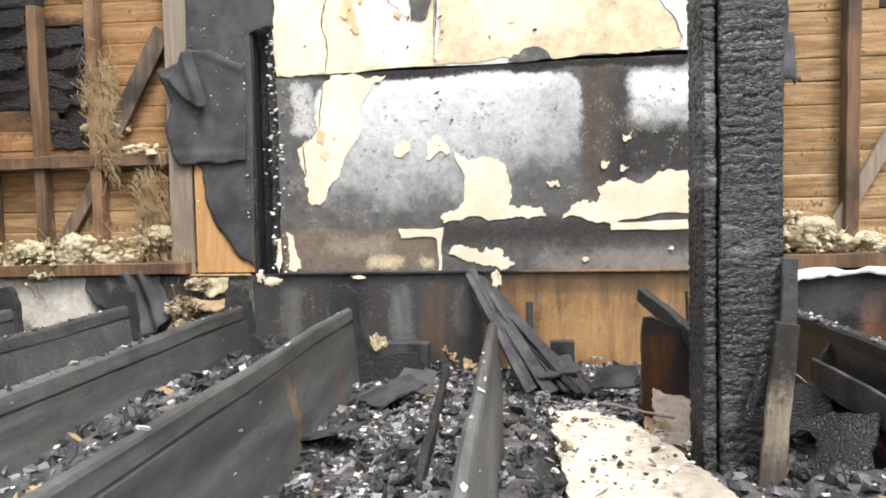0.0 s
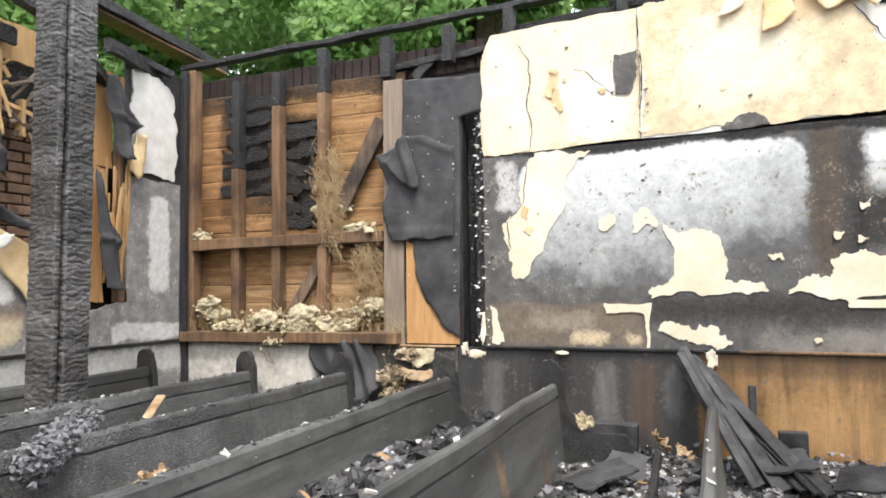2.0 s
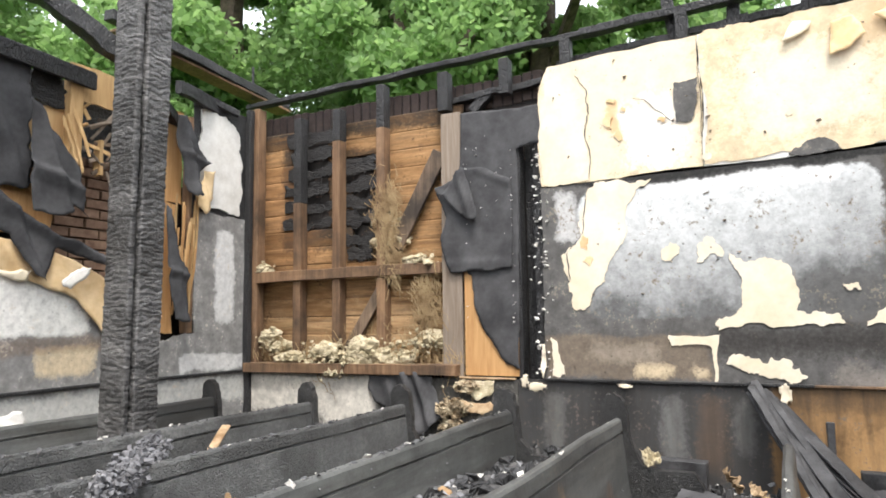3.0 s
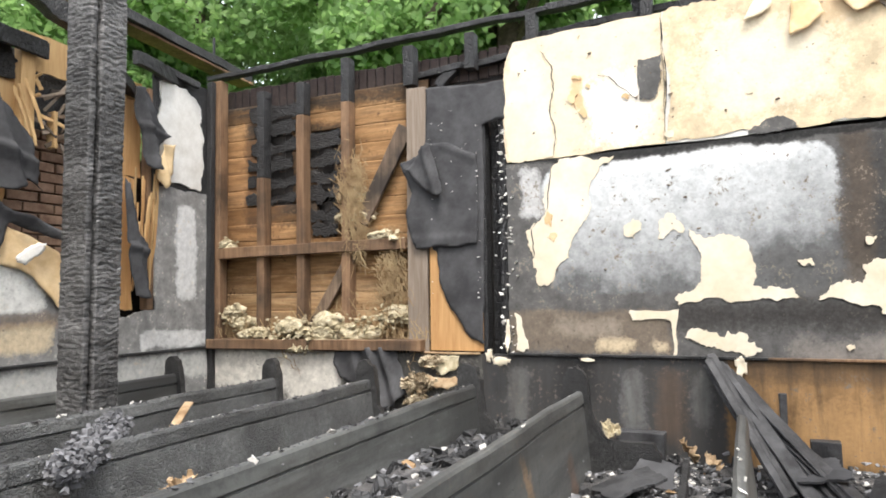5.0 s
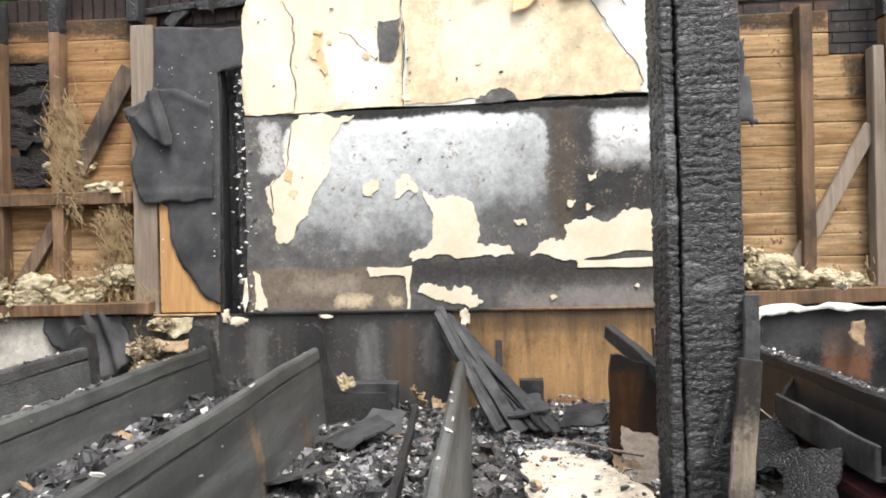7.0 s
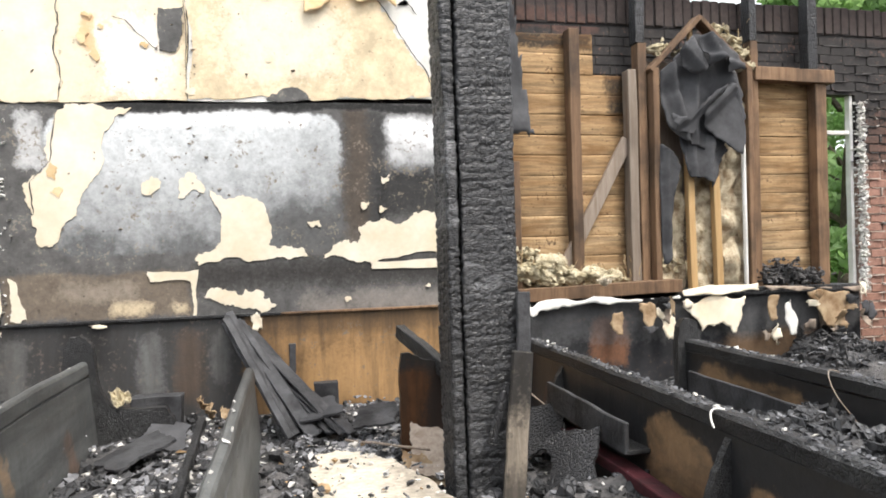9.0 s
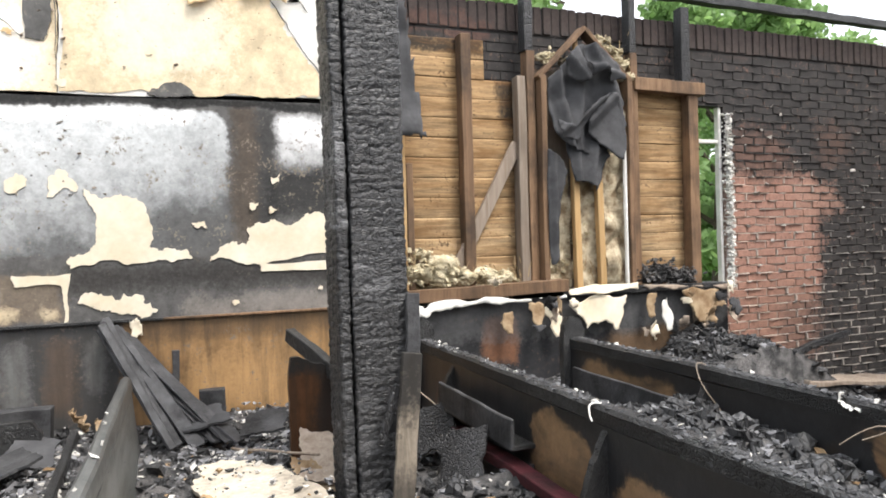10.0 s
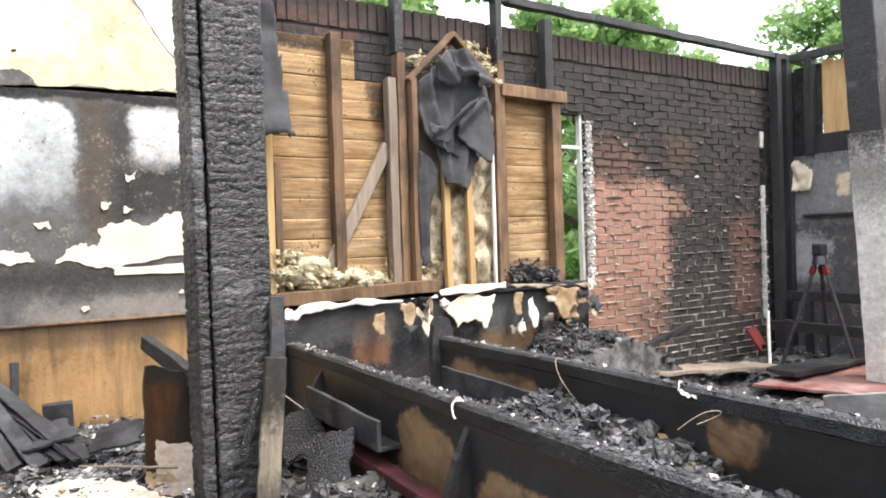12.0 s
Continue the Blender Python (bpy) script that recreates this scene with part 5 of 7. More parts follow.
# ---- posts ----
def alligatored(w, d, z0, z1, lean, seed, row=0.037, wide=0.07, depth=0.0065):
    """A square timber whose four faces are split by fire into raised blocks, about its foot."""
    step, r = 0.0065, 0.008
    per = []
    for x0, y0, x1, y1 in ((-w / 2 + r, -d / 2, w / 2 - r, -d / 2), (w / 2, -d / 2 + r, w / 2, d / 2 - r), (w / 2 - r, d / 2, -w / 2 + r, d / 2), (-w / 2, d / 2 - r, -w / 2, -d / 2 + r)):
        n = int(math.hypot(x1 - x0, y1 - y0) / step)
        per += [(x0 + (x1 - x0) * k / n, y0 + (y1 - y0) * k / n) for k in range(n + 1)]
    per = np.array(per)
    arc = np.concatenate([[0], np.cumsum(np.hypot(*np.diff(per, axis=0).T))])
    nz = int((z1 - z0) / step)
    ss, zz = np.meshgrid(arc, np.linspace(z0, z1, nz + 1), indexing="ij")
    rng = np.random.default_rng(seed)

    def swell(a, b, scale):
        out = 0
        for _ in range(7):
            k, ph = rng.normal(0, scale, 2), rng.uniform(0, 6.28)
            out = out + np.sin(k[0] * a + k[1] * b + ph)
        return out / 2.6

    u = ss + 0.012 * swell(ss, zz, 9) + 0.005 * swell(ss, zz, 60)
    v = zz + 0.010 * swell(ss, zz, 16) + 0.006 * swell(ss, zz, 60)
    table = rng.random(4096)
    c = np.floor(u / wide).astype(int)
    v2 = v + row * 5 * table[c % 4096]
    k = np.floor(v2 / row).astype(int)
    fz, fu = v2 / row - k, u / wide - c
    high = table[(k * 57 + c * 131) % 4096]
    below = np.where(fz < 0.5, table[(k * 31 + c * 17) % 4096], table[((k + 1) * 31 + c * 17) % 4096])
    aside = np.where(fu < 0.5, table[(k * 13 + c * 71) % 4096], table[(k * 13 + (c + 1) * 71) % 4096])
    ez = np.where(below > 0.22, np.minimum(fz, 1 - fz) * row, 1.0)
    eu = np.where(aside > 0.4, np.minimum(fu, 1 - fu) * wide, 1.0)
    h = -depth * np.maximum((0.35 + below) * np.exp(-(ez / 0.0038) ** 2), (0.2 + 0.7 * aside) * np.exp(-(eu / 0.0035) ** 2)) + 0.0035 * (high - 0.5) + 0.003 * (fz - 0.5) + 0.0016 * swell(ss, zz, 160) + 0.003 * swell(ss, zz, 5)
    face = np.where(np.abs(per[:, :1]) / w > np.abs(per[:, 1:]) / d, np.stack([np.sign(per[:, 0]), 0 * arc], 1), np.stack([0 * arc, np.sign(per[:, 1])], 1))
    x = per[:, :1] + face[:, :1] * h + lean * zz / z1
    y = per[:, 1:] + face[:, 1:] * h
    n = len(arc)
    i, j = np.meshgrid(np.arange(n), np.arange(nz), indexing="ij")
    i2 = (i + 1) % n
    quads = np.stack([i * (nz + 1) + j, i2 * (nz + 1) + j, i2 * (nz + 1) + j + 1, i * (nz + 1) + j + 1], -1).reshape(-1, 4)
    faces = quads.tolist() + [[q * (nz + 1) + nz for q in range(n)]]
    return np.stack([x, y, zz], -1).reshape(-1, 3).tolist(), faces


def post(x0, x1, y0, y1, z1, mat, lean, label, side=0.0, front=0.0, seed=1, row=0.037, wide=0.07):
    """A square post built up of a timber and a plank, on its west side or its front."""
    p = tagged(empty("post", ((x0 + x1) / 2, (y0 + y1) / 2, 0)), label, "post", "roof posts")
    w, d = x1 - x0, y1 - y0
    for name, cx, cy, ww, dd, k in (("shaft", side / 2, front / 2, w - side, d - front, 0), ("plank", side / 2 - w / 2 - 0.001, 0.008, side - 0.005, d - 0.02, 1), ("plank", -0.012, front / 2 - d / 2 - 0.004, w - 0.016, front - 0.003, 2)):
        if min(ww, dd) < 0.02:
            continue
        vv, ff = alligatored(ww, dd, 0.0, z1, lean, seed + k, row, wide)
        ob = new(name, from_arrays(name, vv, ff, mat))
        ob.data.shade_smooth()
        ob.parent = p
        ob.location = (cx, cy, 0)
    return p


post(0.672, 0.957, 2.68, 2.92, 3.7, M_POST, -0.03, "alligatored black charred square timber post", 0.055, 0.0, 1)
post(-3.345, -3.14, 2.5, 2.705, 3.7, M_POST_GREY, 0.05, "alligatored dark grey charred timber post", 0.0, 0.045, 5, 0.025, 0.055)
third = tagged(empty("post", (5.86, 2.775, 0)), "timber post, charred above and pale grey below", "post", "roof posts")
part("shaft", beam((0.0, 0, 0), (-0.40, 0, 3.9), 0.25, 0.24, 160, 0.005, 5, 0.008), M_POST, third)
part("sleeve", beam((-0.002, 0, 0.0), (-0.215, 0, 2.1), 0.268, 0.262, 90, 0.006, 4), stained("scorched_paint", (0.78, 0.76, 0.72), [(BLACK, -9, 9, 1.95, 3, 0.2, 0.95), (SOOT, -9, 9, 1.55, 2.0, 0.3, 0.7)], specks=0.5), third, "pale grey unburnt face")

# ---- pews ----
PEW_Z = 0.83
RISE = {-2.95: 0.02, -2.24: 0.03, -1.5: 0.05, -0.92: 0.035}   # pews heaved up on the rubble
BARE, BARE_DARK = (0.27, 0.17, 0.09), (0.1, 0.05, 0.025)
M_PEW_BARE = stained("pew_wood", (0.024, 0.024, 0.025), [((0.12, 0.05, 0.025), 3.0, 3.45, 0.2, 0.62, 0.06, 0.8), (BLACK, -1, 5, 0.755, 1.0, 0.01, 0.9)], along=1, warp=0.1, specks=0.25, rough=0.42, spec=0.5, blotch=((0.02, 0.018, 0.017), (4, 2.2, 6), 0.9), patches=((2.0, 2.45, 0.3, 0.74, 0.13, 0.012, BARE_DARK, BARE, 0.6), (1.25, 1.9, 0.2, 0.64, 0.16, 0.012, BARE_DARK, BARE, 0.9)))
M_PEW_SPOT = stained("pew_wood_dark", (0.024, 0.024, 0.025), [(BLACK, -1, 5, 0.755, 1.0, 0.01, 0.9)], along=1, warp=0.1, specks=0.25, rough=0.42, spec=0.5, blotch=((0.02, 0.018, 0.017), (4, 2.2, 6), 0.9), patches=((1.4, 1.58, 0.6, 0.74, 0.04, 0.015, BARE_DARK, BARE, 0.0), (2.5, 3.3, 0.3, 0.72, 0.12, 0.02, BARE_DARK, BARE, 0.3)))
M_PEW_CELL = charred("alligatored_pew", dark=(0.065, 0.066, 0.065), ash=(0.2, 0.205, 0.2), cell=95.0, stretch=(1, 0.7, 0.8), ash_at=0.55, depth=0.004, edge=0.4, rough=0.5)
M_PEW_TAN = stained("pew_back_burst", (0.09, 0.093, 0.09), [((0.13, 0.136, 0.13), -1, 5, 0.42, 0.86, 0.1, 0.6), ((0.28, 0.19, 0.11), 2.56, 2.63, 0.3, 0.76, 0.02, 0.8), ((0.2, 0.1, 0.05), 3.15, 3.3, 0.4, 0.62, 0.04, 0.5)], along=1, warp=0.14, specks=0.35, rough=0.5, spec=0.4, grain=(6, 0.6, 6), blotch=((0.03, 0.031, 0.031), (5, 1.2, 7), 0.8))
M_PEW_GREY = stained("pew_back_char", (0.09, 0.093, 0.09), [((0.135, 0.14, 0.133), -1, 5, 0.42, 0.86, 0.1, 0.6), ((0.17, 0.172, 0.168), 1.7, 2.9, 0.6, 0.76, 0.1, 0.5), ((0.03, 0.03, 0.03), 0.5, 1.6, 0.3, 0.7, 0.3, 0.6), ((0.03, 0.03, 0.03), 3.2, 4, 0.3, 1.0, 0.15, 0.7)], along=1, warp=0.14, specks=0.35, rough=0.5, spec=0.4, grain=(6, 0.6, 6), blotch=((0.03, 0.031, 0.031), (5, 1.2, 7), 0.8))


def profile_run(section, y0, y1, seed, rough=0.0035):
    """A moulding: a section in x, z drawn along y, dented by fire."""
    n = max(8, int((y1 - y0) * 22))
    bm = bmesh.new()
    rings = []
    for i in range(n + 1):
        y = y0 + (y1 - y0) * i / n
        ring = []
        for x, z in section:
            q = Vector((x * 6 + seed, y * 3, z * 6))
            d = noise.noise_vector(q) * rough + noise.noise_vector(q * 4) * rough * 0.5
            ring.append(bm.verts.new((x + d.x, y, z + d.z + 0.006 * noise.noise(Vector((y * 1.5, seed, 0))))))
        rings.append(ring)
    m = len(section)
    for a, b in zip(rings, rings[1:]):
        for k in range(m):
            bm.faces.new((a[k], b[k], b[(k + 1) % m], a[(k + 1) % m]))
    bm.faces.new(rings[0])
    bm.faces.new(rings[-1][::-1])
    bmesh.ops.recalc_face_normals(bm, faces=bm.faces)
    return bm


def end_outline(k):
    r = random.Random(k)
    j = lambda: r.uniform(-0.012, 0.012)
    return [(-0.06, 0), (0.40, 0), (0.41, 0.52 + j()), (0.37, 0.58 + j()), (0.13, 0.6), (0.075 + j(), 0.68), (0.055, 0.86 + j()), (0.035, 0.92), (0.0, 0.95 + j()), (-0.045, 0.945), (-0.075, 0.9), (-0.085, 0.8)]


def pew(x, y0, y1, facing_wall_end=True, seed=0, bare=False, racks=(), skin=None, rise=0.0):
    """A long pew that faces +x: leaning back, top rail with a bead below it, seat, and a scrolled end by the wall."""
    p = tagged(empty("pew", (x, 0, rise)), "burnt black wooden church pew half buried in debris" if not bare else "charred church pew with scorched brown back, debris on its seat", "pew", "rows of pews")
    mat = skin or (M_PEW_BARE if bare else M_PEW_GREY)
    rear = -0.036 if bare else -0.004
    part("backrest", profile_run([(rear, 0.34), (0.075, 0.34), (0.035, 0.758), (0.026, 0.762), (0.024, 0.771), (rear, 0.771)], y0, y1, seed), mat, p)
    part("top_rail", profile_run([(rear, 0.772), (0.037, 0.772), (0.036, 0.778), (0.031, 0.818), (0.024, PEW_Z - 0.002), (0.012, PEW_Z + 0.002), (rear + 0.006, PEW_Z + 0.002), (rear - 0.006, 0.82)], y0, y1, seed + 3), M_PEW if bare else mat, p)
    part("seat", beam((0.26, y0, 0.4 - 2 * rise), (0.26, y1, 0.4 - 2 * rise), 0.4, 0.03, 10, 0.004, seed + 2), M_PEW, p)
    if facing_wall_end:
        part("end_panel", sheet_xz(ragged(end_outline(seed), 2, 0.008, seed), y1 + 0.045, 0.045), M_PEW, p)
    for y in racks:
        part("bracket", sheet_xz(ragged([(0.0, 0.3), (-0.13, 0.3), (-0.125, 0.56), (-0.09, 0.66), (-0.036, 0.76), (0.0, 0.76)], 2, 0.008, int(y * 10)), y, 0.03), M_PEW, p)
    if racks:
        part("book_rack", beam((-0.08, 2.4, 0.58), (-0.08, 3.2, 0.58), 0.1, 0.02, 10, 0.006, seed), M_PEW, p)
        part("book_rack_front", beam((-0.13, 2.4, 0.635), (-0.12, 3.2, 0.64), 0.018, 0.12, 16, 0.004, seed), M_CHARPLANK, p)
        part("kneeler", beam((-0.1, y0, 0.47), (-0.1, y1 - 0.5, 0.5), 0.07, 0.045, 14, 0.008, seed), M_MAROON, p, "dark red kneeler pad")
    return p


M_MAROON = plain("maroon_pad", (0.02, 0.006, 0.007), (0.08, 0.015, 0.02), 8.0, 0.85, 0.6, 0.006)
M_RED = plain("red_cloth", (0.09, 0.012, 0.012), (0.2, 0.03, 0.03), 8.0, 0.9, 0.6, 0.006)
pew(-3.78, 0.6, 3.72, seed=1, rise=0.02)
pew(-2.95, 0.6, 3.74, seed=2, skin=M_PEW_CELL, rise=0.02)
pew(-2.24, 0.6, 3.74, seed=3, skin=M_PEW_CELL, rise=0.03)
pew(-1.50, 0.5, 3.60, seed=4, rise=0.05)
pew(-0.92, 0.6, 3.62, seed=5, skin=M_PEW_TAN, rise=0.035)
pew(-0.15, 0.9, 3.35, False, seed=6)
pew(1.38, 0.5, 3.73, seed=7, bare=True, racks=(1.95, 1.2, 3.25))
pew(2.14, 0.4, 3.36, seed=8, bare=True, racks=(2.35, 1.0), skin=M_PEW_SPOT)

# remains of the pew beside the post
wreck = tagged(empty("pew_fragment", (0.56, 3.32, 0.3)), "broken pew end, brown veneer with charred edges", "pew fragment")
part("end_panel", sheet_xz(ragged([(0.0, 0.0), (0.2, 0.0), (0.21, 0.5), (0.1, 0.53), (0.0, 0.56)], 3, 0.015, 4), 0.0, 0.035), stained("brown_veneer", (0.1, 0.045, 0.02), [(BLACK, -5, 5, 0.78, 1.2, 0.05, 0.95), (BLACK, 0.68, 1.0, 0.0, 1.2, 0.04, 0.8)], specks=0.05, rough=0.5, grain=(8, 8, 0.7)), wreck)
part("rail_stub", beam((0.05, 0.3, 0.63), (0.24, -0.15, 0.44), 0.05, 0.08, 10, 0.012, 3), M_PEW, wreck)
part("rail_stub", beam((0.16, 0.2, 0.2), (0.3, -0.1, 0.35), 0.04, 0.09, 8, 0.012, 6), M_CHAR, wreck)
part("spike", beam((0.2, 0.0, 0.5), (0.2, 0.02, 0.68), 0.012, 0.02, 4, 0.004, 8), M_CHAR, wreck)


# ---- loose timbers, boards and rubbish ----
def timber_piece(name, p, q, w, h, mat, label, cuts=14, rough=0.008, seed=0, category="plank"):
    p, q = Vector(p), Vector(q)
    ob = part(name, beam((0, 0, 0), q - p, w, h, cuts, rough, seed), mat)
    ob.location = p
    return tagged(ob, label, category)


fan = random.Random(8)
for k in range(20):
    f = k / 19
    p = (-0.30 + 0.12 * f + fan.uniform(-0.02, 0.02), 4.24 - 0.05 * fan.random(), 1.02 - 0.16 * f + fan.uniform(-0.04, 0.02))
    q = (0.03 + 0.33 * f + fan.uniform(-0.03, 0.03), 3.72 + fan.uniform(-0.05, 0.08), 0.40)
    timber_piece("charred_plank", p, q, fan.uniform(0.025, 0.085), fan.uniform(0.006, 0.018), M_CHARPLANK, "split charred plank leaning on the wainscot", 24, 0.006, k)
timber_piece("floor_plank", (-0.70, 3.98, 0.5), (-1.13, 3.26, 0.46), 0.09, 0.02, M_GREYWOOD, "grey scorched plank lying on the debris", 10, 0.005, 3)
timber_piece("floor_plank", (-0.42, 3.95, 0.46), (-0.36, 2.3, 0.44), 0.035, 0.06, M_CHAR, "narrow charred batten lying on the debris", 16, 0.006, 5)
timber_piece("leaning_board", (0.85, 2.56, 0.3), (0.925, 2.6, 0.95), 0.085, 0.025, stained("scorched_board", (0.32, 0.27, 0.21), [(BLACK, -9, 9, 0.7, 2, 0.12, 0.95), (BLACK, -9, 9, 0.3, 0.5, 0.1, 0.7)], specks=0.4, grain=(9, 9, 0.8)), "grey scorched board leaning on the post", 12, 0.008, 6)
timber_piece("leaning_board", (0.935, 2.62, 0.84), (0.955, 2.66, 1.18), 0.055, 0.02, M_CHARPLANK, "short charred board standing by the post", 10, 0.008, 9)
timber_piece("leaning_board", (0.79, 2.62, 0.6), (0.87, 2.62, 0.83), 0.03, 0.02, M_CHAR, "charred splinter leaning on the post", 6, 0.005, 8)
timber_piece("charred_plank", (4.45, 4.0, 0.45), (4.95, 3.9, 0.6), 0.05, 0.05, M_CHAR, "burnt crooked stick on the rubble", 10, 0.02, 13)
timber_piece("charred_plank", (4.0, 3.6, 0.36), (5.6, 3.7, 0.2), 0.3, 0.03, M_GREYWOOD, "grey sheet of burnt board on the rubble", 20, 0.02, 14)
timber_piece("charred_plank", (5.2, 3.3, 0.25), (6.8, 3.35, 0.2), 0.25, 0.04, M_CHAR, "charred fallen beam on the rubble", 20, 0.02, 15)
timber_piece("pale_lath", (-2.66, 2.72, 0.86), (-2.56, 2.5, 0.76), 0.045, 0.01, M_TANPAPER, "pale split lath lying across a pew", 4, 0.003, 16)
timber_piece("charred_block", (-0.805, 4.12, 0.49), (-0.545, 4.12, 0.49), 0.1, 0.19, M_CHARPLANK, "charred block of timber against the wainscot", 8, 0.006, 31, "timber")
timber_piece("charred_block", (0.175, 4.15, 0.5), (0.315, 4.15, 0.5), 0.08, 0.18, M_CHARPLANK, "charred block of timber against the wainscot", 8, 0.006, 32, "timber")
timber_piece("charred_block", (0.05, 4.18, 0.4), (0.06, 4.22, 0.81), 0.04, 0.03, M_CHARPLANK, "charred upright splinter against the wainscot", 10, 0.008, 33, "timber")
timber_piece("burnt_sheet", (2.36, 0.86, 0.8), (2.3, 1.28, 0.72), 0.012, 0.24, plain("grey_burnt_sheet", (0.16, 0.155, 0.15), (0.34, 0.33, 0.32), 7.0, 0.9, 0.7, 0.008), "pale grey burnt sheet caught behind a pew", 14, 0.01, 34, "sheet")
timber_piece("thin_rod", (0.30, 3.5, 0.42), (0.62, 2.95, 0.5), 0.012, 0.012, M_GREYWOOD, "thin bent rod on the debris", 10, 0.006, 17, "rod")
timber_piece("thin_rod", (1.12, 3.45, 0.7), (1.4, 3.0, 0.45), 0.008, 0.008, M_GREYWOOD, "thin bent rod on the debris", 10, 0.006, 18, "rod")

# thin wires left over on the pews
def wire(points, radius, mat, label):
    cu = bpy.data.curves.new("wire", "CURVE")
    cu.dimensions, cu.bevel_depth, cu.bevel_resolution = "3D", radius, 2
    sp = cu.splines.new("NURBS")
    sp.points.add(len(points) - 1)
    for q, co in zip(sp.points, points):
        q.co = (*(a - b for a, b in zip(co, points[0])), 1)
    sp.use_endpoint_u, sp.order_u = True, 3
    cu.materials.append(mat)
    ob = new("wire", cu)
    ob.location = points[0]
    return tagged(ob, label, "wire")


wire([(1.36, 1.98, 0.835), (1.33, 2.0, 0.84), (1.31, 1.97, 0.8), (1.315, 1.96, 0.785)], 0.0035, M_WHITE, "short white curl of cable on a pew rail")
wire([(2.12, 2.34, 0.835), (2.08, 2.36, 0.86), (2.05, 2.3, 0.78), (2.06, 2.22, 0.7), (2.07, 2.18, 0.66)], 0.0022, M_GREYWOOD, "thin bent wire hanging over a pew")
wire([(1.9, 1.55, 0.74), (1.95, 1.5, 0.8), (2.02, 1.47, 0.8), (2.04, 1.5, 0.77), (1.97, 1.53, 0.75)], 0.0022, M_GREYWOOD, "thin loop of wire on the debris")

# burnt plaster board lying face up, crumbling
def broken_board(name, outline, at, tilt, thick, mat, label, seed):
    bm = bmesh.new()
    f = bm.faces.new([bm.verts.new((x, y, 0)) for x, y in ragged(outline, 4, 0.03, seed)])
    bmesh.ops.triangulate(bm, faces=[f])
    bmesh.ops.subdivide_edges(bm, edges=bm.edges[:], cuts=1)
    for v in bm.verts:
        v.co.z += 0.012 * noise.noise(v.co * 4 + Vector((seed, 0, 0)))
    r = bmesh.ops.extrude_face_region(bm, geom=bm.faces[:])
    bmesh.ops.translate(bm, vec=(0, 0, thick), verts=[v for v in r["geom"] if isinstance(v, bmesh.types.BMVert)])
    bmesh.ops.recalc_face_normals(bm, faces=bm.faces)
    ob = part(name, bm, mat)
    ob.matrix_world = pose(*at, *tilt)
    return tagged(ob, label, "board")


M_SPOTTED = stained("crumbling_plaster", (0.34, 0.3, 0.24), [((0.6, 0.54, 0.44), 0.05, 0.42, 0.2, 0.9, 0.2, 0.7)], specks=0.95, warp=0.1)
broken_board("plaster_board", [(-0.15, 0.36), (-0.03, 0.40), (0.08, 0.34), (0.2, 0.06), (0.33, -0.3), (0.42, -0.75), (-0.14, -0.8), (-0.17, -0.38), (-0.16, -0.03)], (0.29, 2.74, 0.455), (1, -1, 0), 0.014, M_SPOTTED, "cream plaster board lying broken on the debris", 5)
broken_board("plaster_board", [(-0.1, 0.12), (0.12, 0.08), (0.16, -0.14), (-0.06, -0.12)], (0.63, 3.08, 0.46), (35, 10, -20), 0.014, M_GREYWOOD, "tan broken board leaning in the debris", 6)
broken_board("plaster_board", [(-0.14, 0.07), (-0.02, 0.03), (0.12, -0.06), (0.2, -0.14), (-0.12, -0.12)], (0.64, 3.02, 0.41), (70, 0, -14), 0.014, M_TANPAPER, "tan torn board standing in the debris", 9)
broken_board("carpet_sheet", [(-0.9, 0.5), (0.9, 0.45), (1.0, -0.7), (-0.7, -0.8)], (5.9, 3.0, 0.16), (0, 0, 8), 0.02, plain("dusty_red_carpet", (0.16, 0.05, 0.045), (0.3, 0.2, 0.18), 4.0, 0.95, 0.5, 0.006), "dusty red carpet under ash", 7)
broken_board("red_panel", [(-0.14, 0.1), (0.12, 0.12), (0.14, -0.1), (-0.1, -0.14)], (6.2, 4.2, 0.33), (60, 0, 20), 0.02, M_RED, "small red padded panel in the rubble", 8)
for k, (x, y, s) in enumerate(((-0.62, 3.3, 0.16), (-0.55, 3.55, 0.13), (-0.75, 2.7, 0.14), (0.2, 3.85, 0.13), (0.48, 3.6, 0.12), (1.85, 2.6, 0.2), (1.75, 3.0, 0.15), (1.2, 3.1, 0.13), (1.12, 2.62, 0.14))):
    broken_board("burnt_slab", [(-s, s * 0.7), (s * 0.8, s), (s, -s * 0.6), (-s * 0.5, -s)], (x, y, 0.5), (52, -12, 25 - 10 * k) if k > 6 else (random.uniform(-20, 20), random.uniform(-20, 20), random.uniform(0, 180)), 0.012, M_CHAR if k > 6 else M_FELT if k % 2 else M_CHARPLANK, "curled slab of burnt board on the debris", 30 + k)

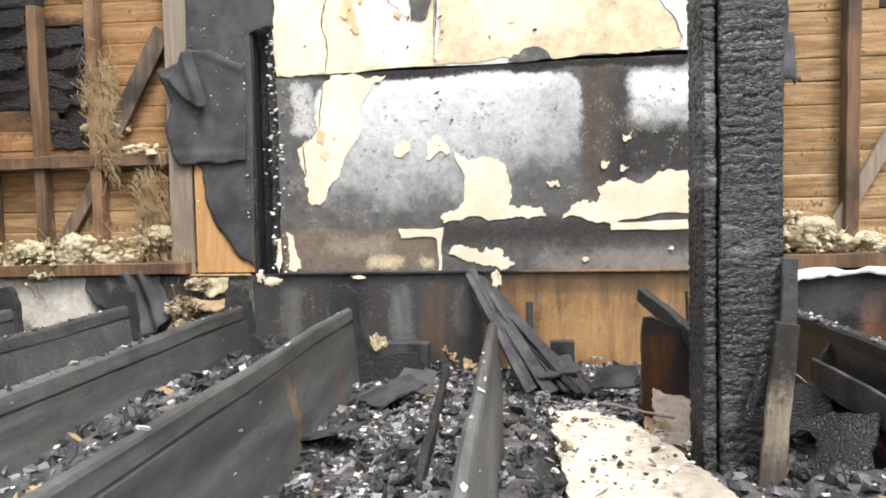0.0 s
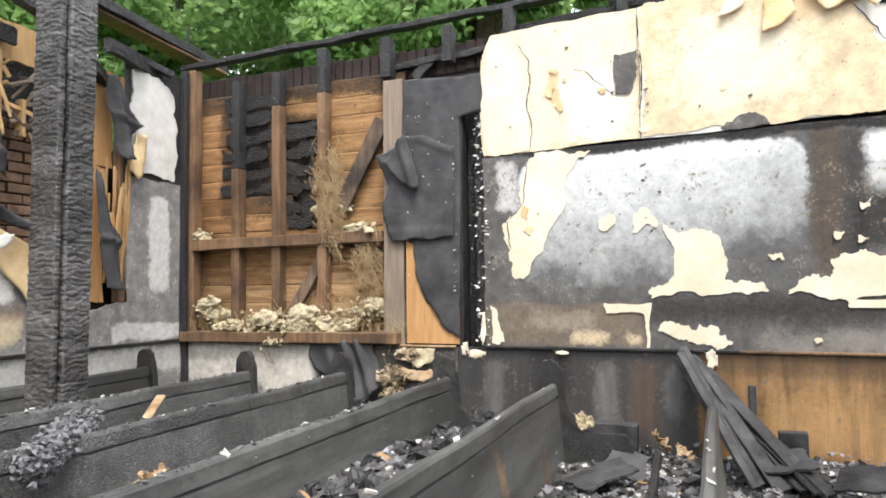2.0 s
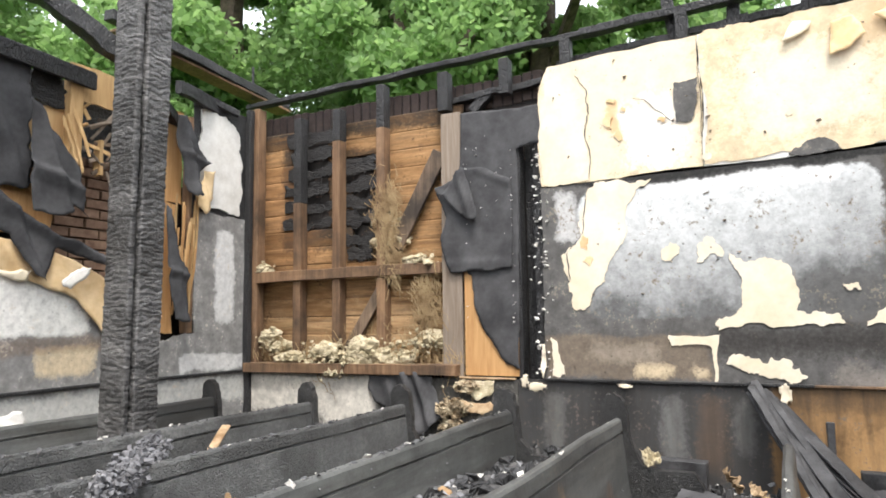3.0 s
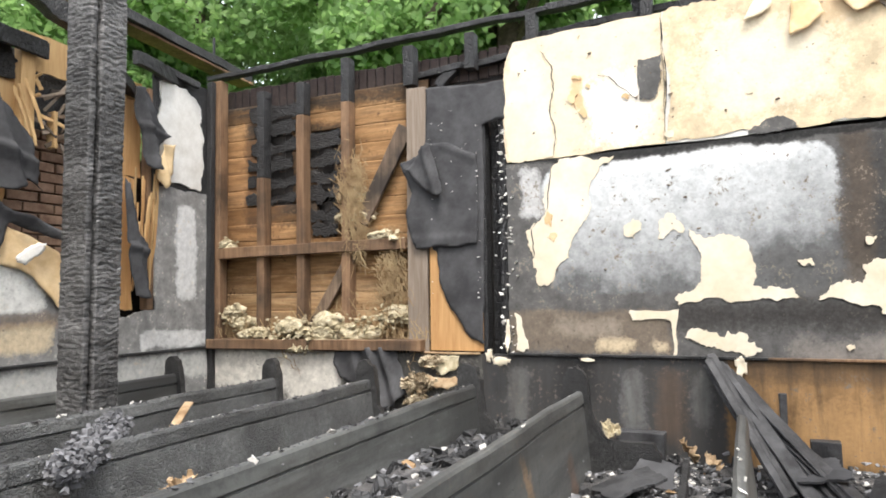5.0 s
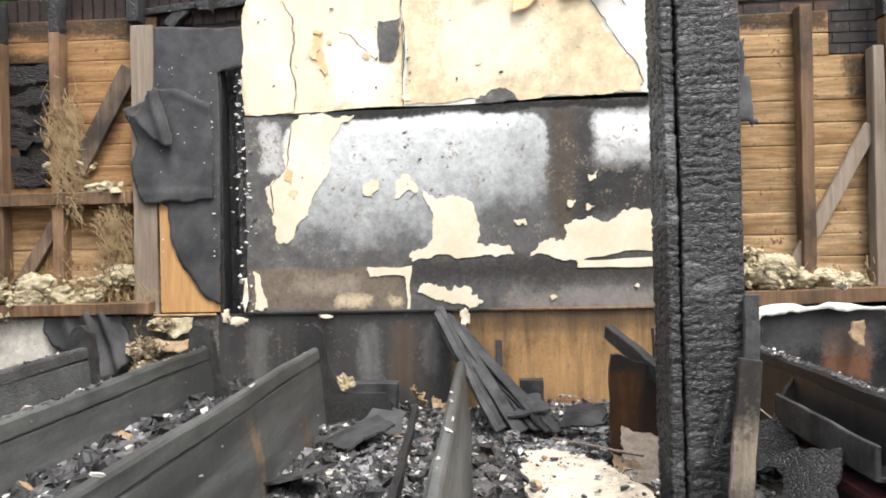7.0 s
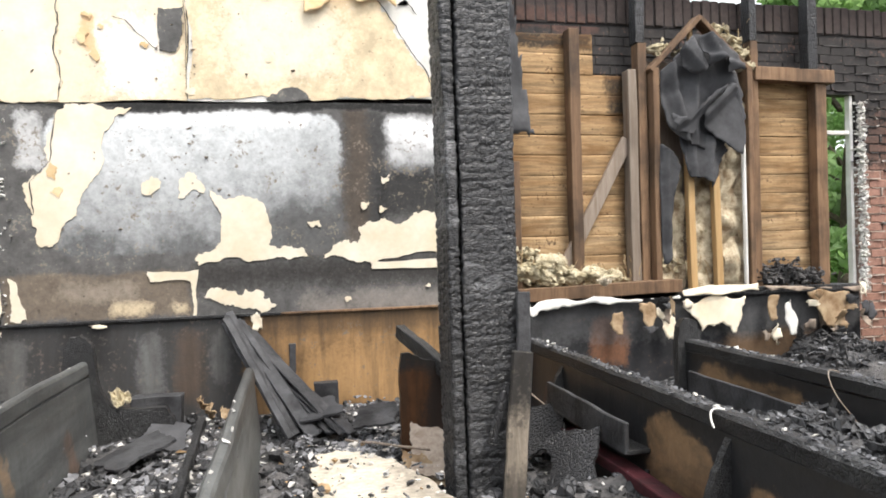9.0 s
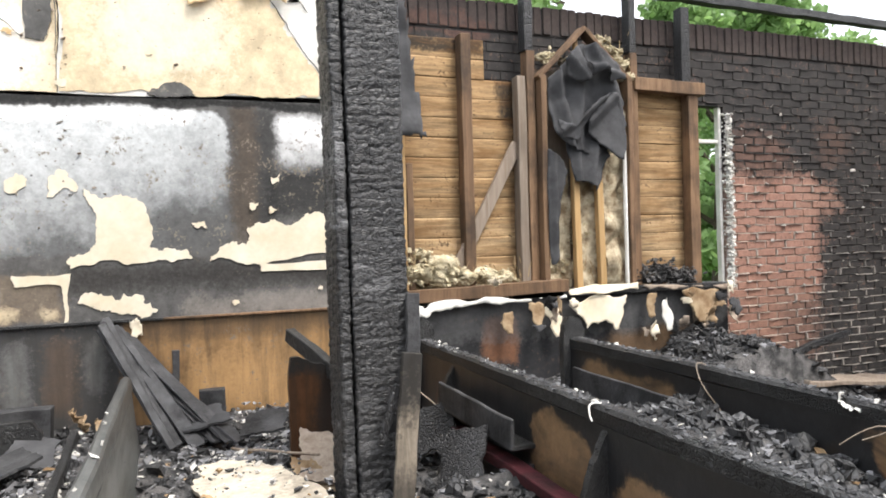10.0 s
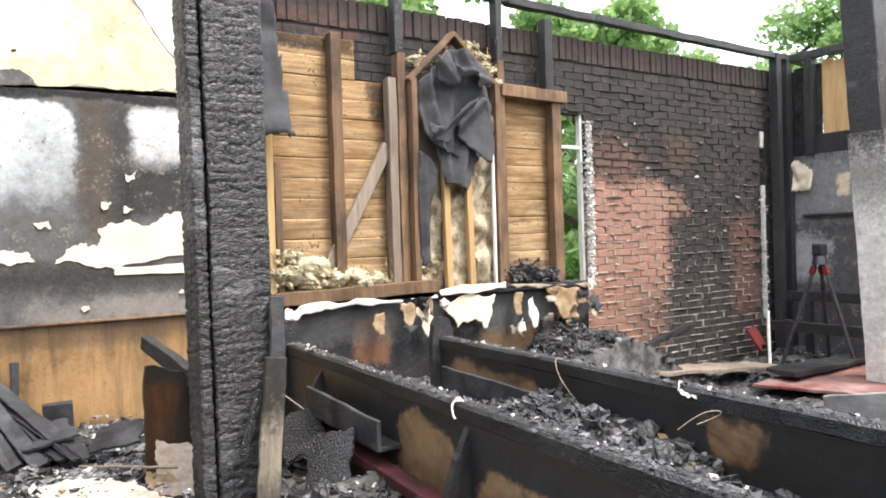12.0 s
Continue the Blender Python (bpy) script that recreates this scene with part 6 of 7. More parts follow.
# crumpled light scraps
for k, (x, y, z, s, mat, label) in enumerate((
    (-1.12, 1.55, 0.7, 0.15, M_TANPAPER, "scorched tan paper lying in the debris"), (-1.2, 2.5, 0.66, 0.07, M_WHITE, "white scrap in the debris"), (-1.13, 3.05, 0.62, 0.1, M_WHITE, "crumpled whitish foil scrap on the debris"), (-1.86, 1.86, 0.72, 0.16, M_TANPAPER, "crumpled tan paper on a pew"), (-1.25, 2.75, 0.5, 0.12, M_TANPAPER, "curled tan paper in the debris"), (2.10, 1.68, 0.80, 0.09, M_WHITE, "white paper scrap hanging on a pew"), (-0.42, 4.05, 0.5, 0.16, M_TANPAPER, "curled tan plaster paper"), (-0.3, 4.0, 0.47, 0.12, M_TANPAPER, "curled tan plaster paper"), (-0.76, 3.64, 0.67, 0.11, M_WOOL, "singed wad of insulation on a pew end"), (-1.4, 3.7, 0.56, 0.08, M_WHITE, "white scrap in the debris"), (2.0, 4.1, 1.1, 0.1, M_PLASTER, "curled cream paper on the sill"))):
    bm = cloth(-0.5, 0.5, -0.5, 0.5, 0, 18, 18, 0.45, 90 + k * 2.3, lambda u, v, k=k: None if (u - 0.5) ** 2 + (v - 0.5) ** 2 > 0.2 + 0.2 * noise.noise(Vector((u * 4, v * 4, k * 1.7))) else (0, 0, 0), 0.02, False)
    bmesh.ops.scale(bm, vec=(s, s, s), verts=bm.verts)
    ob = part("paper_scrap", bm, mat)
    ob.matrix_world = pose(x, y, z, random.uniform(-80, -30), random.uniform(-30, 30), random.uniform(0, 180))
    tagged(ob, label, "scrap")

# lump of grey ash on the pew rail by the second post
rng = random.Random(3)
pts = [(-2.08 - 0.5 * t + rng.gauss(0, 0.025), 1.6 + 0.62 * t + rng.gauss(0, 0.025), 0.84 + rng.gauss(0, 0.022)) for t in np.linspace(0, 1, 3600)]
v, f = chunks(pts, [rng.uniform(0.007, 0.021) for _ in pts], 1.4, 4)
tagged(new("ash_lump", from_arrays("ash_lump", v, f, plain("pale_ash", (0.09, 0.09, 0.095), (0.24, 0.24, 0.25), 9.0, 0.95, 0.7, 0.01))), "crumbling ridge of blue-grey ash on a pew", "ash", kind="stuff")

# camera tripod standing at the far end
tripod = tagged(empty("tripod", (6.35, 3.62, 0.1)), "dark grey three-legged survey tripod with red clamps", "tripod")
M_METAL = plain("tripod_metal", (0.05, 0.05, 0.055), (0.12, 0.12, 0.13), 12.0, 0.4, 0.1, 0.001, metal=0.7)
for a in (20, 140, 260):
    c, s = math.cos(radians(a)), math.sin(radians(a))
    leg = part("leg", beam((0.04 * c, 0.04 * s, 0.95), (0.36 * c, 0.36 * s, 0.0), 0.03, 0.03, 2, 0.0, 1, 0.006), M_METAL, tripod)
    part("clamp", beam((0.05 * c, 0.05 * s, 0.93), (0.075 * c, 0.075 * s, 0.86), 0.045, 0.045, 0, 0, 1, 0.006), M_RED, leg, "red clamp")
bm = bmesh.new()
bmesh.ops.create_cone(bm, cap_ends=True, segments=20, radius1=0.07, radius2=0.05, depth=0.08, matrix=Matrix.Translation((0, 0, 0.99)))
part("head", bm, M_METAL, tripod)
part("instrument", boxed(-0.05, 0.05, -0.05, 0.05, 1.03, 1.14, 0.012), M_CHAR, tripod)

# burnt bench at the far end
bench = tagged(empty("burnt_bench", (6.7, 3.5, 0)), "charred bench frame by the far wall", "bench")
for y in (-0.6, 0.5):
    part("leg", beam((0.1, y, 0), (0.1, y, 0.75), 0.07, 0.06, 8, 0.008, y), M_CHAR, bench)
    part("leg", beam((-0.25, y, 0), (-0.25, y, 0.5), 0.07, 0.06, 8, 0.008, y), M_CHAR, bench)
part("rail", beam((0.1, -0.8, 0.72), (0.1, 0.7, 0.7), 0.06, 0.1, 12, 0.01, 3), M_CHAR, bench)
part("rail", beam((-0.25, -0.8, 0.45), (-0.25, 0.7, 0.43), 0.06, 0.1, 12, 0.01, 4), M_CHAR, bench)
timber_piece("pale_lath", (5.98, 3.9, 0.1), (6.05, 3.95, 0.62), 0.03, 0.02, M_WHITE, "pale metal angle standing in rubble", 4, 0.003, 20)

# ---- debris between and over the pews ----


def bed_height(x, y):
    base = 0.40 if x < 2.6 else max(0.1, 0.40 - (x - 2.6) * 0.22)
    if 1.45 < x < 2.1:
        base = 0.50 + 0.16 * math.exp(-((y - 2.2) / 0.7) ** 2)
    if 0.95 < x < 1.4:
        base = 0.3
    if x > 2.6 and y > 3.5:
        base = max(base, 0.5 * math.exp(-((x - 3.7) / 0.7) ** 2) + 0.12)
    if -1.46 < x < -0.97:
        base = 0.73 - 0.12 * max(0, y - 2.9) - 0.25 * max(0, -1.2 - x)
    if -2.2 < x < -1.55:
        base = 0.57
    if -0.88 < x < -0.2 and y < 3.7:
        base = 0.44
    if 0.95 < x < 1.36 and y < 2.5:
        base = 0.46
    if -0.12 < x < 0.75 and 2.0 < y < 3.25:
        base = 0.36 + 0.09 * max(0.0, min(1.0, (0.2 - x) / 0.1))
    return base + 0.06 * noise.noise(Vector((x * 1.7, y * 1.7, 0))) + 0.05 * noise.noise(Vector((x * 5, y * 5, 2))) + 0.025 * noise.noise(Vector((x * 13, y * 13, 5)))


bm = bmesh.new()
bmesh.ops.create_grid(bm, x_segments=330, y_segments=150, size=1)
for v in bm.verts:
    x, y = v.co.x * 5.54 + 1.57, v.co.y * 2.3 + 1.98
    v.co = Vector((x, y, bed_height(x, y)))
for f in bm.faces:
    f.smooth = True
tagged(part("debris_bed", bm, M_DEBRIS), "bed of black ash and charred rubble between the pews", "debris", kind="stuff")

M_LUMP = {
    "char": charred("charcoal_lump", dark=(0.026, 0.026, 0.027), ash=(0.17, 0.17, 0.172), cell=30.0, ash_at=0.6, depth=0.006, rough=0.6),
    "grey": plain("grey_ash_lump", (0.1, 0.1, 0.103), (0.3, 0.3, 0.31), 12.0, 0.9, 0.6, 0.006),
    "pale": plain("pale_plaster_bit", (0.4, 0.38, 0.34), (0.72, 0.7, 0.66), 12.0, 0.9, 0.5, 0.004),
    "tan": plain("tan_bit", (0.2, 0.12, 0.06), (0.45, 0.32, 0.18), 12.0, 0.9, 0.5, 0.004),
}
rng = random.Random(17)
for key, count, lo, hi, flat, label in (("char", 13000, 0.01, 0.062, 1.0, "charcoal lumps and burnt splinters"), ("grey", 9000, 0.008, 0.036, 0.9, "grey ash lumps"), ("pale", 2500, 0.006, 0.028, 0.9, "bits of pale plaster"), ("tan", 380, 0.015, 0.055, 0.6, "bits of scorched tan board")):
    pts, sz = [], []
    for _ in range(count):
        x = rng.uniform(-3.9, 3.2) if rng.random() < 0.86 else rng.uniform(3.0, 6.9)
        y = rng.uniform(0.9, 4.24)
        if key in ("pale", "grey") and rng.random() < 0.3:
            x, y = (rng.gauss(0.35, 0.2), rng.gauss(3.5, 0.45)) if rng.random() < 0.5 else (rng.gauss(-0.5, 0.2), rng.gauss(3.0, 0.55))
        if key in ("char", "grey") and rng.random() < 0.1:
            x, y = rng.gauss(3.7, 0.45), rng.gauss(3.9, 0.2)
        if key in ("char", "grey") and rng.random() < 0.12:
            x, y = rng.uniform(1.45, 2.1), rng.uniform(0.9, 2.9)
        if key == "pale" and x > 1.3 and rng.random() < 0.93:
            x = rng.uniform(-3.0, 1.0)
        s = lo + (hi - lo) * rng.random() ** 2.2
        pts.append((x, min(y, 4.25), bed_height(x, y) + s * 0.12))
        sz.append(s)
    v, f = chunks(pts, sz, flat, len(key) + count)
    tagged(new("rubble", from_arrays("rubble", v, f, M_LUMP[key])), label, "rubble", kind="stuff")
# flecks of ash and plaster lying on the pew rails
pts, sz = [], []
for x, y0, y1, n in ((-2.95, 1.2, 3.7, 16), (-2.24, 1.2, 3.7, 14), (-1.5, 1.0, 3.6, 14), (-0.92, 1.0, 3.6, 8), (-0.15, 1.2, 3.3, 10), (1.38, 0.8, 3.7, 40), (2.14, 0.8, 3.3, 22)):
    for _ in range(n):
        pts.append((x + rng.uniform(0.0, 0.026) if x < 0 else x + rng.uniform(-0.03, 0.03), rng.uniform(y0, y1), PEW_Z + RISE.get(x, 0) + 0.005))
        sz.append(0.005 + 0.016 * rng.random() ** 2)
v, f = chunks(pts, sz, 0.8, 5)
tagged(new("rail_ash", from_arrays("rail_ash", v, f, M_LUMP["pale"])), "flecks of pale ash lying on the pew rails", "ash", kind="stuff")
pts, sz = [], []
for x, y0, y1, n in ((1.375, 0.7, 3.7, 900), (2.135, 0.6, 3.3, 600), (-2.95, 1.0, 3.7, 200), (-2.24, 1.0, 3.7, 200), (-1.5, 0.8, 3.6, 150)):
    for _ in range(n):
        pts.append((x + rng.uniform(0.0, 0.024) if x < 0 else x + rng.gauss(0, 0.016), rng.uniform(y0, y1), PEW_Z + RISE.get(x, 0) + 0.002))
        sz.append(0.004 + 0.014 * rng.random() ** 2)
v, f = chunks(pts, sz, 0.6, 8)
tagged(new("rail_ash", from_arrays("rail_ash", v, f, plain("ash_crust", (0.04, 0.04, 0.042), (0.15, 0.15, 0.155), 14.0, 0.9, 0.5, 0.004))), "grey ash crust along the pew rails", "ash", kind="stuff")
# ash flecks stuck to the pew backs
pts, sz = [], []
for x, rise, n in ((-2.24, 0.03, 40), (-1.5, 0.05, 60), (-0.92, 0.035, 50), (-0.15, 0.0, 25)):
    for _ in range(n):
        h = rng.uniform(0.46, 0.8)
        pts.append((x + 0.036 + 0.1 * max(0.0, 0.76 - h), rng.uniform(1.0, 3.5), h + rise))
        sz.append(0.002 + 0.008 * rng.random() ** 3)
v, f = chunks(pts, sz, 0.9, 15)
tagged(new("back_ash", from_arrays("back_ash", v, f, M_LUMP["grey"])), "flecks of pale ash stuck to the pew backs", "ash", kind="stuff")
# crumbs lying on and round the fallen plaster board
for key, n, spread in (("char", 60, 1.0), ("pale", 40, 1.15), ("grey", 35, 1.1), ("tan", 12, 1.0)):
    pts, sz = [], []
    for _ in range(n):
        a, r = rng.uniform(0, 6.28), spread * math.sqrt(rng.uniform(0.05, 1))
        pts.append((0.31 + 0.27 * r * math.cos(a), 2.72 + 0.5 * r * math.sin(a), 0.485 + rng.uniform(-0.004, 0.004)))
        sz.append(0.005 + 0.022 * rng.random() ** 3)
    v, f = chunks(pts, sz, 0.9, n + 3)
    tagged(new("crumbs", from_arrays("crumbs", v, f, M_LUMP[key])), "crumbs of ash and plaster on the fallen board", "rubble", kind="stuff")

# ---- trees behind the walls ----
def leaf_material(name, a, c):
    m, n, l, b = material(name, 0.55, 0, 0.35)
    g = n.new("ShaderNodeNewGeometry")
    col = mix(n, l, g.outputs["Random Per Island"], a, c)
    l.new(col, b.inputs["Base Color"])
    tr = n.new("ShaderNodeBsdfTranslucent")
    l.new(mix(n, l, 0.35, col, (0.32, 0.5, 0.15)), tr.inputs[0])
    ms = n.new("ShaderNodeMixShader")
    ms.inputs[0].default_value = 0.6
    l.new(b.outputs[0], ms.inputs[1])
    l.new(tr.outputs[0], ms.inputs[2])
    l.new(ms.outputs[0], n["Material Output"].inputs[0])
    return m


M_LEAF = leaf_material("maple_leaf", (0.15, 0.27, 0.095), (0.32, 0.47, 0.19))
M_LEAF_FAR = leaf_material("far_leaf", (0.14, 0.23, 0.09), (0.27, 0.4, 0.17))


def tree(x, y, height, spread, leaves, leaf, seed, mat, low=0.22):
    rng = np.random.default_rng(seed)
    rnd = random.Random(seed)
    t = tagged(empty("tree", (x, y, -0.3)), "tall leafy green tree behind the burnt walls", "tree", "trees round the hall")
    part("trunk", beam((0, 0, 0), (rnd.uniform(-0.4, 0.4), rnd.uniform(-0.3, 0.3), height * 0.8), 0.035 * height, 0.035 * height, 12, 0.05, seed, 0.05), M_BARK, t)
    centres = []
    for k in range(26):
        a = rnd.uniform(0, 6.28)
        h = height * rnd.uniform(low, 0.97)
        r = spread * math.sqrt(rnd.random()) * (1.0 - 0.55 * max(0, h / height - 0.45) / 0.55)
        c = Vector((r * math.cos(a), r * math.sin(a), h))
        centres.append((c, spread * rnd.uniform(0.2, 0.36)))
        if k < 12:
            part("limb", beam((0, 0, max(height * 0.15, h - r * 0.6)), c, 0.012 * height, 0.012 * height, 6, 0.04, k, 0.0), M_BARK, t)
    which = rng.integers(0, len(centres), leaves)
    cc = np.array([c[0][:] for c in centres])[which]
    rr = np.array([c[1] for c in centres])[which]
    d = rng.normal(size=(leaves, 3))
    d /= np.linalg.norm(d, axis=1)[:, None]
    p = cc + d * (rr * rng.uniform(0.35, 1.08, leaves))[:, None] * np.array([1, 1, 0.7])
    n1 = rng.normal(size=(leaves, 3))
    n1 /= np.linalg.norm(n1, axis=1)[:, None]
    n2 = np.cross(n1, rng.normal(size=(leaves, 3)))
    n2 /= np.linalg.norm(n2, axis=1)[:, None]
    s = leaf * rng.uniform(0.6, 1.3, leaves)[:, None]
    quad = np.stack([p - n1 * s, p - n2 * s * 0.6, p + n1 * s, p + n2 * s * 0.6], 1).reshape(-1, 3)
    me = bpy.data.meshes.new("crown")
    me.vertices.add(len(quad))
    me.vertices.foreach_set("co", quad.ravel())
    me.loops.add(len(quad))
    me.loops.foreach_set("vertex_index", np.arange(len(quad), dtype=np.int32))
    me.polygons.add(leaves)
    me.polygons.foreach_set("loop_start", np.arange(0, 4 * leaves, 4, dtype=np.int32))
    me.polygons.foreach_set("loop_total", np.full(leaves, 4, dtype=np.int32))
    me.update()
    me.validate()
    me.materials.append(mat)
    crown = new("crown", me)
    crown.parent = t
    return t


for k, (x, y, h, s, n) in enumerate(((-11.5, 10.5, 11.0, 3.6, 16000), (-7.5, 12.5, 12.5, 4.0, 20000), (-3.6, 11.0, 10.5, 3.0, 18000), (-14.0, 6.5, 11.0, 3.6, 14000), (-16.5, 2.0, 11.0, 3.8, 12000), (-9.5, 17.0, 14.0, 4.5, 14000), (-6.0, 10.0, 9.5, 2.8, 5000), (-9.2, 9.6, 10.0, 2.8, 5000), (-0.8, 13.0, 8.0, 2.6, 5000))):
    tree(x, y, h, s, n * 4, 0.085, 40 + k, M_LEAF)
for k, (x, y, h, s, n) in enumerate(((4.5, 14.0, 8.2, 3.0, 9000), (9.0, 14.5, 8.6, 3.2, 10000), (14.0, 15.0, 8.3, 3.4, 9000), (19.5, 17.0, 8.6, 3.4, 8000), (27.0, 16.0, 11.0, 3.8, 9000), (33.0, 15.0, 12.0, 4.2, 9000), (24.0, 24.0, 9.0, 4.0, 7000), (22.0, 9.5, 8.4, 2.6, 7000), (38.0, 8.0, 12.0, 4.4, 8000))):
    tree(x, y, h, s, n * 2, 0.14, 60 + k, M_LEAF_FAR, 0.05)

# ---- pieces of the long wall: sheathing boards, bricks, soldier course ----
COURSE, BRICK_L = 0.0665, 0.212


def spans(x0, x1, holes):
    """The stretches of x0..x1 left between the holes."""
    out, a = [], x0
    for h0, h1 in sorted(holes):
        if h1 <= a or h0 >= x1:
            continue
        if h0 > a:
            out.append((a, h0))
        a = max(a, h1)
    if a < x1:
        out.append((a, x1))
    return out


def cupped(x0, x1, z0, z1, y, cup, tilt):
    """A sheathing board whose face is cupped by heat and damp."""
    bm = bmesh.new()
    rings = []
    for x, dz in ((x0, 0.0), (x0 * 0.6 + x1 * 0.4, tilt), (x1, -tilt)):
        ring = [bm.verts.new((x, y + d, z0 + (z1 - z0) * f + dz)) for f, d in ((0.0, cup), (0.07, cup * 0.5), (0.3, 0.1 * cup), (0.6, 0.0), (0.9, cup * 0.35), (1.0, cup))]
        ring += [bm.verts.new((x, y + 0.024, z1 + dz)), bm.verts.new((x, y + 0.024, z0 + dz))]
        rings.append(ring)
    for a, b in zip(rings, rings[1:]):
        for k in range(8):
            f = bm.faces.new((a[k], b[k], b[(k + 1) % 8], a[(k + 1) % 8]))
            f.smooth = k < 5
    bm.faces.new(rings[0])
    bm.faces.new(rings[-1][::-1])
    bmesh.ops.recalc_face_normals(bm, faces=bm.faces)
    return bm


rng = random.Random(11)
for k in range(14):
    z0 = 1.0 + k * 0.136
    zc = z0 + 0.068
    rows = []
    holes = []
    if 2.02 < zc < 2.9:
        holes.append((-3.6 + rng.uniform(-0.02, 0.03) + (0.14 if 2.3 < zc < 2.42 else 0), -3.24 + rng.uniform(-0.03, 0.02)))
    if 1.85 < zc < 2.6:
        holes.append(((-3.12 if zc > 2.33 else -3.02) + rng.uniform(-0.02, 0.02), -2.86 + rng.uniform(-0.02, 0.02)))
    if z0 < 2.82:
        rows += spans(-3.96, -2.1, holes)
    top = 2.74
    if z0 + 0.136 < top + 0.05:
        rows.append((1.3, 2.36 if zc < 2.25 else 2.33 if zc < 2.5 else 2.1))
    if z0 + 0.136 < 2.52:
        rows.append((3.25, 3.91))
    for x0, x1 in rows:
        part("board", cupped(x0, x1, z0, z0 + 0.1355, WALL_Y + 0.092 + rng.uniform(0, 0.004), rng.uniform(0.0004, 0.002), rng.uniform(-0.003, 0.003)), M_SHEATH, wall_north)
    # boards burnt thin between the studs
    for h0, h1 in holes:
        a, b = h0 - rng.uniform(0.0, 0.09), h1 + rng.uniform(0.0, 0.06)
        z1 = z0 + rng.uniform(0.085, 0.125)
        part("burnt_board", sheet_xz(ragged([(a, z0 + 0.01), ((a + b) / 2, z0 - 0.005), (b, z0 + 0.012), (b + 0.01, z1), ((a + b) / 2, z1 - rng.uniform(-0.01, 0.05)), (a - 0.01, z1)], 4, 0.035, k), WALL_Y + 0.089, 0.006), M_BURNT, wall_north)

part("masonry", boxed(-4.1, 4.0, BRICK_Y + 0.006, BRICK_Y + 0.1, -0.35, 2.86), M_MORTAR, wall_north)
for x0, x1, z0, z1 in ((4.27, 6.74, -0.35, 2.86), (4.0, 4.27, -0.35, 0.95), (4.0, 4.27, 2.42, 2.86), (6.74, 6.84, -0.35, 0.45), (6.74, 6.84, 2.42, 2.86), (6.84, 7.3, -0.35, 2.86)):
    part("masonry", boxed(x0, x1, BRICK_Y + 0.006, BRICK_Y + 0.1, z0, z1), M_MORTAR, wall_north)

brick_mesh = mesh_of("brick", boxed(-0.1, 0.1, 0, 0.05, -0.0285, 0.0285, 0.004), M_BRICK)
soldier_mesh = mesh_of("brick", boxed(-0.031, 0.031, 0, 0.06, -0.1, 0.1, 0.004), M_BRICK)
rest_v, rest_f = [], []
bead_v, bead_f = [], []
placed = 0


def joined_brick(x, y, z, hx, hz):
    i = len(rest_v)
    rest_v.extend([(x + a * hx, y + b, z + c * hz) for a in (-1, 1) for b in (0, 0.05) for c in (-1, 1)])
    rest_f.extend([tuple(i + q for q in f) for f in CUBE_F])


for k in range(43):
    z = 0.02 + k * COURSE
    shift = BRICK_L / 2 if k % 2 else 0
    for j in range(60):
        x = -4.0 + shift + j * BRICK_L
        if 3.93 < x < 4.27 and 0.95 < z < 2.44:
            continue
        if 6.7 < x < 6.86 and 0.45 < z < 2.42 or x > 7.1:
            continue
        seen = x > 3.9 or (x > 1.2 and z > 2.2) or (x < -1.5 and z > 1.75)
        if not seen or -1.5 < x < 1.2:
            continue
        y = BRICK_Y + rng.uniform(-0.004, 0.004)
        near = 4.36 < x < 5.95 and 0.0 < z < 2.7
        cut = (4.27 < x < 4.36) or (6.6 < x < 6.7)
        if near and not cut and placed < 300:
            placed += 1
            ob = new("brick", brick_mesh)
            ob.parent = wall_north
            ob.location = (x + rng.uniform(-0.003, 0.003), y, z + rng.uniform(-0.002, 0.002))
            ob.rotation_euler = (rng.uniform(-0.02, 0.02), rng.uniform(-0.008, 0.008), rng.uniform(-0.02, 0.02))
        else:
            joined_brick(x + (0.03 if 4.27 < x < 4.36 else 0), y, z, 0.07 if cut else 0.1, 0.0285)
        # squeezed-out mortar below the brick, in broken lumps
        for q in range(2):
            if x > 3.9 and rng.random() < 0.78:
                bx, w = x + rng.uniform(-0.08, 0.08), rng.uniform(0.03, 0.095)
                i = len(bead_v)
                h, d = rng.uniform(0.003, 0.007), rng.uniform(0.003, 0.016)
                zz = z - COURSE / 2 + rng.uniform(-0.003, 0.003)
                bead_v.extend([(bx + a * w * rng.uniform(0.7, 1), BRICK_Y + 0.02 - b * (0.02 + d) * rng.uniform(0.8, 1), zz + c * h * rng.uniform(0.5, 1)) for a in (-1, 1) for b in (1, 0) for c in (-1, 1)])
                bead_f.extend([tuple(i + s for s in f) for f in CUBE_F])
        if x > 3.9 and rng.random() < 0.22:
            i = len(bead_v)
            bx, w, d = x + 0.106, rng.uniform(0.005, 0.01), rng.uniform(0.004, 0.016)
            bead_v.extend([(bx + a * w, BRICK_Y + 0.02 - b * (0.02 + d), z + c * rng.uniform(0.015, 0.03)) for a in (-1, 1) for b in (1, 0) for c in (-1, 1)])
            bead_f.extend([tuple(i + s for s in f) for f in CUBE_F])
ob = new("brickwork", from_arrays("brickwork", rest_v, rest_f, M_BRICK))
ob.parent = wall_north
tagged(ob, "sooty common bricks", kind="stuff")
ob = new("mortar_beads", from_arrays("mortar_beads", bead_v, bead_f, M_BEAD))
ob.parent = wall_north
tagged(ob, "squeezed-out mortar", kind="stuff")
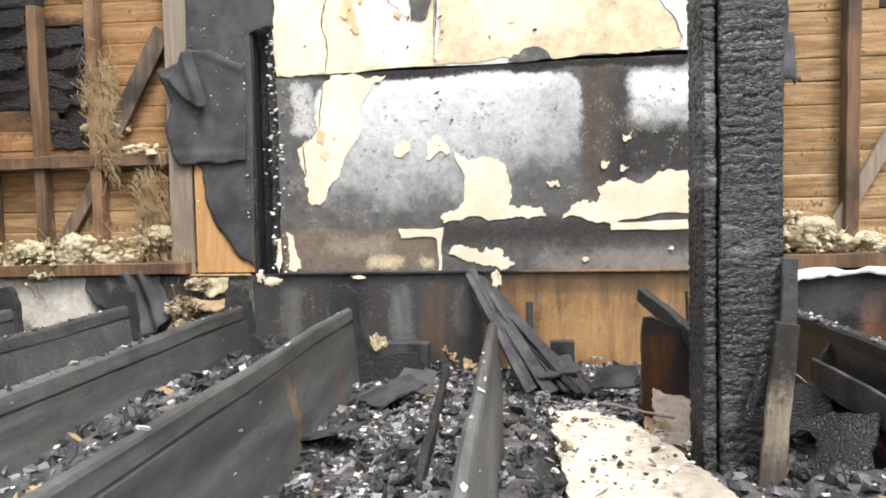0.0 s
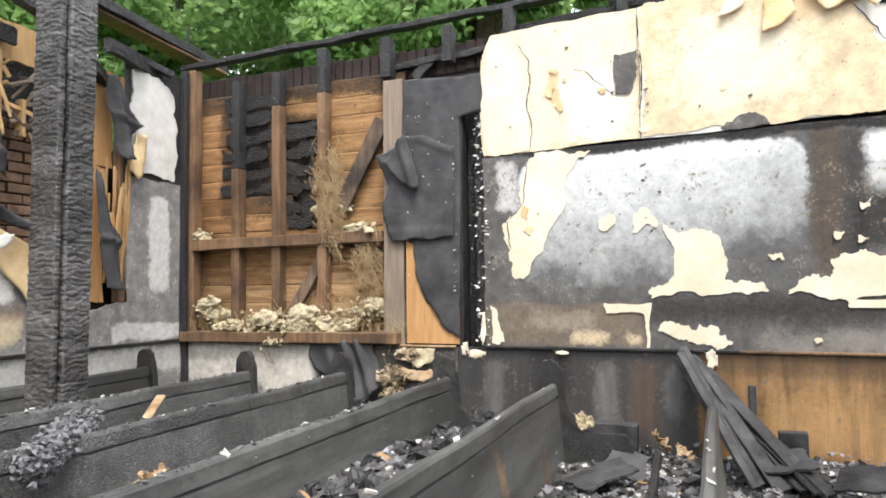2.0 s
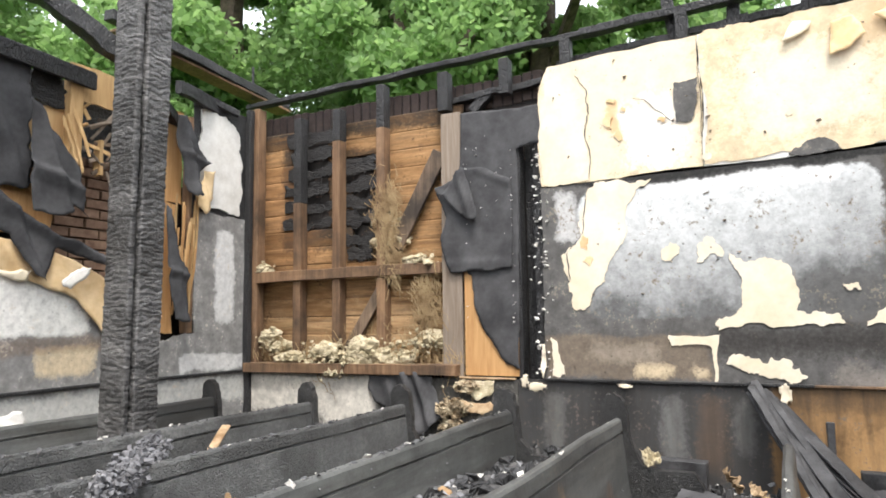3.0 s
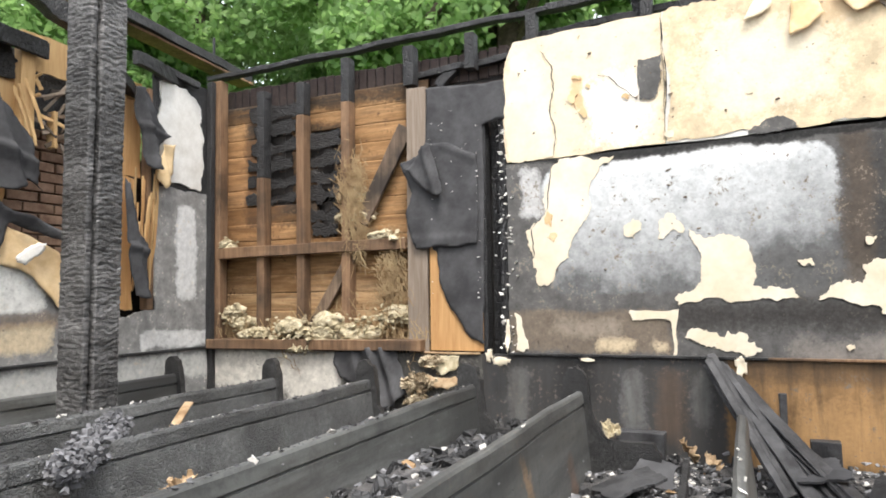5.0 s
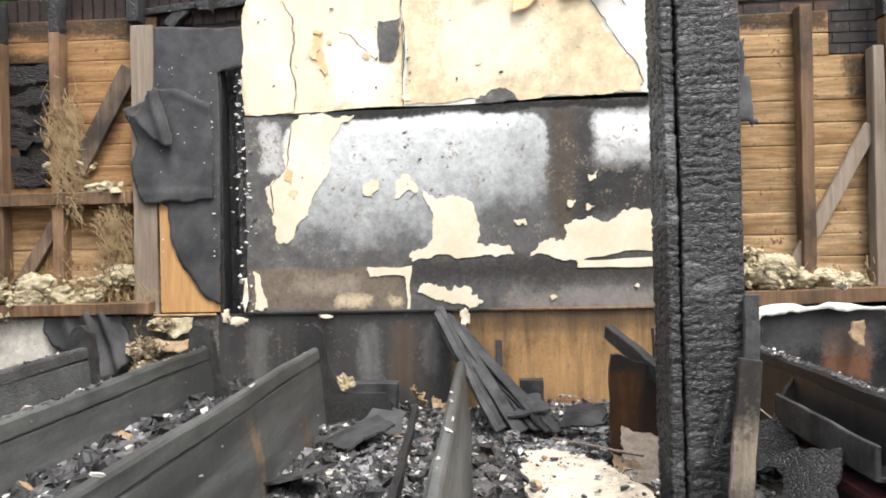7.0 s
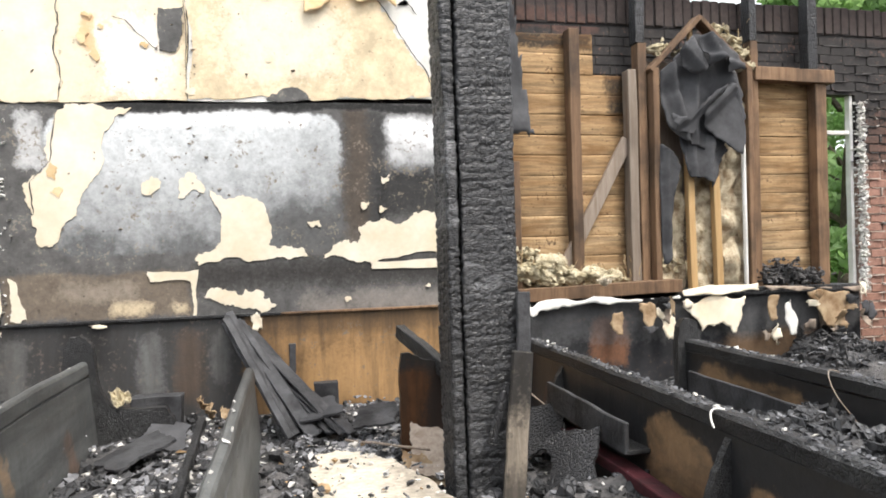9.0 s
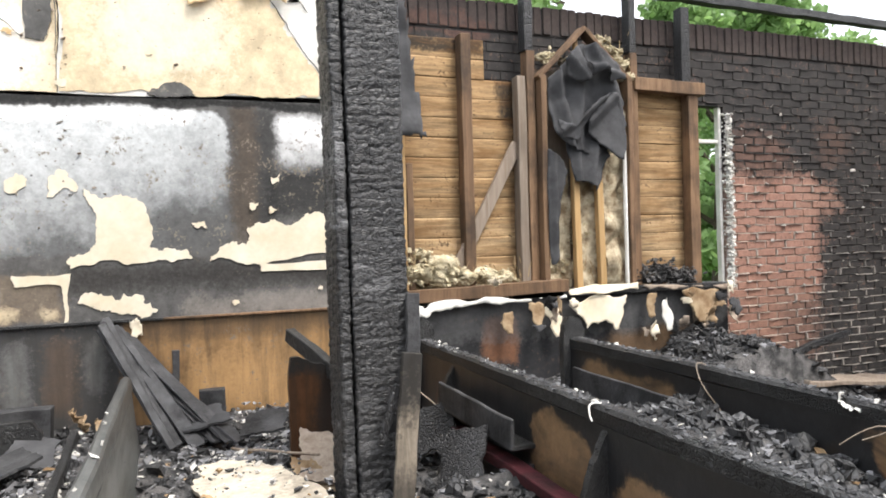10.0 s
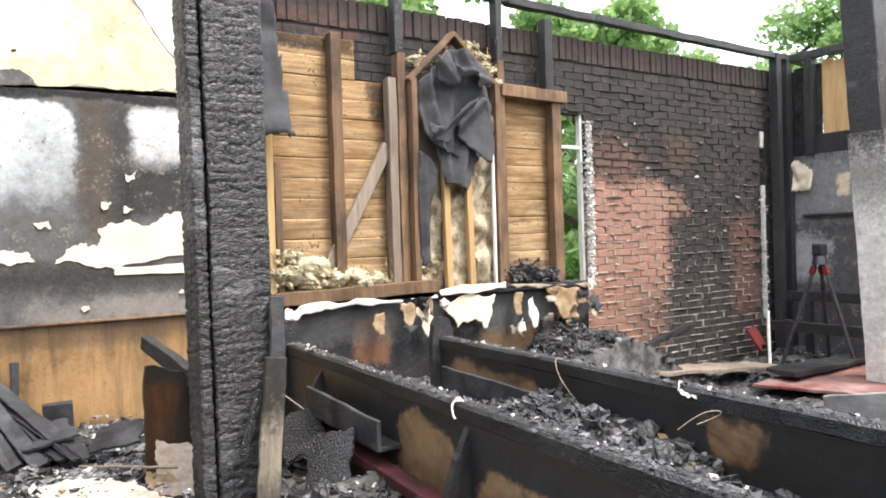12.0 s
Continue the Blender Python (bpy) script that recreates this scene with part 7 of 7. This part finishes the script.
for j in range(152):
    x = -4.05 + j * 0.0735
    if -1.45 < x < 1.15:
        continue
    ob = new("brick", soldier_mesh)
    ob.parent = wall_north
    ob.location = (x, BRICK_Y - 0.01 + rng.uniform(-0.006, 0.006), 2.965 + rng.uniform(-0.006, 0.006))
    ob.rotation_euler = (rng.uniform(-0.02, 0.02), rng.uniform(-0.02, 0.02), 0)
part("masonry", boxed(-4.1, 7.3, BRICK_Y + 0.0, BRICK_Y + 0.1, 2.86, 3.05), M_BRICK_SOOT, wall_north)
# ragged ends of the brickwork beside the openings, with clinging foam and mortar
wool_heap("jamb_mortar", [(4.3, BRICK_Y, z, 0.016, 9) for z in np.linspace(0.95, 2.35, 50)] + [(6.75, BRICK_Y, z, 0.012, 4) for z in np.linspace(0.5, 1.8, 40)], 9, wall_north, 0.02, M_WHITE, 0.017)
part("window_frame", beam((4.25, BRICK_Y + 0.05, 0.95), (4.25, BRICK_Y + 0.05, 2.42), 0.03, 0.05, 10, 0.004, 1), M_WHITE, wall_north)
part("window_frame", beam((4.0, BRICK_Y + 0.05, 2.14), (4.27, BRICK_Y + 0.05, 2.14), 0.04, 0.03, 4, 0.004, 2), M_WHITE, wall_north)
part("window_frame", beam((6.80, BRICK_Y + 0.03, 0.45), (6.80, BRICK_Y + 0.03, 1.85), 0.05, 0.05, 14, 0.006, 3), M_WHITE, wall_north, "pale scorched window jamb")
part("window_frame", beam((6.79, BRICK_Y + 0.03, 2.25), (6.79, BRICK_Y + 0.03, 2.42), 0.06, 0.05, 6, 0.008, 4), M_WHITE, wall_north)
# spalled mortar crusts and ash caught on the brick face
spots = [(rng.uniform(4.3, 6.65), BRICK_Y - 0.006, 0.6 + 1.9 * rng.random() ** 0.8) for _ in range(230)]
spots = [(x, y, 0.02 + COURSE * (round((z - 0.02) / COURSE) - 0.5) + rng.uniform(-0.006, 0.006)) for x, y, z in spots]
v, f = chunks(spots, [0.008 + 0.03 * rng.random() ** 3 for _ in spots], 0.8, 29)
ob = new("mortar_crust", from_arrays("mortar_crust", v, f, plain("mortar_crust", (0.16, 0.14, 0.12), (0.5, 0.46, 0.42), 9.0, 0.95, 0.6, 0.004)))
ob.parent = wall_north
tagged(ob, "pale spalled mortar crusts", kind="stuff")
